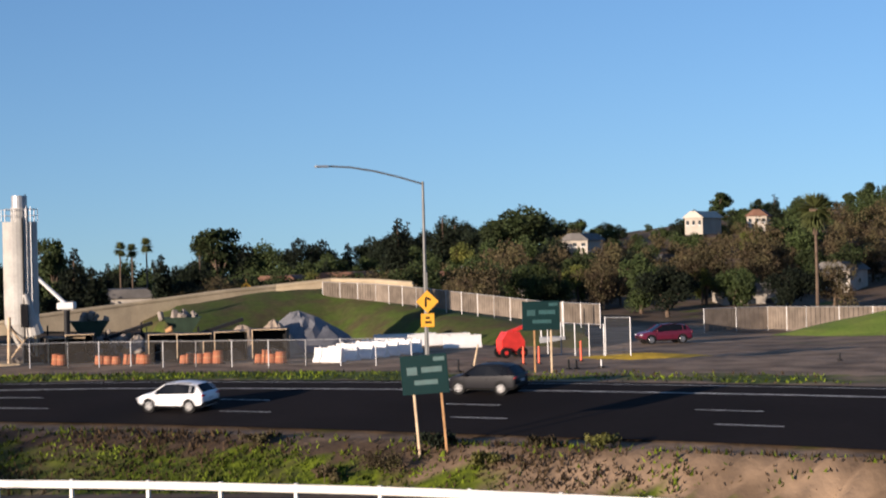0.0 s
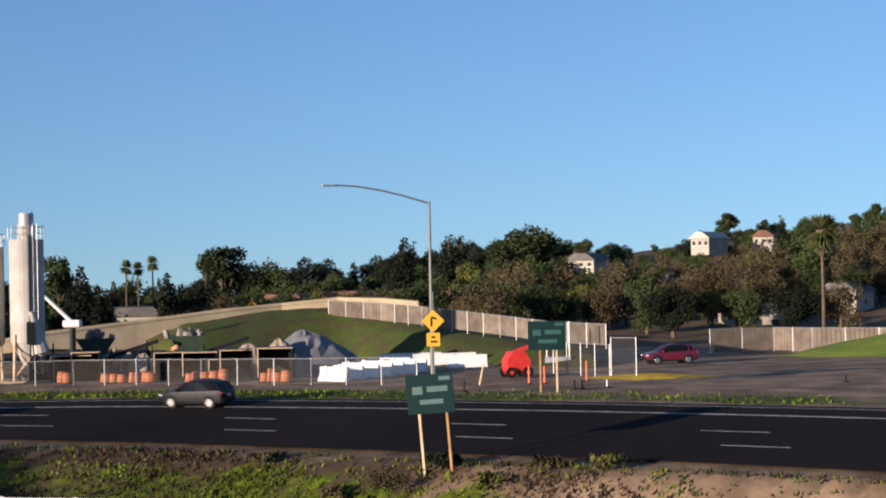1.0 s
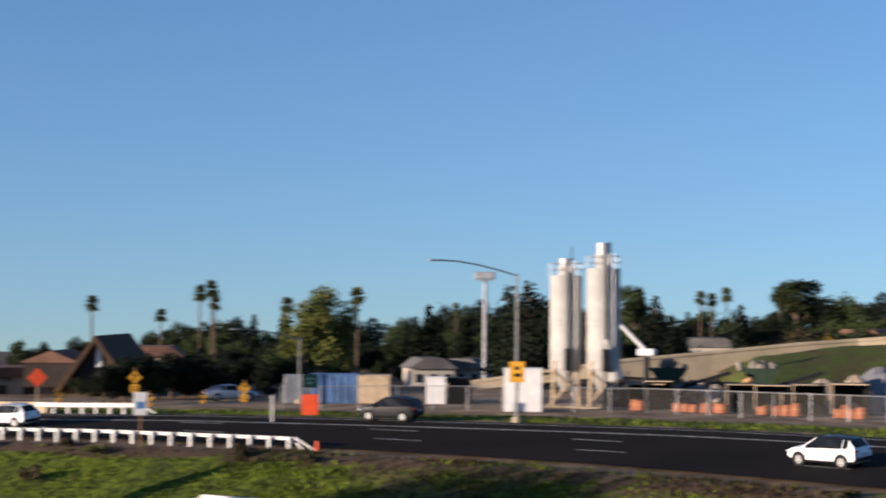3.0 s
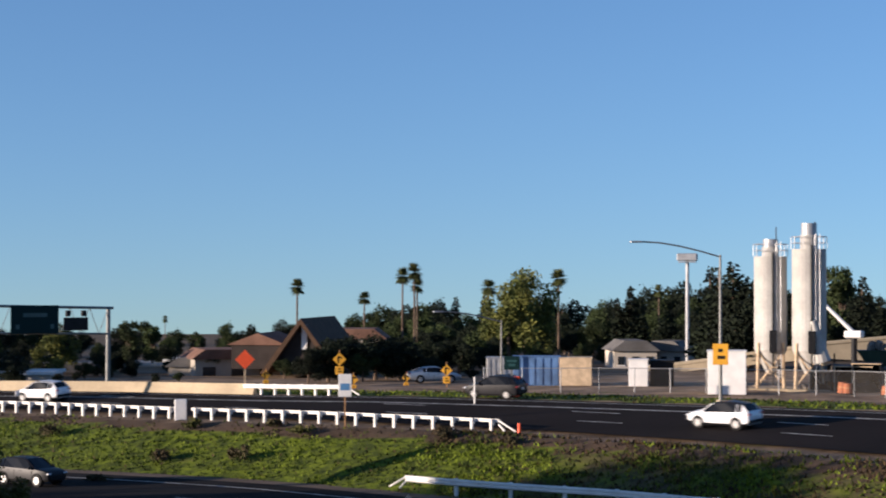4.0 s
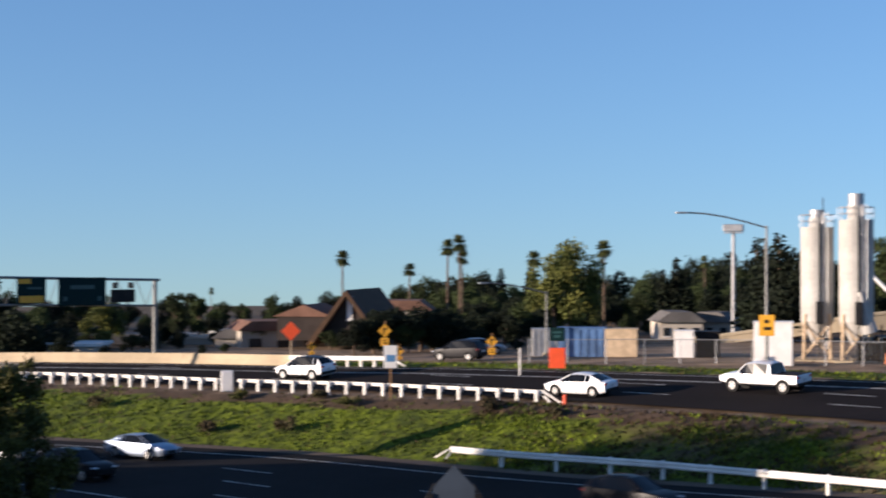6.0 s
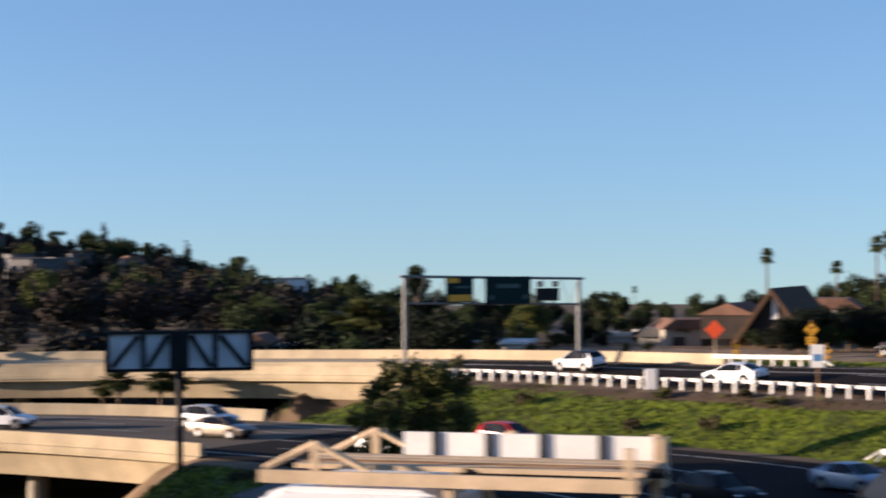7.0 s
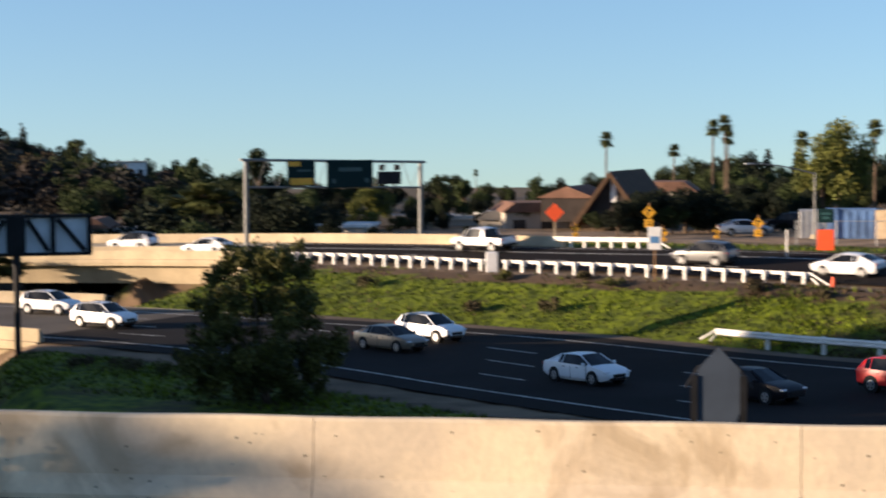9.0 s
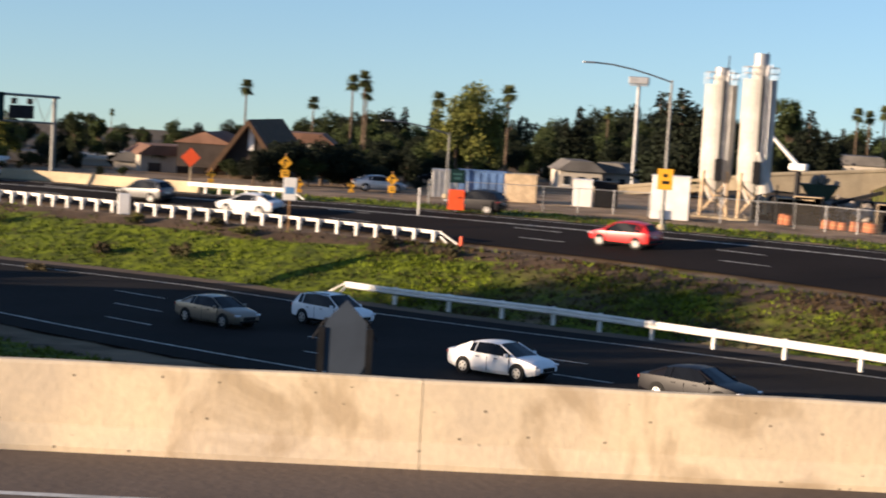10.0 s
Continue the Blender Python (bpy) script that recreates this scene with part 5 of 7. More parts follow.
def make_protos():
    for i in range(3):
        rg = random.Random(20 + i)
        lobes = [((rg.uniform(-2.4, 2.4), rg.uniform(-2.4, 2.4), rg.uniform(1.6, 7.6)), (rg.uniform(1.4, 2.2), rg.uniform(1.4, 2.2), rg.uniform(1.3, 2.1))) for _ in range(12)] + [((0, 0, 8.4), (1.6, 1.6, 1.5))]
        limbs = [((0, 0, -0.5), (0.2, 0, 3.0), 0.32, 0.24)] + [((0.2, 0, 3.0), tuple(l[0]), 0.16, 0.05) for l in lobes[:6]]
        for kind, m, lab in (("oak", M_LEAF, "rounded broadleaf tree with dark green foliage"), ("dry", M_LEAFDRY, "bare brownish tree with dry foliage"), ("dark", M_LEAFDARK, "dense dark evergreen tree")):
            proto(kind + str(i), "tree", lab, trunk_mesh(limbs), leaf_mesh("crown", lobes, 4600 if kind != "dry" else 3600, 0.25 if kind != "dry" else 0.2, m, 40 + i, shell=0.45))
    for i in range(2):
        rg = random.Random(50 + i)
        lobes = [((rg.uniform(-0.3, 0.3), rg.uniform(-0.3, 0.3), 1.6 + k * 0.85), ((10 - k) * 0.24 + 0.25, (10 - k) * 0.24 + 0.25, 0.7)) for k in range(10)]
        proto("pine" + str(i), "conifer_tree", "dark pointed conifer tree", trunk_mesh([((0, 0, -0.5), (0, 0, 9.6), 0.3, 0.05)]), leaf_mesh("crown", lobes, 3000, 0.24, M_LEAFDARK, 60 + i, shell=0.4, flat=0.4))
    lobes = [((0, 0, 0.9 + k * 0.9), (0.75 - abs(k - 4) * 0.09, 0.75 - abs(k - 4) * 0.09, 0.9)) for k in range(10)]
    proto("cypress", "cypress_tree", "slim dark cypress tree", trunk_mesh([((0, 0, -0.5), (0, 0, 9), 0.15, 0.03)]), leaf_mesh("crown", lobes, 900, 0.26, M_LEAFDARK, 70, shell=0.6))
    # an open gum tree: clumps on long limbs
    rg = random.Random(80)
    lobes = [((math.cos(a) * rr, math.sin(a) * rr, z), (0.95, 0.95, 0.95)) for a, rr, z in [(rg.uniform(0, 6.3), rg.uniform(0.2, 2.3), rg.uniform(3.0, 9.2)) for _ in range(18)]]
    proto("gum", "gum_tree", "tall open gum tree with clumped foliage", trunk_mesh([((0, 0, -0.5), (0, 0, 5), 0.28, 0.18)] + [((0, 0, rg.uniform(2.5, 5)), l[0], 0.11, 0.03) for l in lobes]), leaf_mesh("crown", lobes, 3800, 0.20, M_LEAF, 81, shell=0.3))
    # a hanging yellow-green tree
    rg = random.Random(90)
    lobes = [((math.cos(a) * rr, math.sin(a) * rr, z), (0.95, 0.95, 1.7)) for a, rr, z in [(rg.uniform(0, 6.3), rg.uniform(0.2, 2.6), rg.uniform(3.2, 7.6)) for _ in range(14)]] + [((0, 0, 8.3), (1.5, 1.5, 1.5))]
    proto("willow", "willow_tree", "large yellow-green tree with hanging foliage", trunk_mesh([((0, 0, -0.5), (0, 0, 6), 0.3, 0.12)]), leaf_mesh("crown", lobes, 5200, 0.17, M_LEAFYEL, 91, shell=0.35))
    # fan palms: a thin stem and a ball of fronds
    for i, (hgt, rad, skirt) in enumerate(((10.0, 1.15, 0.3), (10.0, 1.75, 0.9))):
        v, f = [], []
        rg = random.Random(100 + i)
        for k in range(64):
            az, el = rg.uniform(0, 6.283), rg.uniform(-1.0 - skirt * 0.55, 1.45)
            L = rad * rg.uniform(0.85, 1.15)
            dirv = Vector((math.cos(az) * math.cos(el), math.sin(az) * math.cos(el), math.sin(el)))
            side = Vector((-math.sin(az), math.cos(az), 0))
            c = Vector((0, 0, hgt))
            for s in (-0.55, -0.28, 0.0, 0.28, 0.55):
                tip = c + dirv * L + side * L * s * 0.75 - Vector((0, 0, 0.04 * L + abs(s) * 0.10 * L))
                mid = c + dirv * L * 0.5 + side * L * s * 0.30
                w = side * 0.09 * L
                j = len(v)
                v += [c + dirv * L * 0.1, mid - w, tip, mid + w]
                f.append((j, j + 1, j + 2, j + 3))
        me = bpy.data.meshes.new("fronds")
        me.from_pydata([tuple(x) for x in v], [], f)
        me.materials.append(M_PALM)
        limbs = [((0, 0, -0.5), (0.05, 0, 5), 0.17, 0.14), ((0.05, 0, 5), (0, 0, hgt), 0.14, 0.11 + 0.2 * skirt * 0)]
        if skirt > 0.5:
            limbs += [((0, 0, hgt - 2.2), (0, 0, hgt), 0.25, 0.5)]
        proto("palm" + str(i), "palm_tree", "tall slim fan palm" if i == 0 else "stout fan palm with a shaggy crown", trunk_mesh(limbs), me)


make_protos()
TREES = [0]


def tree(kind, az, d, top_el=None, h=None, wide=1.0, group="", label="", z=None):
    """One tree: its foot on the ground, its top at an elevation angle or a height."""
    p = place(az, d) if z is None else place(az, d, z)
    name, lab, tm, cm = PROTO[kind]
    base = {"cypress": 9.9, "palm0": 10.9, "palm1": 11.5}.get(kind, 10.0)
    if h is None:
        h = up_to(d, top_el) - p.z
    s = max(h, 1.0) / base
    t = new(name)
    t.empty_display_size = 0.2
    TREES[0] += 1
    turn = (TREES[0] * 137.5) % 360
    t.matrix_basis = pose(p.x, p.y, p.z, 0, 0, turn) @ Matrix.Diagonal((s * wide, s * wide, s, 1))
    tagged(t, label or lab, "tree", group)
    for nm, me in (("trunk", tm), ("crown" if "palm" not in kind else "fronds", cm)):
        ob = new(nm, me)
        ob.parent = t
    return t


SKY_AZ = [-16, -13.9, -12.9, -10.9, -8.8, -6.3, -4.7, -2.7, -1.4, 0, 1.5, 3.3, 5.5, 7.1, 8.8, 10.5, 12.3, 15.4, 16.1, 19.3, 20.6, 22.4, 25, 27, 28.4, 30.3, 32.4, 35, 38.6, 40.8, 43.1, 45.3, 46.8, 48.3, 50.1, 52.8, 54.9, 57.2, 60.7, 66]
SKY_EL = [1.9, 1.9, 1.67, 1.46, 1.3, 0.69, 0.92, 1.2, 1.0, 1.1, 1.0, 0.62, 0.45, 0.45, 0.0, 0.12, 0.3, 0.45, 0.75, -0.07, -0.26, -0.1, -0.35, -0.5, -0.88, -0.85, -1.03, -1.15, -1.25, -0.6, -0.65, -0.4, -0.3, 0.3, 0.45, 0.9, 1.3, 1.7, 1.8, 1.9]
SLOPE_HOUSES = ((-8.35, 318, 0.95), (-4.5, 300, 0.5))
skyline = lambda az: float(np.interp(az, SKY_AZ, SKY_EL))


def crown_mass(name, trees, label, thin, grow):
    """Trees nobody could count, their crowns and stems in one mesh."""
    vs, fs, ms, mats, base = [], [], [], [], 0
    rg = random.Random(6)
    for kind, p, h, wide in trees:
        for me in (PROTO[kind][3],):
            co = np.empty(len(me.vertices) * 3)
            me.vertices.foreach_get("co", co)
            co = co.reshape(-1, 4, 3)[::thin].copy()
            mid = co.mean(1, keepdims=True)
            co = (mid + (co - mid) * grow).reshape(-1, 3)
            r, k = rg.uniform(0, 6.28), h / 10.0
            x, y = co[:, 0] * math.cos(r) - co[:, 1] * math.sin(r), co[:, 0] * math.sin(r) + co[:, 1] * math.cos(r)
            vs.append(np.stack([x * k * wide + p.x, y * k * wide + p.y, co[:, 2] * k + z_at(p.x, p.y) - 0.4], 1))
            fs.append(np.arange(len(co)).reshape(-1, 4) + base)
            m = me.materials[0]
            if m not in mats:
                mats.append(m)
            ms.append(np.full(len(co) // 4, mats.index(m)))
            base += len(co)
    me = bpy.data.meshes.new(name)
    me.from_pydata(np.concatenate(vs).tolist(), [], np.concatenate(fs).tolist())
    for m in mats:
        me.materials.append(m)
    me.polygons.foreach_set("material_index", np.concatenate(ms).astype(np.int32))
    tagged(new(name, me), label, "woods", kind="stuff")


def woods():
    rnd = random.Random(77)
    mass = []
    # the right-hand slope: many small trees stepping up to the skyline
    for row, d0 in enumerate((425, 398, 370, 345, 320, 298, 276, 256, 238, 222)):
        az = -17.5
        while az < 8.0:
            a = az + rnd.uniform(-0.2, 0.2)
            d = d0 + rnd.uniform(-10, 10)
            back = row < 4
            kind = rnd.choice(("oak0", "oak1", "oak2", "pine0", "pine1", "dark0", "dark1", "gum") if back else ("dry0", "dry1", "dry2", "oak0", "oak1", "dark1", "dry0", "dry2", "oak2", "willow"))
            p = polar(a, d)
            h = rnd.uniform(4.0, 8.0) if back else rnd.uniform(4.0, 8.5)
            cap = up_to(d, skyline(a) - (0.0 if back else 0.12 * (row - 3)) + rnd.uniform(-0.3, 0.1)) - z_at(p.x, p.y)
            for ha, hd, he in SLOPE_HOUSES:
                if d < hd and abs(a - ha) < 0.75:
                    cap = min(cap, up_to(d, he - 0.42) - z_at(p.x, p.y))
            if row == 0:
                h = max(h, cap)
            h = min(h, cap)
            if 1.0 < a < 8 and row >= 4:
                h = min(h, up_to(d, -0.45) - z_at(p.x, p.y))
            if h > 1.6 and row in (1, 2, 3, 4, 5, 6):
                mass.append((kind, p, h, rnd.uniform(0.95, 1.45)))
            elif h > 1.6 and not (row > 7 and -16 < a < -12.5):
                tree(kind, a, d, h=h, wide=rnd.uniform(0.95, 1.45), group="trees of the wooded slope")
            az += (3.8 if row in (1, 2, 3, 4, 5, 6) else 4.8) / d * 57.3 * rnd.uniform(0.7, 1.35)
    crown_mass("slope_woods", mass, "mixed brown and green woods covering the slope", 2, 1.25)
    # behind the yard: tall dark rows
    for row, (d0, drop, step) in enumerate(((330, 0.0, 0.75), (290, 0.45, 0.75), (255, 0.95, 0.8), (228, 1.5, 0.85))):
        az = 8.0
        while az < 26.5:
            a = az + rnd.uniform(-0.3, 0.3)
            d = d0 + rnd.uniform(-14, 14)
            el = skyline(a) - drop * 0.8 + rnd.uniform(-0.35, 0.12)
            if el > -2.4:
                tree(rnd.choice(("dark0", "oak1", "pine0", "dark1") if row == 0 else ("dark0", "dark1", "dark2", "oak1", "oak2")), a, d, el, wide=rnd.uniform(0.8, 1.15), group="dark trees behind the yard")
            az += step * rnd.uniform(0.6, 1.1)
    # behind the church and the gantry
    for row, (d0, drop, step) in enumerate(((300, 0.0, 0.8), (255, 0.45, 0.85), (215, 0.95, 1.0))):
        az = 25.5
        while az < 47.0:
            a = az + rnd.uniform(-0.3, 0.3)
            kind = rnd.choice(("dark0", "dark1", "oak0", "oak1", "oak2", "gum"))
            el = skyline(a) - drop + rnd.uniform(-0.3, 0.15)
            if el > -2.9 and not (row == 2 and 28.4 < a < 31.2):
                tree(kind, a, d0 + rnd.uniform(-12, 12), el, wide=rnd.uniform(0.9, 1.3), group="trees behind the road")
            az += step * rnd.uniform(0.7, 1.35)
    # the hillside, whose trees nobody could count
    vs, fs = [], []
    base = 0
    for row in range(17):
        d0 = 200 + row * 26
        az = 43.5 if row > 2 else 46.5
        while az < 67:
            a = az + rnd.uniform(-0.3, 0.3)
            d = d0 + rnd.uniform(-14, 14)
            p = polar(a, d)
            zg = z_at(p.x, p.y)
            top = min(up_to(d, skyline(a) - 0.05), zg + rnd.uniform(5, 10)) if row > 2 else min(up_to(d, -1.9 + rnd.uniform(-0.2, 0.5)), zg + 11)
            if top - zg > 3.0:
                kind = rnd.choice(("dark0", "dark1", "dark2", "pine0", "dark0", "dark1"))
                me = PROTO[kind][3]
                co = np.empty(len(me.vertices) * 3)
                me.vertices.foreach_get("co", co)
                co = co.reshape(-1, 4, 3)[::5].reshape(-1, 3).copy()
                s = (top - zg) / 10.0
                w = s * rnd.uniform(1.1, 1.6)
                mid = co.reshape(-1, 4, 3).mean(1, keepdims=True)
                co = (mid + (co.reshape(-1, 4, 3) - mid) * 1.9).reshape(-1, 3)
                r = rnd.uniform(0, 6.28)
                x, y = co[:, 0] * math.cos(r) - co[:, 1] * math.sin(r), co[:, 0] * math.sin(r) + co[:, 1] * math.cos(r)
                vs.append(np.stack([x * w + p.x, y * w + p.y, co[:, 2] * s + zg - 0.8], 1))
                fs.append(np.arange(len(co)).reshape(-1, 4) + base)
                base += len(co)
            az += 0.8 * rnd.uniform(0.7, 1.4) * 380 / d
    ridge = []
    az = 43.5
    while az < 66:
        d = rnd.uniform(600, 660)
        p = polar(az, d)
        h = up_to(d, skyline(az) + rnd.uniform(-0.05, 0.34)) - z_at(p.x, p.y)
        ridge.append((rnd.choice(("dark0", "dark1", "pine0", "gum", "oak0", "oak1", "pine1")), p, h, rnd.uniform(0.55, 1.0) if h > 9 else rnd.uniform(0.8, 1.3)))
        az += rnd.uniform(0.22, 0.6)
    for i in range(55):
        az, d = rnd.uniform(44, 66), rnd.uniform(300, 600)
        p = polar(az, d)
        ridge.append((rnd.choice(("oak0", "oak1", "dry0", "dry2", "gum", "willow")), p, rnd.uniform(7, 11), rnd.uniform(0.9, 1.3)))
    crown_mass("ridge_woods", ridge, "mixed trees along the ridge and among the hillside houses", 2, 1.3)
    me = bpy.data.meshes.new("hillside_woods")
    me.from_pydata(np.concatenate(vs).tolist(), [], np.concatenate(fs).tolist())
    me.materials.append(M_LEAFHAZE)
    tagged(new("hillside_woods", me), "dense dark evergreen woods covering the hill", "woods", kind="stuff")
    # named ones on the skyline
    for kind, az, d, el, wide in (("palm0", 29.71, 215, 0.31, 0.94), ("palm0", 26.32, 225, 0.68, 0.86), ("palm0", 25.95, 227, 0.82, 0.86), ("palm0", 25.85, 229, 0.35, 0.86), ("palm0", 21.30, 200, 0.63, 0.94), ("palm0", 23.55, 198, 0.30, 1.01),
                                  ("palm0", 27.55, 220, -0.1, 1.01), ("palm0", 18.1, 260, 0.15, 0.78), ("palm0", 10.30, 250, 0.56, 0.86), ("palm0", 9.93, 252, 0.50, 0.86), ("palm0", 9.48, 248, 0.68, 0.86), ("palm0", 7.8, 300, 0.45, 0.62), ("palm1", -11.85, 185, 1.62, 1.0),
                                  ("palm0", 33.9, 290, -0.85, 0.78), ("willow", 22.35, 190, 0.80, 1.05), ("willow", 22.9, 192, 0.35, 1.0), ("gum", 12.4, 240, 0.85, 0.9), ("pine0", 11.75, 235, 0.45, 1.1), ("gum", 7.2, 320, 1.05, 1.5), ("pine0", 15.75, 190, 0.92, 1.2), ("pine1", 16.2, 195, 0.8, 1.2), ("dark1", 15.2, 190, 0.45, 1.2),
                                  ("gum", -8.9, 360, 1.72, 1.6), ("oak1", -2.65, 340, 1.48, 1.6), ("oak0", -2.2, 342, 1.35, 1.4), ("pine0", 1.45, 330, 1.15, 1.2), ("pine1", 0.0, 325, 1.25, 1.3), ("pine0", -0.4, 325, 1.2, 1.1), ("pine1", -10.6, 345, 1.6, 1.2),
                                  ("gum", 40.85, 215, -0.05, 0.95), ("palm1", 42.6, 185, -1.15, 1.5), ("palm1", 43.1, 187, -1.35, 1.5), ("palm1", 42.1, 184, -1.4, 1.5), ("dark0", 40.1, 178, -1.45, 1.25), ("dark1", 40.9, 180, -1.6, 1.2), ("willow", 37.3, 190, -1.25, 1.6), ("gum", 35.0, 200, -0.95, 1.2), ("gum", 34.3, 205, -1.1, 1.3),
                                  ("pine0", 50.85, 520, 1.33, 0.75), ("pine1", 48.25, 500, 0.76, 0.9), ("gum", 57.15, 560, 2.12, 1.0), ("gum", 46.7, 420, 0.25, 1.0), ("gum", 42.9, 330, -0.35, 0.9), ("pine0", 48.7, 500, 0.5, 0.8),
                                  ("dark2", 29.35, 164, -1.85, 1.1), ("dark0", 28.7, 166, -1.55, 1.3), ("dark1", 28.0, 168, -1.45, 1.5), ("dark2", 27.2, 170, -1.4, 1.5), ("dark0", 26.4, 170, -1.5, 1.5), ("dark2", 26.6, 178, -1.6, 1.4), ("dark0", 25.5, 178, -1.6, 1.4), ("dark1", 24.5, 178, -1.5, 1.3), ("dark2", 23.4, 185, -1.5, 1.2)):
        tree(kind, az, d, el, wide=wide)
    for az in (11.2, 10.9, 9.05, 8.85, 19.0, 18.7, 19.4, 13.9):
        tree("cypress", az, 220, 0.15 + rnd.uniform(-0.5, 0.1), wide=1.6)
    # palms and shrubs in the hollow under the overpass
    for kind, az, d, h, wide in (("palm1", 50.4, 158, 9.5, 1.7), ("palm1", 49.1, 160, 9.3, 1.9), ("palm1", 50.9, 162, 8.5, 1.6), ("palm1", 48.6, 161, 9.0, 1.7), ("dark0", 57.5, 165, 8.2, 1.4), ("oak0", 58.6, 160, 9.0, 1.5), ("dark1", 55.0, 166, 8.0, 1.4), ("dark2", 60.0, 164, 8.5, 1.4), ("dark1", 53.0, 200, 8.0, 1.5), ("dark0", 47.2, 196, 7.5, 1.4), ("dark2", 56.2, 205, 8.5, 1.5), ("dark0", 45.0, 190, 7.5, 1.4)):
        tree(kind, az, d, h=h - (2.6 if d < 170 else 2.0), wide=wide, group="growth under the bridges")
    for az, d, h, w in ((58.4, 104, 7.0, 1.0), (59.8, 100, 6.0, 1.2), (61.2, 102, 8.0, 1.2), (62.5, 96, 7.5, 1.3), (63.5, 105, 8.0, 1.3)):
        tree("dry1" if az > 59 else "palm1", az, d, h=h - 1.5, wide=w, group="growth under the bridges")
    # low dark growth between the road and the houses
    for row, (d0, lo, hi) in enumerate(((172, -2.55, -1.9), (188, -2.2, -1.4), (205, -1.9, -1.1))):
        az = 23.0
        while az < 47.5:
            a = az + rnd.uniform(-0.25, 0.25)
            if not (row == 0 and (30.2 < a < 33.0 or a > 44)):
                tree(rnd.choice(("dark0", "dark1", "dark2", "oak1")), a, d0 + rnd.uniform(-5, 5), rnd.uniform(lo, hi) - (0.35 if a > 31 else 0.0), wide=rnd.uniform(1.2, 1.9), group="low growth beyond the road")
            az += rnd.uniform(0.7, 1.5)
    # a grove on the eye's side, out of view, which shades the lower road and the foot of the slope
    for perp, top in ((-105.0, 5.6), (-102.0, 7.2), (-99.0, 8.8), (-96.5, 9.6), (-94.5, 11.4), (-92.0, 13.0), (-89.5, 13.6), (-87.0, 14.0), (-84.5, 13.4), (-81.5, 10.6), (-78.5, 10.4), (-75.5, 10.8), (-72.0, 10.4), (-68.5, 10.0), (-65.0, 9.0), (-61.0, 7.8)):
        x, y = -45 * 0.743 + perp * 0.669, -45 * 0.669 - perp * 0.743
        for dx, dy, k in ((0, 0, 1.0), (-4, -4.5, 0.96), (-9, -7, 0.98)):
            tree(rnd.choice(("dark0", "dark1", "dark2")), math.degrees(math.atan2(-x - dx, y + dy)), math.hypot(x + dx, y + dy), h=top * k + 7.0, wide=rnd.uniform(0.48, 0.58), group="grove beside the road", z=-7.0)
    # two unseen gums, added to throw dappled shade on the barrier's left part
    for x, y, h in ((-57.6, -19.5, 17.0), (-64, -25.5, 18.5)):
        tree("gum", math.degrees(math.atan2(-x, y)), math.hypot(x, y), h=h, wide=0.42, group="trees behind the near road")


woods()


def near_bush():
    """The large feathery shrub before the lower road."""
    d = 82.0
    p = place(40.85, d)
    h = up_to(d, -3.1) - p.z
    t = thing("acacia_tree", pose(p.x, p.y, p.z), "large feathery olive-green shrub beside the lower road", "tree")
    rg = random.Random(12)
    w = d * math.tan(radians(2.95))
    lobes = []
    for i in range(120):
        z = rg.uniform(0.05, 0.90)
        prof = (0.62 + 0.38 * math.sin(math.pi / 2 * min(1, z / 0.40))) if z < 0.45 else 1.0 - 0.72 * ((z - 0.45) / 0.5) ** 1.3
        rr = w * prof * math.sqrt(rg.random()) * 0.95
        a = rg.uniform(0, 6.28)
        lobes.append(((math.cos(a) * rr, math.sin(a) * rr, h * z), (rg.uniform(0.35, 0.8), rg.uniform(0.35, 0.8), rg.uniform(0.4, 0.9))))
    for i in range(16):
        a = rg.uniform(0, 6.28)
        lobes.append(((math.cos(a) * w * rg.uniform(0.1, 0.5), math.sin(a) * w * rg.uniform(0.1, 0.5), h * rg.uniform(0.88, 0.97)), (0.4, 0.4, 0.6)))
    ob = new("crown", leaf_mesh("crown", lobes, 30000, 0.11, M_BUSHNEAR, 13, shell=0.12))
    ob.parent = t
    for i in range(6):
        a = i * 1.05
        part("stem", btube((0.1 * i, 0, -0.3), (math.cos(a) * w * 0.45, math.sin(a) * w * 0.45, h * 0.7), 0.09, 0.03, n=6), M_BARK, t)


near_bush()


def shrub(az, d, h, w, m, label, seed, z=None, name="shrub", count=500, size=0.12):
    p = place(az, d, z)
    t = thing(name, pose(p.x, p.y, p.z), label, "shrub")
    rg = random.Random(seed)
    lobes = [((rg.uniform(-w, w) * 0.5, rg.uniform(-w, w) * 0.5, h * rg.uniform(0.25, 0.65)), (w * 0.35, w * 0.35, h * 0.35)) for _ in range(6)]
    ob = new("foliage", leaf_mesh("foliage", lobes, count, size, m, seed, shell=0.3))
    ob.parent = t
    part("stem", btube((0, 0, -0.1), (0, 0, h * 0.5), 0.03, 0.015, n=5), M_BARK, t)


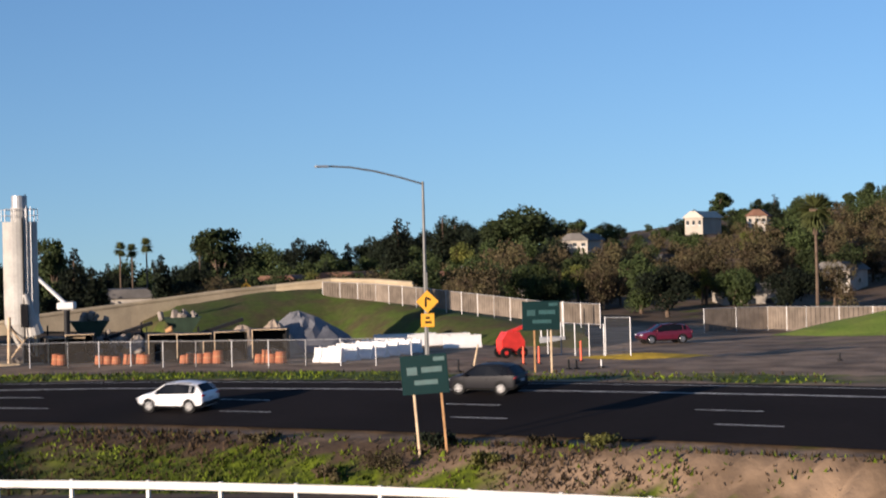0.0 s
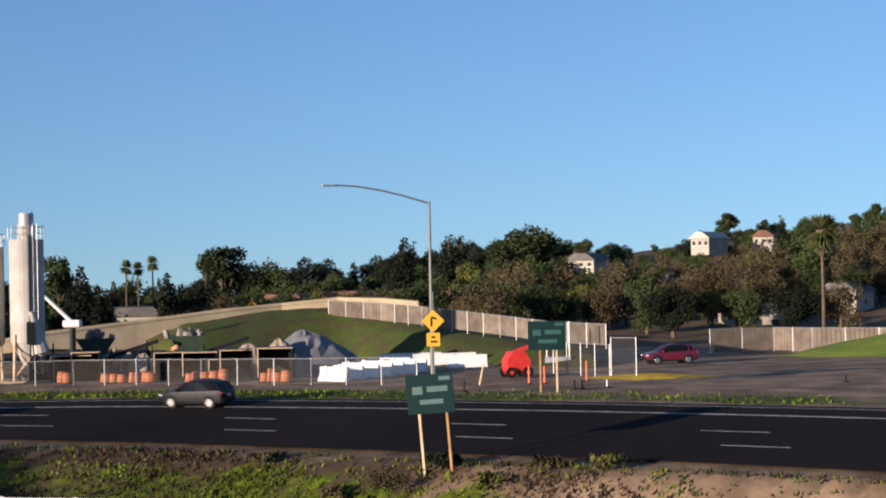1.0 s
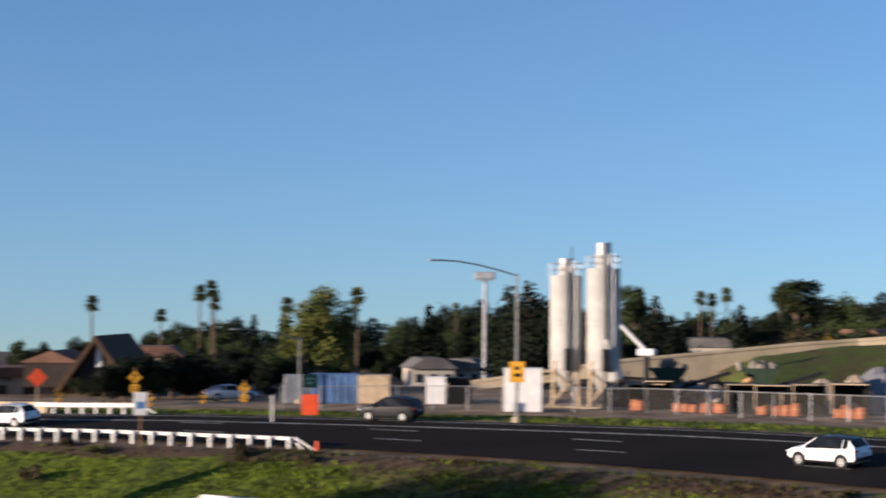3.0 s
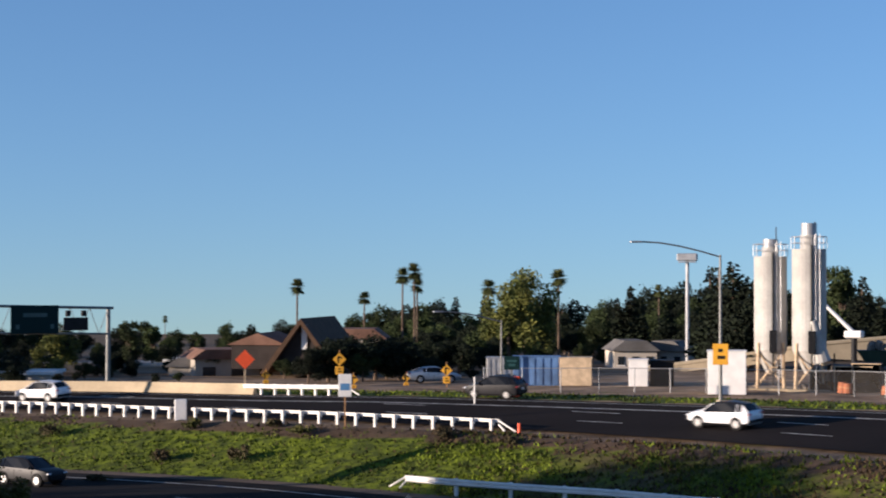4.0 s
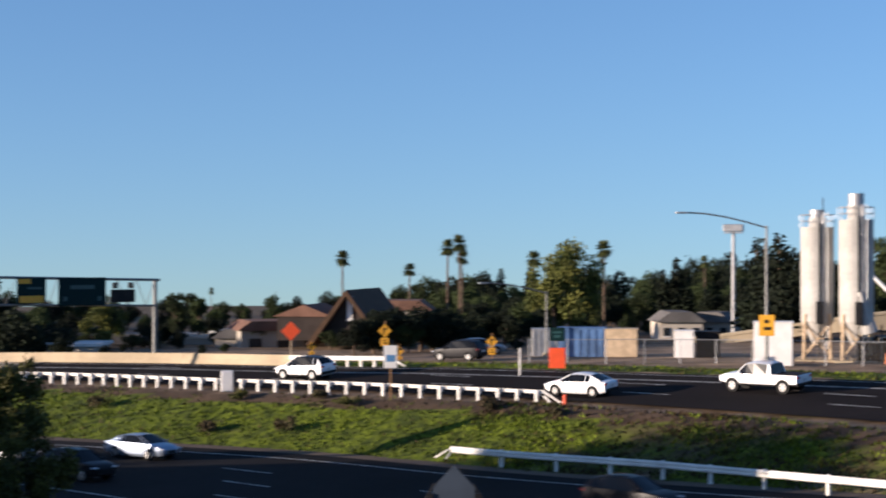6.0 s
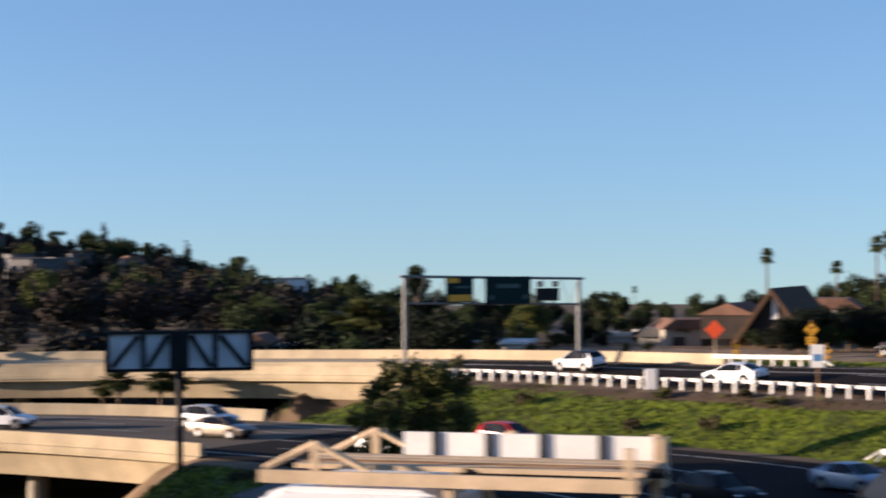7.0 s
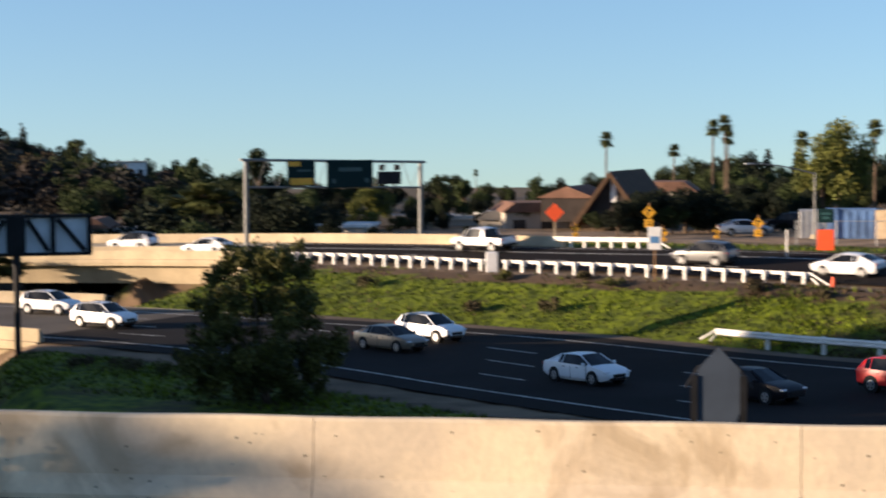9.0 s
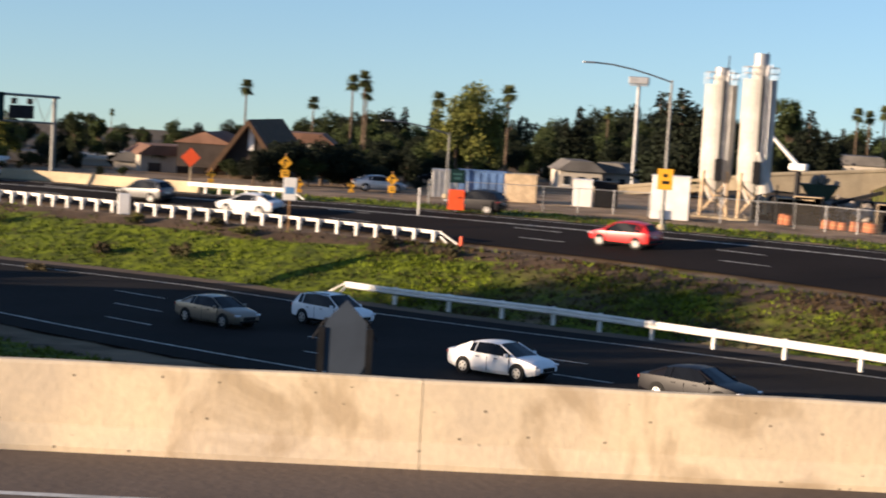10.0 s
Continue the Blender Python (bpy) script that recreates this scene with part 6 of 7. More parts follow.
shrub(2.05, 83.5, 1.25, 1.5, M_LEAFDRY, "round dry tumbleweed lying on the verge", 1, name="tumbleweed", count=900, size=0.07)
shrub(0.4, 84.5, 0.9, 1.3, M_LEAFDARK, "low dark shrub at the sign's foot", 2)
shrub(60.4, 25.0, 1.5, 1.9, M_LEAFDRY, "tuft of dry weeds beside the barrier", 3, z=4.6, count=700, size=0.09)
for i, (az, d) in enumerate(((-3, 83), (-5, 82), (4, 84), (6, 90), (-1.2, 82), (34, 118), (30.5, 121), (29.5, 118), (31.5, 116), (36, 113), (33, 124), (45, 96), (46.5, 98), (44, 93), (25, 113), (23, 110), (41.5, 131), (37.5, 129))):
    shrub(az, d, 0.5 + 0.25 * (i % 3), 1.0 + 0.4 * (i % 2), (M_LEAFDRY, M_BUSHNEAR, M_LEAFDRY)[i % 3], "low scrubby weeds on the slope", 20 + i, count=260)


def grass_tufts():
    """Countless short blades over the green slopes."""
    rg = np.random.RandomState(3)
    n = 150000
    x, y = rg.uniform(-112, 22, n), rg.uniform(60, 150, n)
    z, g = height(x, y)
    sa, ua, _ = ROAD_A.su(x, y)
    sb, ub, ib = ROAD_B.su(x, y)
    wb, wa = np.interp(sb, ROAD_B.s, ROAD_B.w), np.interp(sa, ROAD_A.s, ROAD_A.w)
    ok = ((ua < -2.2) & (ub > wb + 1.2)) | ((ua > wa + 1.2) & (ua < wa + 9)) | ((ub < -4) & (ub > -22))
    patch = np.sin(x * 0.5 + 1.3 * np.sin(y * 0.37)) * np.sin(y * 0.45 + 1.1 * np.sin(x * 0.31))
    ok &= (ua < 0) | (rg.rand(n) < np.where(x > -8, 0.3, 0.55))
    ok &= (rg.rand(n) < np.clip(g * 1.5 + patch * 0.35, 0.05, 1))
    x, y, z = x[ok], y[ok], z[ok] - 0.06
    m = len(x)
    a = rg.uniform(0, 6.283, m)
    h = 0.10 + 0.16 * rg.rand(m)
    w = 0.06 + 0.05 * rg.rand(m)
    dx, dy = np.cos(a) * w, np.sin(a) * w
    lx, ly = rg.normal(size=m) * 0.1, rg.normal(size=m) * 0.1
    v = np.stack([np.stack([x - dx, y - dy, z], 1), np.stack([x + dx, y + dy, z], 1), np.stack([x + lx, y + ly, z + h], 1)], 1).reshape(-1, 3)
    dry = rg.rand(m) < np.clip(0.75 - g[ok] * 1.1 - patch[ok] * 0.25, 0.05, 0.9)
    # taller weeds in clumps on the verge by the guide sign
    n2 = 90000
    x2, y2 = rg.uniform(-48, 24, n2), rg.uniform(70, 112, n2)
    z2, g2 = height(x2, y2)
    _, ua2, _ = ROAD_A.su(x2, y2)
    _, ub2, ib2 = ROAD_B.su(x2, y2)
    clump = np.sin(x2 * 1.9 + 2.1 * np.sin(y2 * 0.9)) * np.sin(y2 * 2.3 + 1.7 * np.sin(x2 * 1.1)) + 0.6 * np.sin(x2 * 0.5 + y2 * 0.3)
    ok2 = (ua2 < -1.6) & (ub2 > ROAD_B.w[ib2] + 1.5) & (clump + 0.5 * rg.normal(size=n2) > 0.15)
    x2, y2, z2, c2 = x2[ok2], y2[ok2], z2[ok2] - 0.06, clump[ok2]
    m2 = len(x2)
    a2, h2, w2 = rg.uniform(0, 6.283, m2), 0.12 + 0.22 * rg.rand(m2), 0.05 + 0.05 * rg.rand(m2)
    l2 = rg.normal(size=(m2, 2)) * 0.13
    v2 = np.stack([np.stack([x2 - np.cos(a2) * w2, y2 - np.sin(a2) * w2, z2], 1), np.stack([x2 + np.cos(a2) * w2, y2 + np.sin(a2) * w2, z2], 1), np.stack([x2 + l2[:, 0], y2 + l2[:, 1], z2 + h2], 1)], 1).reshape(-1, 3)
    v = np.concatenate([v, v2])
    dry = np.concatenate([dry, np.sin(x2 * 0.35 + 1.0) + np.sin(y2 * 0.5) + rg.normal(size=m2) * 0.6 > -0.1])
    for nm, sel, mt, lab in (("grass", ~dry, M_BLADE, "short green winter grass on the slopes"), ("dry_weeds", dry, M_DRYBLADE, "short dry brown weeds on the slopes")):
        vv = v.reshape(-1, 3, 3)[sel].reshape(-1, 3)
        f = (np.arange(len(vv) // 3)[:, None] * 3 + np.arange(3)[None]).tolist()
        me = bpy.data.meshes.new(nm)
        me.from_pydata(vv.tolist(), [], f)
        me.materials.append(mt)
        tagged(new(nm, me), lab, "grass", kind="stuff")


M_BLADE = mat("grass_blades", (0.105, 0.140, 0.004), 0.8, vary=0.4, scale=0.2, fine=2, tint=(0.025, 0.036, 0.004), island=0.45)
M_DRYBLADE = mat("dry_weed_blades", (0.060, 0.040, 0.020), 0.9, vary=0.4, scale=0.3, fine=2, tint=(0.030, 0.019, 0.010), island=0.45)
grass_tufts()


# ---- houses ----
def house(az, d, w, dep, h, label, roof_m, wall_m=None, turn=0.0, gable=1.5, z=None, name="house", wins=3):
    p = place(az, d, z)
    t = thing(name, pose(p.x, p.y, p.z, 0, 0, az + turn), label, "house")
    part("wall", bbox(0, 0, h / 2 - 0.5, w, dep, h + 1), wall_m or M_STUCCO, t)
    bm = prism(bmesh.new(), [(-w / 2 - 0.4, h), (w / 2 + 0.4, h), (w / 2 - gable, h + gable), (-w / 2 + gable, h + gable)], -dep / 2 - 0.4, dep / 2 + 0.4) if gable > 0.4 else bbox(0, 0, h + 0.15, w + 0.5, dep + 0.5, 0.3)
    part("roof", bm, roof_m, t)
    for i in range(wins):
        x = -w / 2 + w * (i + 0.5) / wins
        wn = part("window", bbox(x, -dep / 2 - 0.03, h * 0.55, w / wins * 0.45, 0.08, h * 0.4), M_WINDOW, t)
        part("frame", bbox(x, -dep / 2 - 0.02, h * 0.55 - h * 0.22, w / wins * 0.55, 0.14, 0.12), M_WHITE, wn)
    return t


rnd = random.Random(31)
for az, d, w, h, el, rm in ((-8.35, 318, 3.4, 1.9, 1.1, M_STUCCO), (-4.5, 300, 4.5, 1.6, 0.5, M_ROOFGREY), (-10.1, 330, 3.6, 1.8, 1.1, M_ROOF), (0.6, 270, 8, 2.5, -0.6, M_ROOF), (-1.2, 280, 6, 3, -0.45, M_ROOFGREY), (3.1, 275, 8, 2.5, -0.55, M_ROOF), (5.2, 275, 7, 2.5, -0.6, M_ROOF), (-6.8, 300, 7, 3, -0.25, M_ROOFGREY), (-12.6, 250, 5, 2.6, -0.6, M_ROOFGREY), (-9.6, 235, 7, 3, -1.2, M_ROOFGREY), (19.0, 212, 5, 2.5, -1.6, M_ROOFGREY), (17.6, 215, 5, 2.5, -1.6, M_ROOFGREY), (10.2, 240, 8, 3, -0.9, M_ROOFGREY), (-2.9, 235, 5, 2.8, -1.1, M_ROOFGREY), (27.9, 220, 8, 3.5, -1.25, M_ROOF)):
    z = up_to(d, el) - h - 1.2
    house(az, d, w, 8, h, "pale stucco house half hidden by trees on the slope", rm, turn=rnd.uniform(-25, 25), z=z, gable=1.2)
for az, d, w, h, el, rm in ((45.3, 190, 6.0, 3.2, -2.62, M_WHITE), (46.0, 188, 3.2, 3.2, -2.5, M_ROOF), (38.4, 185, 7.5, 3.0, -2.55, M_WHITE), (41.3, 190, 2.6, 3, -2.45, M_STUCCO), (37.0, 200, 8, 3.2, -2.5, M_ROOFGREY), (34.0, 205, 7, 4, -2.35, M_STUCCO), (33.0, 210, 6, 4, -2.2, M_WHITE), (35.2, 215, 7, 3, -2.3, M_STUCCO), (31.8, 190, 9, 3.2, -2.1, M_ROOF), (32.6, 192, 7, 3, -2.35, M_ROOFGREY)):
    house(az, d, w, 7, h, "low pale building behind the overpass", rm, turn=rnd.uniform(-12, 12), z=up_to(d, el) - h - 0.3, gable=0.0 if rm in (M_WHITE, M_STUCCO) else 1.0)
# low tones that carry the hillside's shade in the house colours
M_SHADEGREY = mat("shaded_grey_wall", (0.13, 0.125, 0.125), 0.9, vary=0.25, scale=0.4, fine=6, per_object=0.4)
M_SHADETAN = mat("shaded_tan_wall", (0.19, 0.15, 0.11), 0.9, vary=0.25, scale=0.4, fine=6, per_object=0.4)
for i in range(150):
    az = 45.5 + rnd.random() * 20
    d = rnd.uniform(330, 630)
    p = polar(az, d - 12)
    zg = z_at(p.x, p.y)
    hh = rnd.uniform(5.5, 8.0)
    if zg > 2 and zg + hh < up_to(d, skyline(az) - 0.3):
        house(az, d - 12, rnd.uniform(4, 8), 7, hh, "tall hillside house rising above dark trees", rnd.choice((M_ROOF, M_ROOFGREY, M_ROOFGREY, M_SHADEGREY)), rnd.choice((M_SHADEGREY, M_SHADEGREY, M_SHADETAN, M_SHADEGREY, M_STUCCO)), turn=rnd.uniform(-30, 30), z=zg, gable=rnd.choice((0.0, 1.2)), wins=3)
house(45.15, 400, 10, 9, 6, "pale block of flats on the wooded hill", M_STUCCO, M_WHITE, z=up_to(400, -0.55) - 6, gable=0.0, wins=4)


def church():
    d = 178.0
    p = place(29.55, d, 1.2)
    t = thing("church", pose(p.x, p.y, p.z, 0, 0, 29.5 - 12), "steep-roofed church with a tall white centre strip", "church")
    zt = up_to(d, -0.93) - p.z
    w = 6.4
    M_DARKFRONT = mat("dark_church_front", (0.045, 0.035, 0.03), 0.85, vary=0.25, scale=1)
    M_BROWN = mat("brown_roof_edge", (0.085, 0.05, 0.03), 0.85, vary=0.25, scale=1)
    bm = prism(bmesh.new(), [(-w / 2, 0.2), (w / 2, 0.2), (0.25, zt - 0.5), (0, zt - 0.4), (-0.25, zt - 0.5)], 0.0, 16)
    part("front_wall", bm, M_DARKFRONT, t)
    for f in (-1, 1):
        bm = bmesh.new()
        a = [(f * (w / 2 + 0.9), -0.6), (f * (w / 2 + 0.25), -0.6), (0, zt - 0.6), (0, zt)]
        prism(bm, a, -0.9, 17)
        part("roof_slope", bm, M_BROWN, t)
    part("white_strip", bbox(0.25, -0.08, zt * 0.62, 0.55, 0.14, zt * 0.5), M_WHITE, t)
    part("side_hall", bbox(-4.6, 5, 1.0, 5.5, 9, 2.4), M_DARKFRONT, t)
    part("hall_roof", prism(bmesh.new(), [(-7.8, 2.2), (-1.6, 2.2), (-4.6, 3.4)], 0.3, 9.8), M_ROOF, t)


church()


# ---- vehicles ----
def paint(name, color, metal=0.0, rough=0.28):
    m = mat(name, color, rough, metal, vary=0.04, scale=2, fine=20)
    m.node_tree.nodes["Principled BSDF"].inputs["Coat Weight"].default_value = 0.25
    return m


P = {"white": paint("white_car_paint", (0.78, 0.78, 0.78)), "black": paint("black_car_paint", (0.012, 0.012, 0.014)), "dark": paint("charcoal_car_paint", (0.008, 0.008, 0.011), 0.0, 0.4), "silver": paint("silver_car_paint", (0.42, 0.44, 0.47), 0.6),
     "red": paint("red_car_paint", (0.62, 0.02, 0.02)), "grey": paint("grey_car_paint", (0.14, 0.14, 0.14), 0.4), "tan": paint("tan_car_paint", (0.27, 0.22, 0.17), 0.5), "maroon": paint("maroon_car_paint", (0.12, 0.012, 0.03), 0.2), "blue": paint("blue_grey_car_paint", (0.30, 0.36, 0.46), 0.5)}

# stations from the tail to the nose: x, sill, belt, top, half width, half width of the roof
for nm in ("black", "dark"):
    bs = P[nm].node_tree.nodes["Principled BSDF"].inputs
    bs["Coat Weight"].default_value, bs["Specular IOR Level"].default_value = 0.05, 0.15
# stations from the tail to the nose: x, sill, belt, top, half width, half width of the roof
SHAPES = {
    "sedan": ([(-2.42, 0.48, 0.84, 0.87, 0.72, 0.50), (-2.34, 0.34, 0.96, 1.00, 0.84, 0.62), (-1.95, 0.25, 0.99, 1.05, 0.89, 0.66), (-1.15, 0.20, 0.99, 1.38, 0.91, 0.57), (-0.85, 0.19, 0.98, 1.43, 0.92, 0.58), (-0.22, 0.18, 0.96, 1.46, 0.92, 0.60), (-0.13, 0.18, 0.96, 1.46, 0.92, 0.60),
               (0.32, 0.18, 0.95, 1.42, 0.92, 0.59), (0.95, 0.19, 0.94, 1.11, 0.91, 0.66), (1.25, 0.20, 0.93, 0.96, 0.91, 0.74), (1.95, 0.24, 0.82, 0.86, 0.86, 0.68), (2.28, 0.32, 0.70, 0.73, 0.77, 0.58), (2.42, 0.40, 0.60, 0.62, 0.62, 0.44)],
              (-1.42, 1.42), 0.33, (2, 3), (7, 9), ((3, 4), (4, 5), (5, 6), (6, 7), (7, 8))),
    "suv": ([(-2.26, 0.52, 0.92, 0.95, 0.76, 0.56), (-2.20, 0.38, 1.06, 1.09, 0.88, 0.68), (-2.12, 0.30, 1.09, 1.14, 0.90, 0.70), (-1.74, 0.26, 1.10, 1.54, 0.92, 0.62), (-1.42, 0.25, 1.08, 1.61, 0.93, 0.64), (-0.52, 0.24, 1.05, 1.66, 0.93, 0.66), (-0.42, 0.24, 1.05, 1.66, 0.93, 0.66),
             (0.34, 0.24, 1.03, 1.60, 0.93, 0.64), (0.92, 0.24, 1.02, 1.24, 0.92, 0.69), (1.22, 0.25, 1.01, 1.05, 0.92, 0.78), (1.90, 0.28, 0.93, 0.97, 0.88, 0.72), (2.18, 0.36, 0.80, 0.83, 0.79, 0.62), (2.28, 0.44, 0.68, 0.70, 0.66, 0.50)],
            (-1.35, 1.38), 0.36, (2, 3), (7, 9), ((3, 4), (4, 5), (5, 6), (6, 7), (7, 8))),
    "minivan": ([(-2.50, 0.52, 0.92, 0.95, 0.82, 0.62), (-2.45, 0.36, 1.06, 1.09, 0.92, 0.74), (-2.38, 0.28, 1.08, 1.14, 0.95, 0.76), (-2.12, 0.24, 1.08, 1.64, 0.96, 0.70), (-1.90, 0.23, 1.08, 1.70, 0.97, 0.71), (-0.60, 0.22, 1.06, 1.74, 0.98, 0.72), (-0.50, 0.22, 1.06, 1.74, 0.98, 0.72),
                 (0.50, 0.22, 1.04, 1.66, 0.97, 0.70), (1.20, 0.22, 1.02, 1.28, 0.96, 0.74), (1.62, 0.23, 1.00, 1.05, 0.95, 0.80), (2.15, 0.28, 0.90, 0.93, 0.90, 0.72), (2.42, 0.36, 0.76, 0.79, 0.80, 0.62), (2.52, 0.44, 0.66, 0.68, 0.68, 0.50)],
                (-1.5, 1.5), 0.34, (2, 3), (7, 9), ((3, 4), (4, 5), (5, 6), (6, 7), (7, 8))),
    "pickup": ([(-2.90, 0.60, 1.10, 1.13, 0.90, 0.80), (-2.86, 0.50, 1.14, 1.17, 0.96, 0.86), (-0.98, 0.42, 1.16, 1.19, 0.98, 0.86), (-0.86, 0.42, 1.16, 1.80, 0.98, 0.72), (-0.70, 0.42, 1.16, 1.86, 0.98, 0.72), (0.20, 0.42, 1.16, 1.90, 0.98, 0.73), (0.30, 0.42, 1.16, 1.90, 0.98, 0.73),
                (0.85, 0.42, 1.16, 1.84, 0.98, 0.71), (1.30, 0.42, 1.16, 1.42, 0.97, 0.76), (1.55, 0.42, 1.16, 1.20, 0.97, 0.86), (2.45, 0.45, 1.08, 1.12, 0.94, 0.80), (2.78, 0.50, 0.98, 1.01, 0.88, 0.74), (2.90, 0.56, 0.90, 0.92, 0.82, 0.66)],
               (-1.85, 1.85), 0.41, (2, 3), (7, 9), ((4, 5), (5, 6), (6, 7), (7, 8))),
}


def car(kind, colour, label, name=None, roof=None):
    """A car in parts; +x is ahead, the wheels stand on z = 0."""
    st, wheel_x, wr, rear, front, sides = SHAPES[kind]
    m = P[colour]
    t = thing(name or ("pickup_truck" if kind == "pickup" else "minivan" if kind == "minivan" else "car"), Matrix(), label, "pickup" if kind == "pickup" else "car", "cars on the roads")
    rings = []
    for x, lo, belt, top, w, wt in st:
        half = [(w * 0.88, lo), (w * 0.985, lo + 0.14), (w, lo + (belt - lo) * 0.62), (w * 0.955, belt), (wt + 0.035, top - 0.05 * min(1, (top - belt) / 0.2)), (wt * 0.84, top), (0.0, top + 0.02)]
        rings.append([Vector((x, y, z)) for y, z in half] + [Vector((x, -y, z)) for y, z in half[-2::-1]])
    k = len(rings[0])

    def skin(cells, material, nm, lab="", caps=False, smooth=True):
        bm = bmesh.new()
        seen = {}

        def at(i, q):
            key = (i, q % k)
            if key not in seen:
                seen[key] = bm.verts.new(rings[i][q % k])
            return seen[key]

        for i, q in cells:
            bm.faces.new((at(i, q), at(i, q + 1), at(i + 1, q + 1), at(i + 1, q)))
        if caps:
            for i in (0, len(rings) - 1):
                bm.faces.new([at(i, q) for q in range(k)])
        bmesh.ops.recalc_face_normals(bm, faces=bm.faces[:])
        ob = part(nm, bm, material, t, lab, smooth)
        if smooth:
            ob.data.set_sharp_from_angle(angle=radians(28))
        return ob

    n = len(st) - 1
    cells = {(i, q) for i in range(n) for q in range(k)}
    ws = [(i, q) for i in range(*front) for q in (4, 5, 6, 7)]
    rw = [(i, q) for i in range(*rear) for q in (4, 5, 6, 7)]
    glazed = set(ws + rw)
    skin(ws, M_GLASS, "windshield", "dark windscreen", smooth=False)
    skin(rw, M_GLASS, "rear_window", "dark rear glass", smooth=False)
    for i, _ in sides:
        for q in (3, 8):
            skin([(i, q)], M_GLASS, "side_window", smooth=False)
            glazed.add((i, q))
    low = {(i, q) for i in range(n) for q in (0, 11)} if kind in ("suv", "pickup") else set()
    if low:
        skin(sorted(low), M_BLACK, "lower_trim", "dark lower cladding")
    top = {(i, q) for i in range(rear[1], front[0]) for q in (4, 5, 6, 7)}
    skin(sorted(top), P[roof] if roof else m, "roof")
    skin(sorted(cells - glazed - low - top), m, "body", caps=True)
    for f in (-1, 1):
        y = lambda i: f * (st[i][5] + 0.03)
        part("pillar", btube((st[front[1]][0], f * (st[front[1]][5] + 0.05), st[front[1]][3] - 0.02), (st[front[0]][0], y(front[0]), st[front[0]][3] - 0.03), 0.035, n=5), m, t)
        part("pillar", btube((st[rear[0]][0], f * (st[rear[0]][5] + 0.04), st[rear[0]][3] - 0.02), (st[rear[1]][0], y(rear[1]), st[rear[1]][3] - 0.03), 0.05, n=5), m, t)
        for i in (4, 8):
            part("pillar", btube((st[i][0], f * (st[i][4] * 0.955), st[i][2]), (st[i][0], y(i), st[i][3] - 0.04), 0.03, n=5), M_BLACK if i == 8 else m, t)
        part("mirror", bbox(st[front[1]][0] - 0.35, f * (st[8][4] + 0.09), st[8][2] + 0.07, 0.13, 0.2, 0.15, bev=0.03), m, t)
        for xh in (st[5][0] + 0.55, st[5][0] - 0.45):
            part("door_handle", bbox(xh, f * (st[5][4] + 0.0), st[5][2] - 0.14, 0.18, 0.03, 0.03), M_DARKSTEEL, t)
        for xs in (st[5][0] + 0.05, st[8][0] + 0.05):
            part("door_seam", bbox(xs, f * (st[5][4] - 0.012), (st[5][1] + st[5][2]) / 2, 0.015, 0.03, st[5][2] - st[5][1] - 0.2), M_DARKSTEEL, t)
    for x in wheel_x:
        for f in (-1, 1):
            yw = st[5][4] - 0.12
            part("wheel_arch", btube((x, f * (yw - 0.16), wr + 0.03), (x, f * (yw + 0.122), wr + 0.03), wr + 0.06, n=20), M_BLACK, t)
            wh = part("wheel", btube((x, f * (yw - 0.1), wr), (x, f * (yw + 0.13), wr), wr, n=20), M_BLACK, t)
            bm = btube((x, f * (yw + 0.125), wr), (x, f * (yw + 0.14), wr), wr * 0.68, wr * 0.62, n=16)
            part("rim", bm, M_CHROME, wh)
            bm = bmesh.new()
            for a in range(5):
                c, sn = math.cos(a * 1.2566 + 0.3) * wr * 0.42, math.sin(a * 1.2566 + 0.3) * wr * 0.42
                tube(bm, (x + c, f * (yw + 0.13), wr + sn), (x + c, f * (yw + 0.146), wr + sn), wr * 0.13, n=6)
            part("rim_gap", bm, M_BLACK, wh)
    x0, x1 = st[0], st[-1]
    for f in (-1, 1):
        part("tail_lamp", bbox(st[1][0] - 0.02, f * st[1][4] * 0.80, st[1][2] - 0.10, 0.10, 0.36, 0.13, bev=0.03), M_LAMPRED, t)
        part("head_lamp", bbox(st[-2][0] - 0.02, f * st[-2][4] * 0.86, st[-2][2] - 0.02, 0.22, 0.30, 0.09, bev=0.03), M_LAMPCLEAR, t)
    part("grille", bbox(x1[0] - 0.01, 0, (x1[1] + x1[2]) / 2 + 0.02, 0.06, x1[4] * 1.3, 0.17, bev=0.02), M_BLACK, t)
    part("bumper", bbox(x1[0] - 0.05, 0, x1[1] - 0.01, 0.16, x1[4] * 1.9, 0.10, bev=0.04), M_BLACK, t)
    part("bumper", bbox(x0[0] + 0.03, 0, x0[1] - 0.02, 0.16, x0[4] * 2.0, 0.22, bev=0.05), M_BLACK, t)
    part("plate", bbox(x0[0] - 0.012, 0, x0[1] + 0.24, 0.03, 0.32, 0.15), M_PLATE, t)
    if kind == "pickup":
        part("bed", bbox(-1.95, 0, 1.05, 1.75, 1.62, 0.32), M_BLACK, t)
    if kind in ("suv", "minivan"):
        for f in (-1, 1):
            part("roof_rail", btube((st[4][0], f * 0.58, st[4][3] + 0.04), (st[7][0] - 0.1, f * 0.58, st[7][3] + 0.05), 0.022, n=5), M_DARKSTEEL, t)
    return t


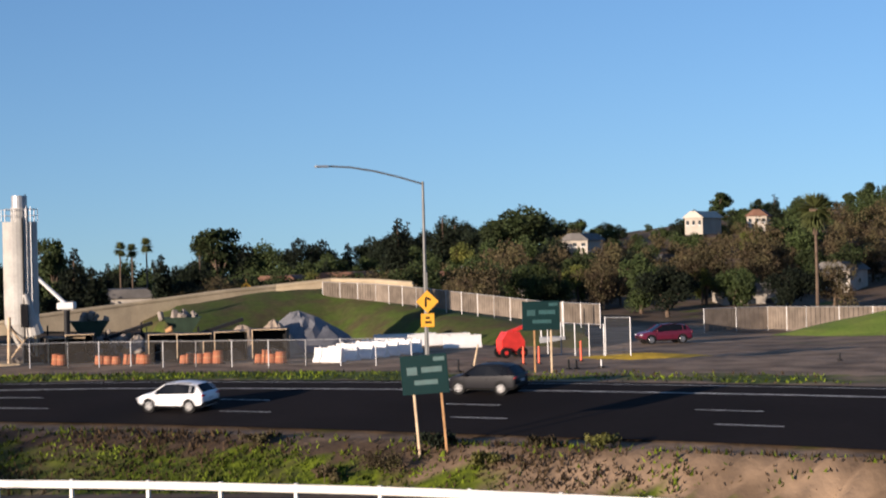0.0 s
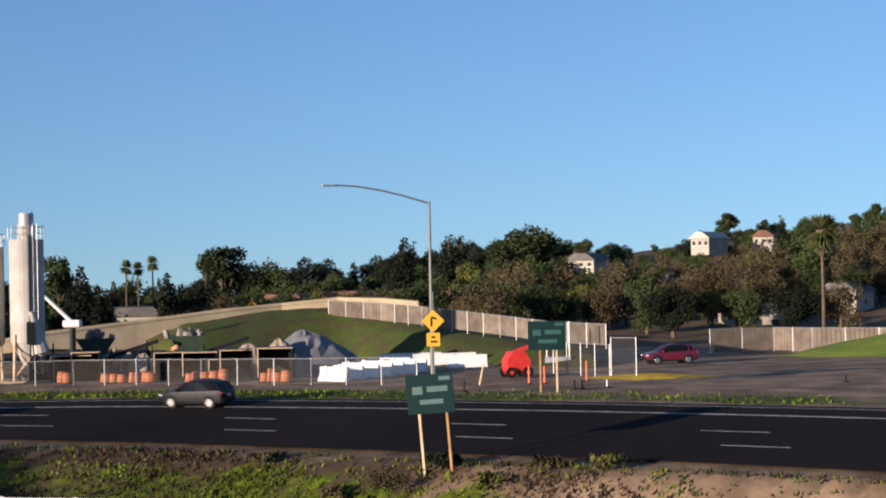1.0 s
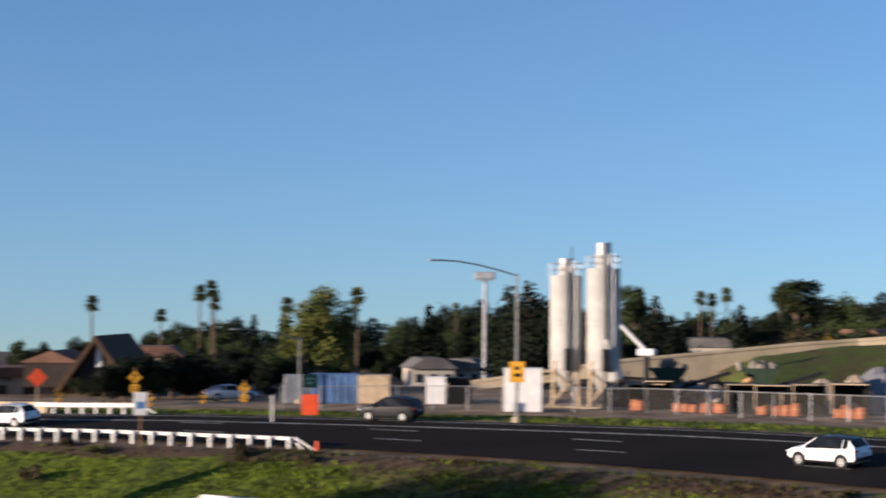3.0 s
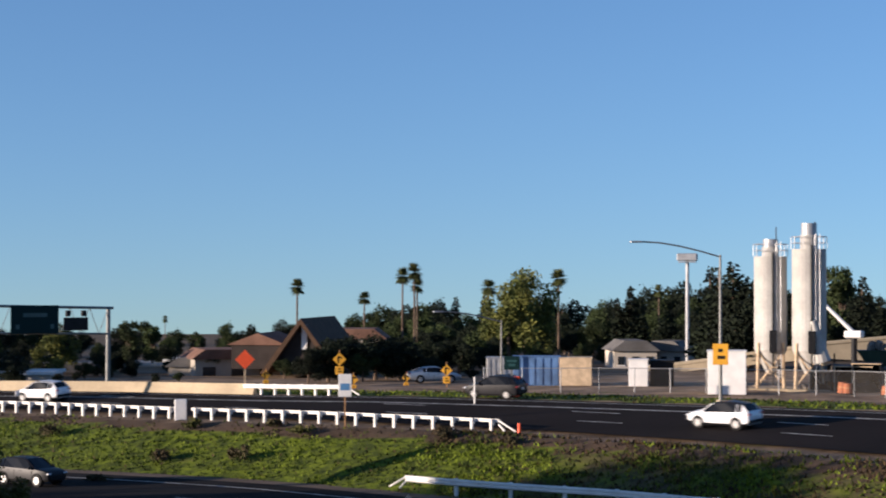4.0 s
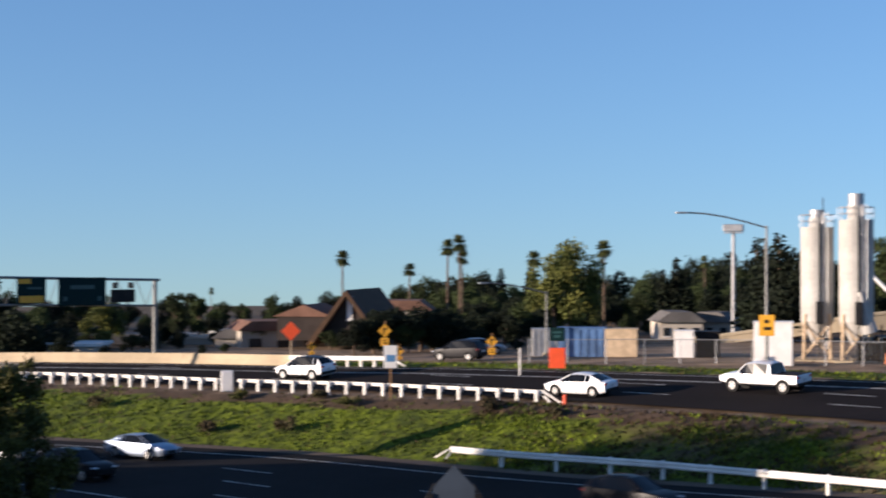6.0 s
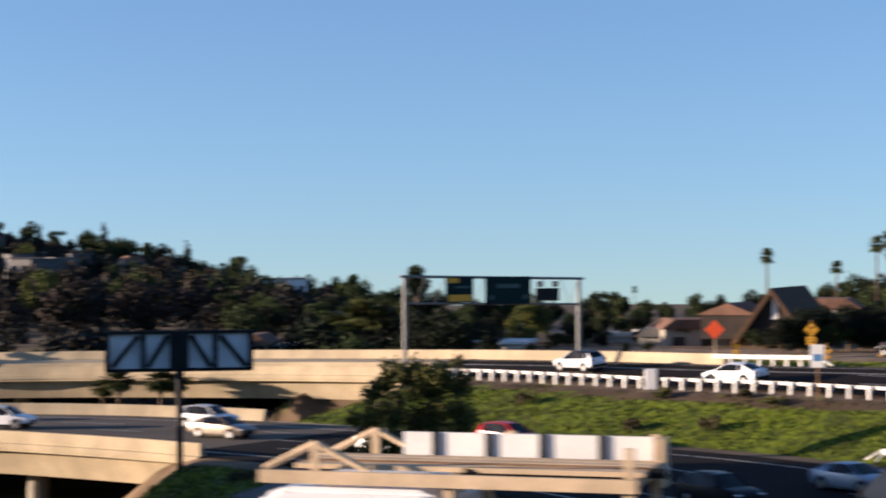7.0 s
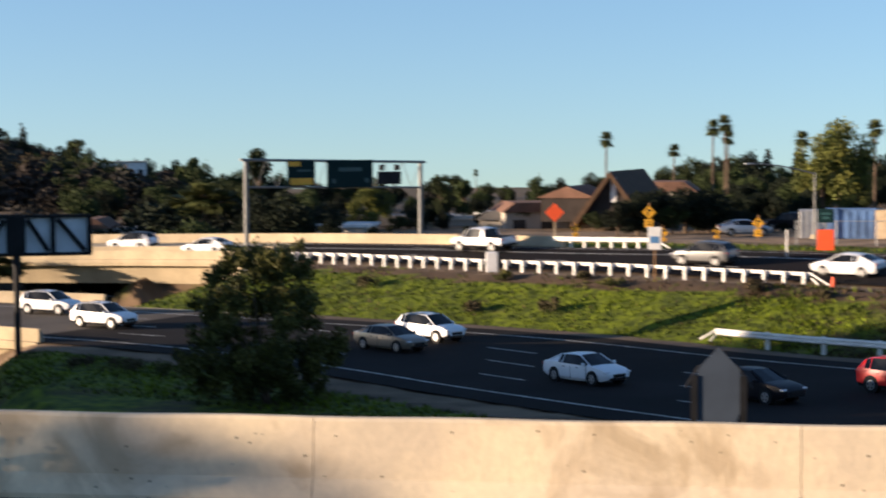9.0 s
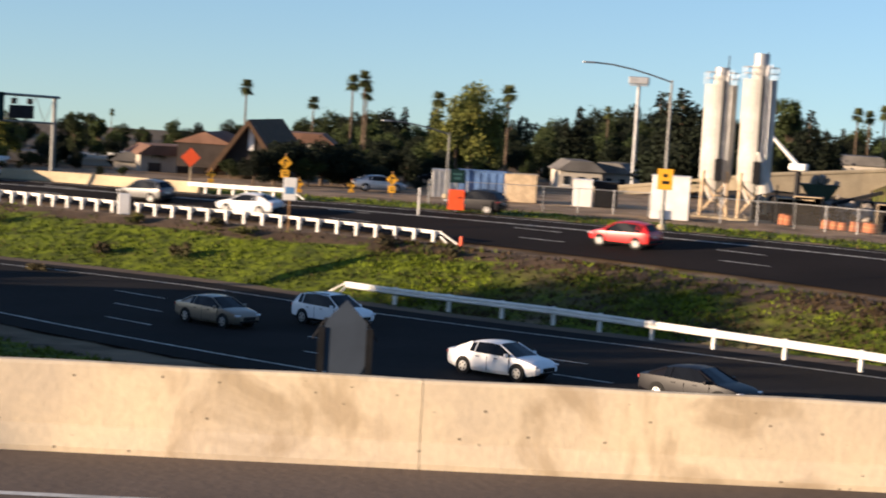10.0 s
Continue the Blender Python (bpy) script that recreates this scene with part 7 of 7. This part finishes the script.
def work_truck():
    """The white utility truck with its timber rack, on the near road."""
    m = P["white"]
    t = thing("work_truck", Matrix(), "white utility truck with a loaded overhead timber rack", "truck")
    cab = bmesh.new()
    prism(cab, [(0.0, 0.45), (0.0, 0.95), (-0.1, 1.08), (-0.35, 1.18), (-0.85, 1.78), (-1.1, 1.86), (-2.75, 1.86), (-2.9, 1.75), (-2.95, 1.2), (-2.95, 0.45)], -0.92, 0.92)
    bmesh.ops.bevel(cab, geom=[e for e in cab.edges], offset=0.06, segments=2, affect="EDGES")
    part("cab", cab, m, t)
    for y in (-0.93, 0.93):
        part("side_window", bbox(-1.35, y * 0.985, 1.48, 0.8, 0.05, 0.42, bev=0.04), M_GLASS, t)
        part("rear_window", bbox(-2.3, y * 0.985, 1.48, 0.7, 0.05, 0.4, bev=0.04), M_GLASS, t)
    part("windshield", bbox(-0.62, 0, 1.49, 0.03, 1.5, 0.62, rot=Matrix.Rotation(radians(40), 3, "Y")), M_GLASS, t)
    part("bed", bbox(-4.3, 0, 0.85, 2.7, 1.85, 0.7, bev=0.03), M_DARKSTEEL, t)
    for x in (-1.0, -4.6):
        for y in (-0.85, 0.85):
            w = part("wheel", btube((x, y - 0.12, 0.38), (x, y + 0.12, 0.38), 0.38, n=20), M_BLACK, t)
            part("rim", btube((x, y - 0.13, 0.38), (x, y + 0.13, 0.38), 0.2, n=12), M_CHROME, w)
    for x, top in ((-3.0, 2.0), (-5.0, 2.32)):
        for y in (-0.8, 0.8):
            part("rack_post", bbox(x, y, (0.5 + top) / 2, 0.09, 0.09, top - 0.5), M_BEAM, t)
        part("cross_bar", bbox(x, 0, 1.96, 0.09, 1.6, 0.09), M_BEAM, t)
    for y in (-0.8, 0.8):
        part("rack_rail", bbox(-2.95, y + (0.09 if y > 0 else -0.09), 1.96, 4.3, 0.07, 0.13), M_BEAM, t)
    for i in range(4):
        part("plank", bbox(-3.1, -0.45 + i * 0.3, 2.04, 4.0, 0.24, 0.05), (M_BEAM, M_TIMBER)[i == 2], t)
    for x, y in ((-1.45, 0.82), (-1.6, -0.82), (-3.3, -0.82)):
        for dx in (-0.62, 0.62):
            part("brace", btube((x + dx, y, 2.03), (x, y, 2.30), 0.035, n=5), M_BEAM, t)
        part("upright", bbox(x, y, 2.15, 0.08, 0.07, 0.34), M_BEAM, t)
    part("panel_board", bbox(-3.5, -0.70, 2.17, 3.0, 0.05, 0.26), M_WHITE, t, "cream board strapped upright to the rack")
    for x in (-2.4, -3.05, -3.7, -4.4):
        part("panel_strap", bbox(x, -0.66, 2.17, 0.08, 0.04, 0.27), M_DARKSTEEL, t)
    part("tail_board", bbox(-5.12, -0.62, 2.05, 0.06, 0.34, 0.5), M_BEAM, t)
    part("pipe", btube((-3.1, 0.55, 2.02), (-5.3, 0.2, 2.02), 0.05, n=8), M_DARKSTEEL, t)
    part("head_lamp", bbox(-0.02, -0.7, 0.8, 0.08, 0.3, 0.2), M_LAMPCLEAR, t)
    part("head_lamp", bbox(-0.02, 0.7, 0.8, 0.08, 0.3, 0.2), M_LAMPCLEAR, t)
    for ob in t.children:
        if not ob.name.startswith("wheel"):
            ob.data.transform(Matrix.Diagonal((1, 1, 1.1, 1)))
    return t


TRUCK = work_truck()


def on_road(line, s, u, back=False):
    """The pose of a car on a road's surface."""
    over = max(0.0, u - float(np.interp(s, line.s, line.w)))
    drop = 0.035 - line.bank * over
    p = line.at(s, u, drop)
    q = line.at(s + 1.0, u, drop)
    f = (q - p).normalized()
    r = (line.at(s, u + 1.0, drop) - p).normalized()
    if back:
        f, r = -f, -r
    up = r.cross(f).normalized()
    left = up.cross(f)
    return Matrix(((f.x, left.x, up.x, p.x), (f.y, left.y, up.y, p.y), (f.z, left.z, up.z, p.z), (0, 0, 0, 1)))


# road, kind, colour, lane offset, (time, distance along) of the run, label
TRAFFIC = [
    ("A", "suv", "white", 4.6, ((0, 247.0), (10, 435.0)), "white compact SUV driving along the connector road"),
    ("A", "suv", "dark", ((0, 12.6), (2.5, 12.8), (4.5, 15.5), (7.0, 31.0), (10, 56.0)), ((0, 231.8), (1.0, 250.8), (2.5, 271.6), (4.5, 288.0), (7.0, 303.0), (10, 314.0)), "dark SUV on the outer lane of the connector road"),
    ("A", "suv", "white", 5.3, ((0, 172.0), (2.0, 216.8), (2.5, 230.0), (3.0, 242.6), (4.5, 272.5), (6.5, 308.2), (8.2, 334.0), (10, 362.0)), "white SUV with a dark roof on the connector road"),
    ("A", "sedan", "white", 2.6, ((0, 140.0), (4.9, 249.6), (6.5, 286.6), (8.2, 321.0), (10, 356.0)), "white sedan on the inner lane of the connector road"),
    ("A", "pickup", "white", 8.2, ((0, 160.0), (4.9, 246.4), (6.5, 273.6), (9.0, 312.0), (10, 327.0)), "white crew-cab pickup on the connector road"),
    ("A", "suv", "grey", 5.0, ((0, 125.0), (9.0, 287.6), (10, 305.5)), "grey SUV on the connector road"),
    ("A", "sedan", "white", 3.4, ((0, 110.0), (9.0, 275.9), (10, 294.0)), "white sedan following on the connector road"),
    ("A", "suv", "red", 5.6, ((0, 100.0), (9.8, 262.5), (10, 266.2)), "red hatchback SUV with dark rear glass"),
    ("A", "suv", "dark", 15.2, ((0, 120.0), (9.0, 268.0), (10, 282.0)), "dark car turning off at the verge"),
    ("A", "sedan", "white", 7.0, ((0, 320.0), (7.5, 394.7), (10, 419.0)), "white car crossing the overpass"),
    ("A", "sedan", "silver", 7.0, ((0, 311.0), (7.5, 385.6), (10, 411.0)), "silver car crossing the overpass"),
    ("B", "minivan", "silver", 8.2, ((0, 350.0), (6.5, 256.2), (7.2, 245.0), (10, 185.0)), "silver minivan on the lower road"),
    ("B", "suv", "black", 4.6, ((0, 355.0), (6.5, 245.5), (7.0, 237.0), (10, 176.0)), "black SUV on the lower road"),
    ("B", "sedan", "blue", 14.0, ((0, 370.0), (6.5, 248.2), (7.0, 237.8), (10, 180.0)), "silver-blue sedan on the lower road"),
    ("B", "suv", "red", 14.0, ((0, 395.0), (7.2, 259.5), (7.5, 254.5), (9.0, 223.2), (9.5, 209.5), (10, 195.0)), "bright red car on the shaded lower road"),
    ("B", "suv", "white", 13.4, ((0, 375.0), (7.2, 283.0), (7.8, 275.3), (9.0, 256.3), (10, 236.0)), "white SUV on the far lane of the lower road"),
    ("B", "sedan", "tan", 8.4, ((0, 360.0), (7.2, 278.4), (7.8, 271.4), (9.0, 254.6), (10, 239.2)), "dull tan sedan on the lower road"),
    ("B", "suv", "white", 13.3, ((0, 352.0), (7.2, 300.6), (8.2, 293.8), (9.0, 285.2), (10, 274.0)), "white SUV on the sunlit lower bridge"),
    ("B", "suv", "white", 7.6, ((0, 362.0), (7.2, 295.0), (8.2, 286.0), (9.0, 276.5), (10, 264.0)), "white crossover on the sunlit lower bridge"),
    ("B", "sedan", "white", 6.8, ((0, 372.0), (6.5, 271.2), (7.5, 260.0), (7.8, 256.0), (8.5, 246.0), (9.0, 237.5), (10, 219.0)), "white sedan on the near lane of the lower road"),
    ("B", "sedan", "dark", 7.6, ((0, 372.0), (7.2, 257.0), (7.8, 249.2), (8.5, 236.7), (9.0, 226.8), (9.5, 219.0), (10, 210.0)), "dark blue sedan on the lower road"),
    ("B", "suv", "dark", 10.5, ((0, 365.0), (7.8, 314.3), (8.2, 311.5), (10, 297.0)), "dark SUV entering the lower bridge"),
    ("B", "pickup", "white", 11.2, ((0, 362.0), (7.8, 309.9), (8.2, 306.9), (10, 292.0)), "white pickup with a loaded bed on the lower bridge"),
    ("B", "suv", "dark", 13.0, ((0, 329.0), (4.5, 253.0), (5.2, 239.5), (6.5, 212.0), (10, 140.0)), "dark blue SUV on the lower road"),
]
CARS = []
for road, kind, colour, u, run, label in TRAFFIC:
    CARS.append((car(kind, colour, label, roof="black" if "dark roof" in label else None), ROAD_A if road == "A" else ROAD_B, u, run, road == "B"))

# parked cars: in the lot, in the hollow under the bridge
for az, d, z, turn, kind, colour, label in ((-7.0, 150, None, 200, "suv", "maroon", "dark maroon SUV parked in the dirt lot"), (25.3, 162, None, 10, "sedan", "silver", "pale car parked on the side street"), (53.4, 145, None, 0, "sedan", "dark", "car parked in the shade under the bridge"),
                                            (52.0, 143, None, 20, "suv", "grey", "car parked in the shade under the bridge"), (54.8, 147, None, 10, "sedan", "blue", "car parked in the shade under the bridge"), (50.9, 146, None, 15, "sedan", "silver", "car parked in the shade under the bridge"), (45.6, 168, None, 15, "sedan", "dark", "car parked in the shade under the bridge")):
    c = car(kind, colour, label)
    c.matrix_basis = facing(az, d, z, turn)


def run_at(run, t):
    """A smooth distance along for a run of (time, distance) marks."""
    ts, ss = [a for a, _ in run], [b for _, b in run]
    if len(ts) < 3:
        return float(np.interp(t, ts, ss))
    g = np.gradient(np.array(ss, float), np.array(ts, float))
    i = min(max(int(np.searchsorted(ts, t)) - 1, 0), len(ts) - 2)
    h = ts[i + 1] - ts[i]
    k = (t - ts[i]) / h
    return float((2 * k ** 3 - 3 * k ** 2 + 1) * ss[i] + (k ** 3 - 2 * k ** 2 + k) * h * g[i] + (3 * k ** 2 - 2 * k ** 3) * ss[i + 1] + (k ** 3 - k ** 2) * h * g[i + 1])


def motions():
    for c, line, u, run, back in CARS:
        walk(c, [(k * 0.5, on_road(line, run_at(run, k * 0.5), run_at(u, k * 0.5) if isinstance(u, tuple) else u, back)) for k in range(21)])
    rows = []
    yaw = math.degrees(math.atan2(-BARD[1], -BARD[0]))
    for tm, q, v, turn in ((0, 36.0, 2.6, 0), (3.5, 36.0, 2.6, 0), (5.2, 33.0, 2.6, 0), (6.0, 17.0, 2.3, 0), (6.5, 6.7, 2.1, 0), (6.8, 0.2, 2.1, 0), (7.0, -3.6, 2.2, -3), (7.2, -7.0, 2.1, -10), (7.5, -11.3, 1.9, -18), (7.8, -16.0, 2.2, -12), (8.0, -19.2, 2.8, -6), (8.5, -26.5, 4.4, 0), (9.5, -44.0, 5.0, 0), (10.0, -53.0, 5.0, 0)):
        b = BAR0 + BARD * q - BARN * v
        rows.append((tm, pose(b[0], b[1], 4.44, 0, 0, yaw + turn)))
    walk(TRUCK, rows)


motions()
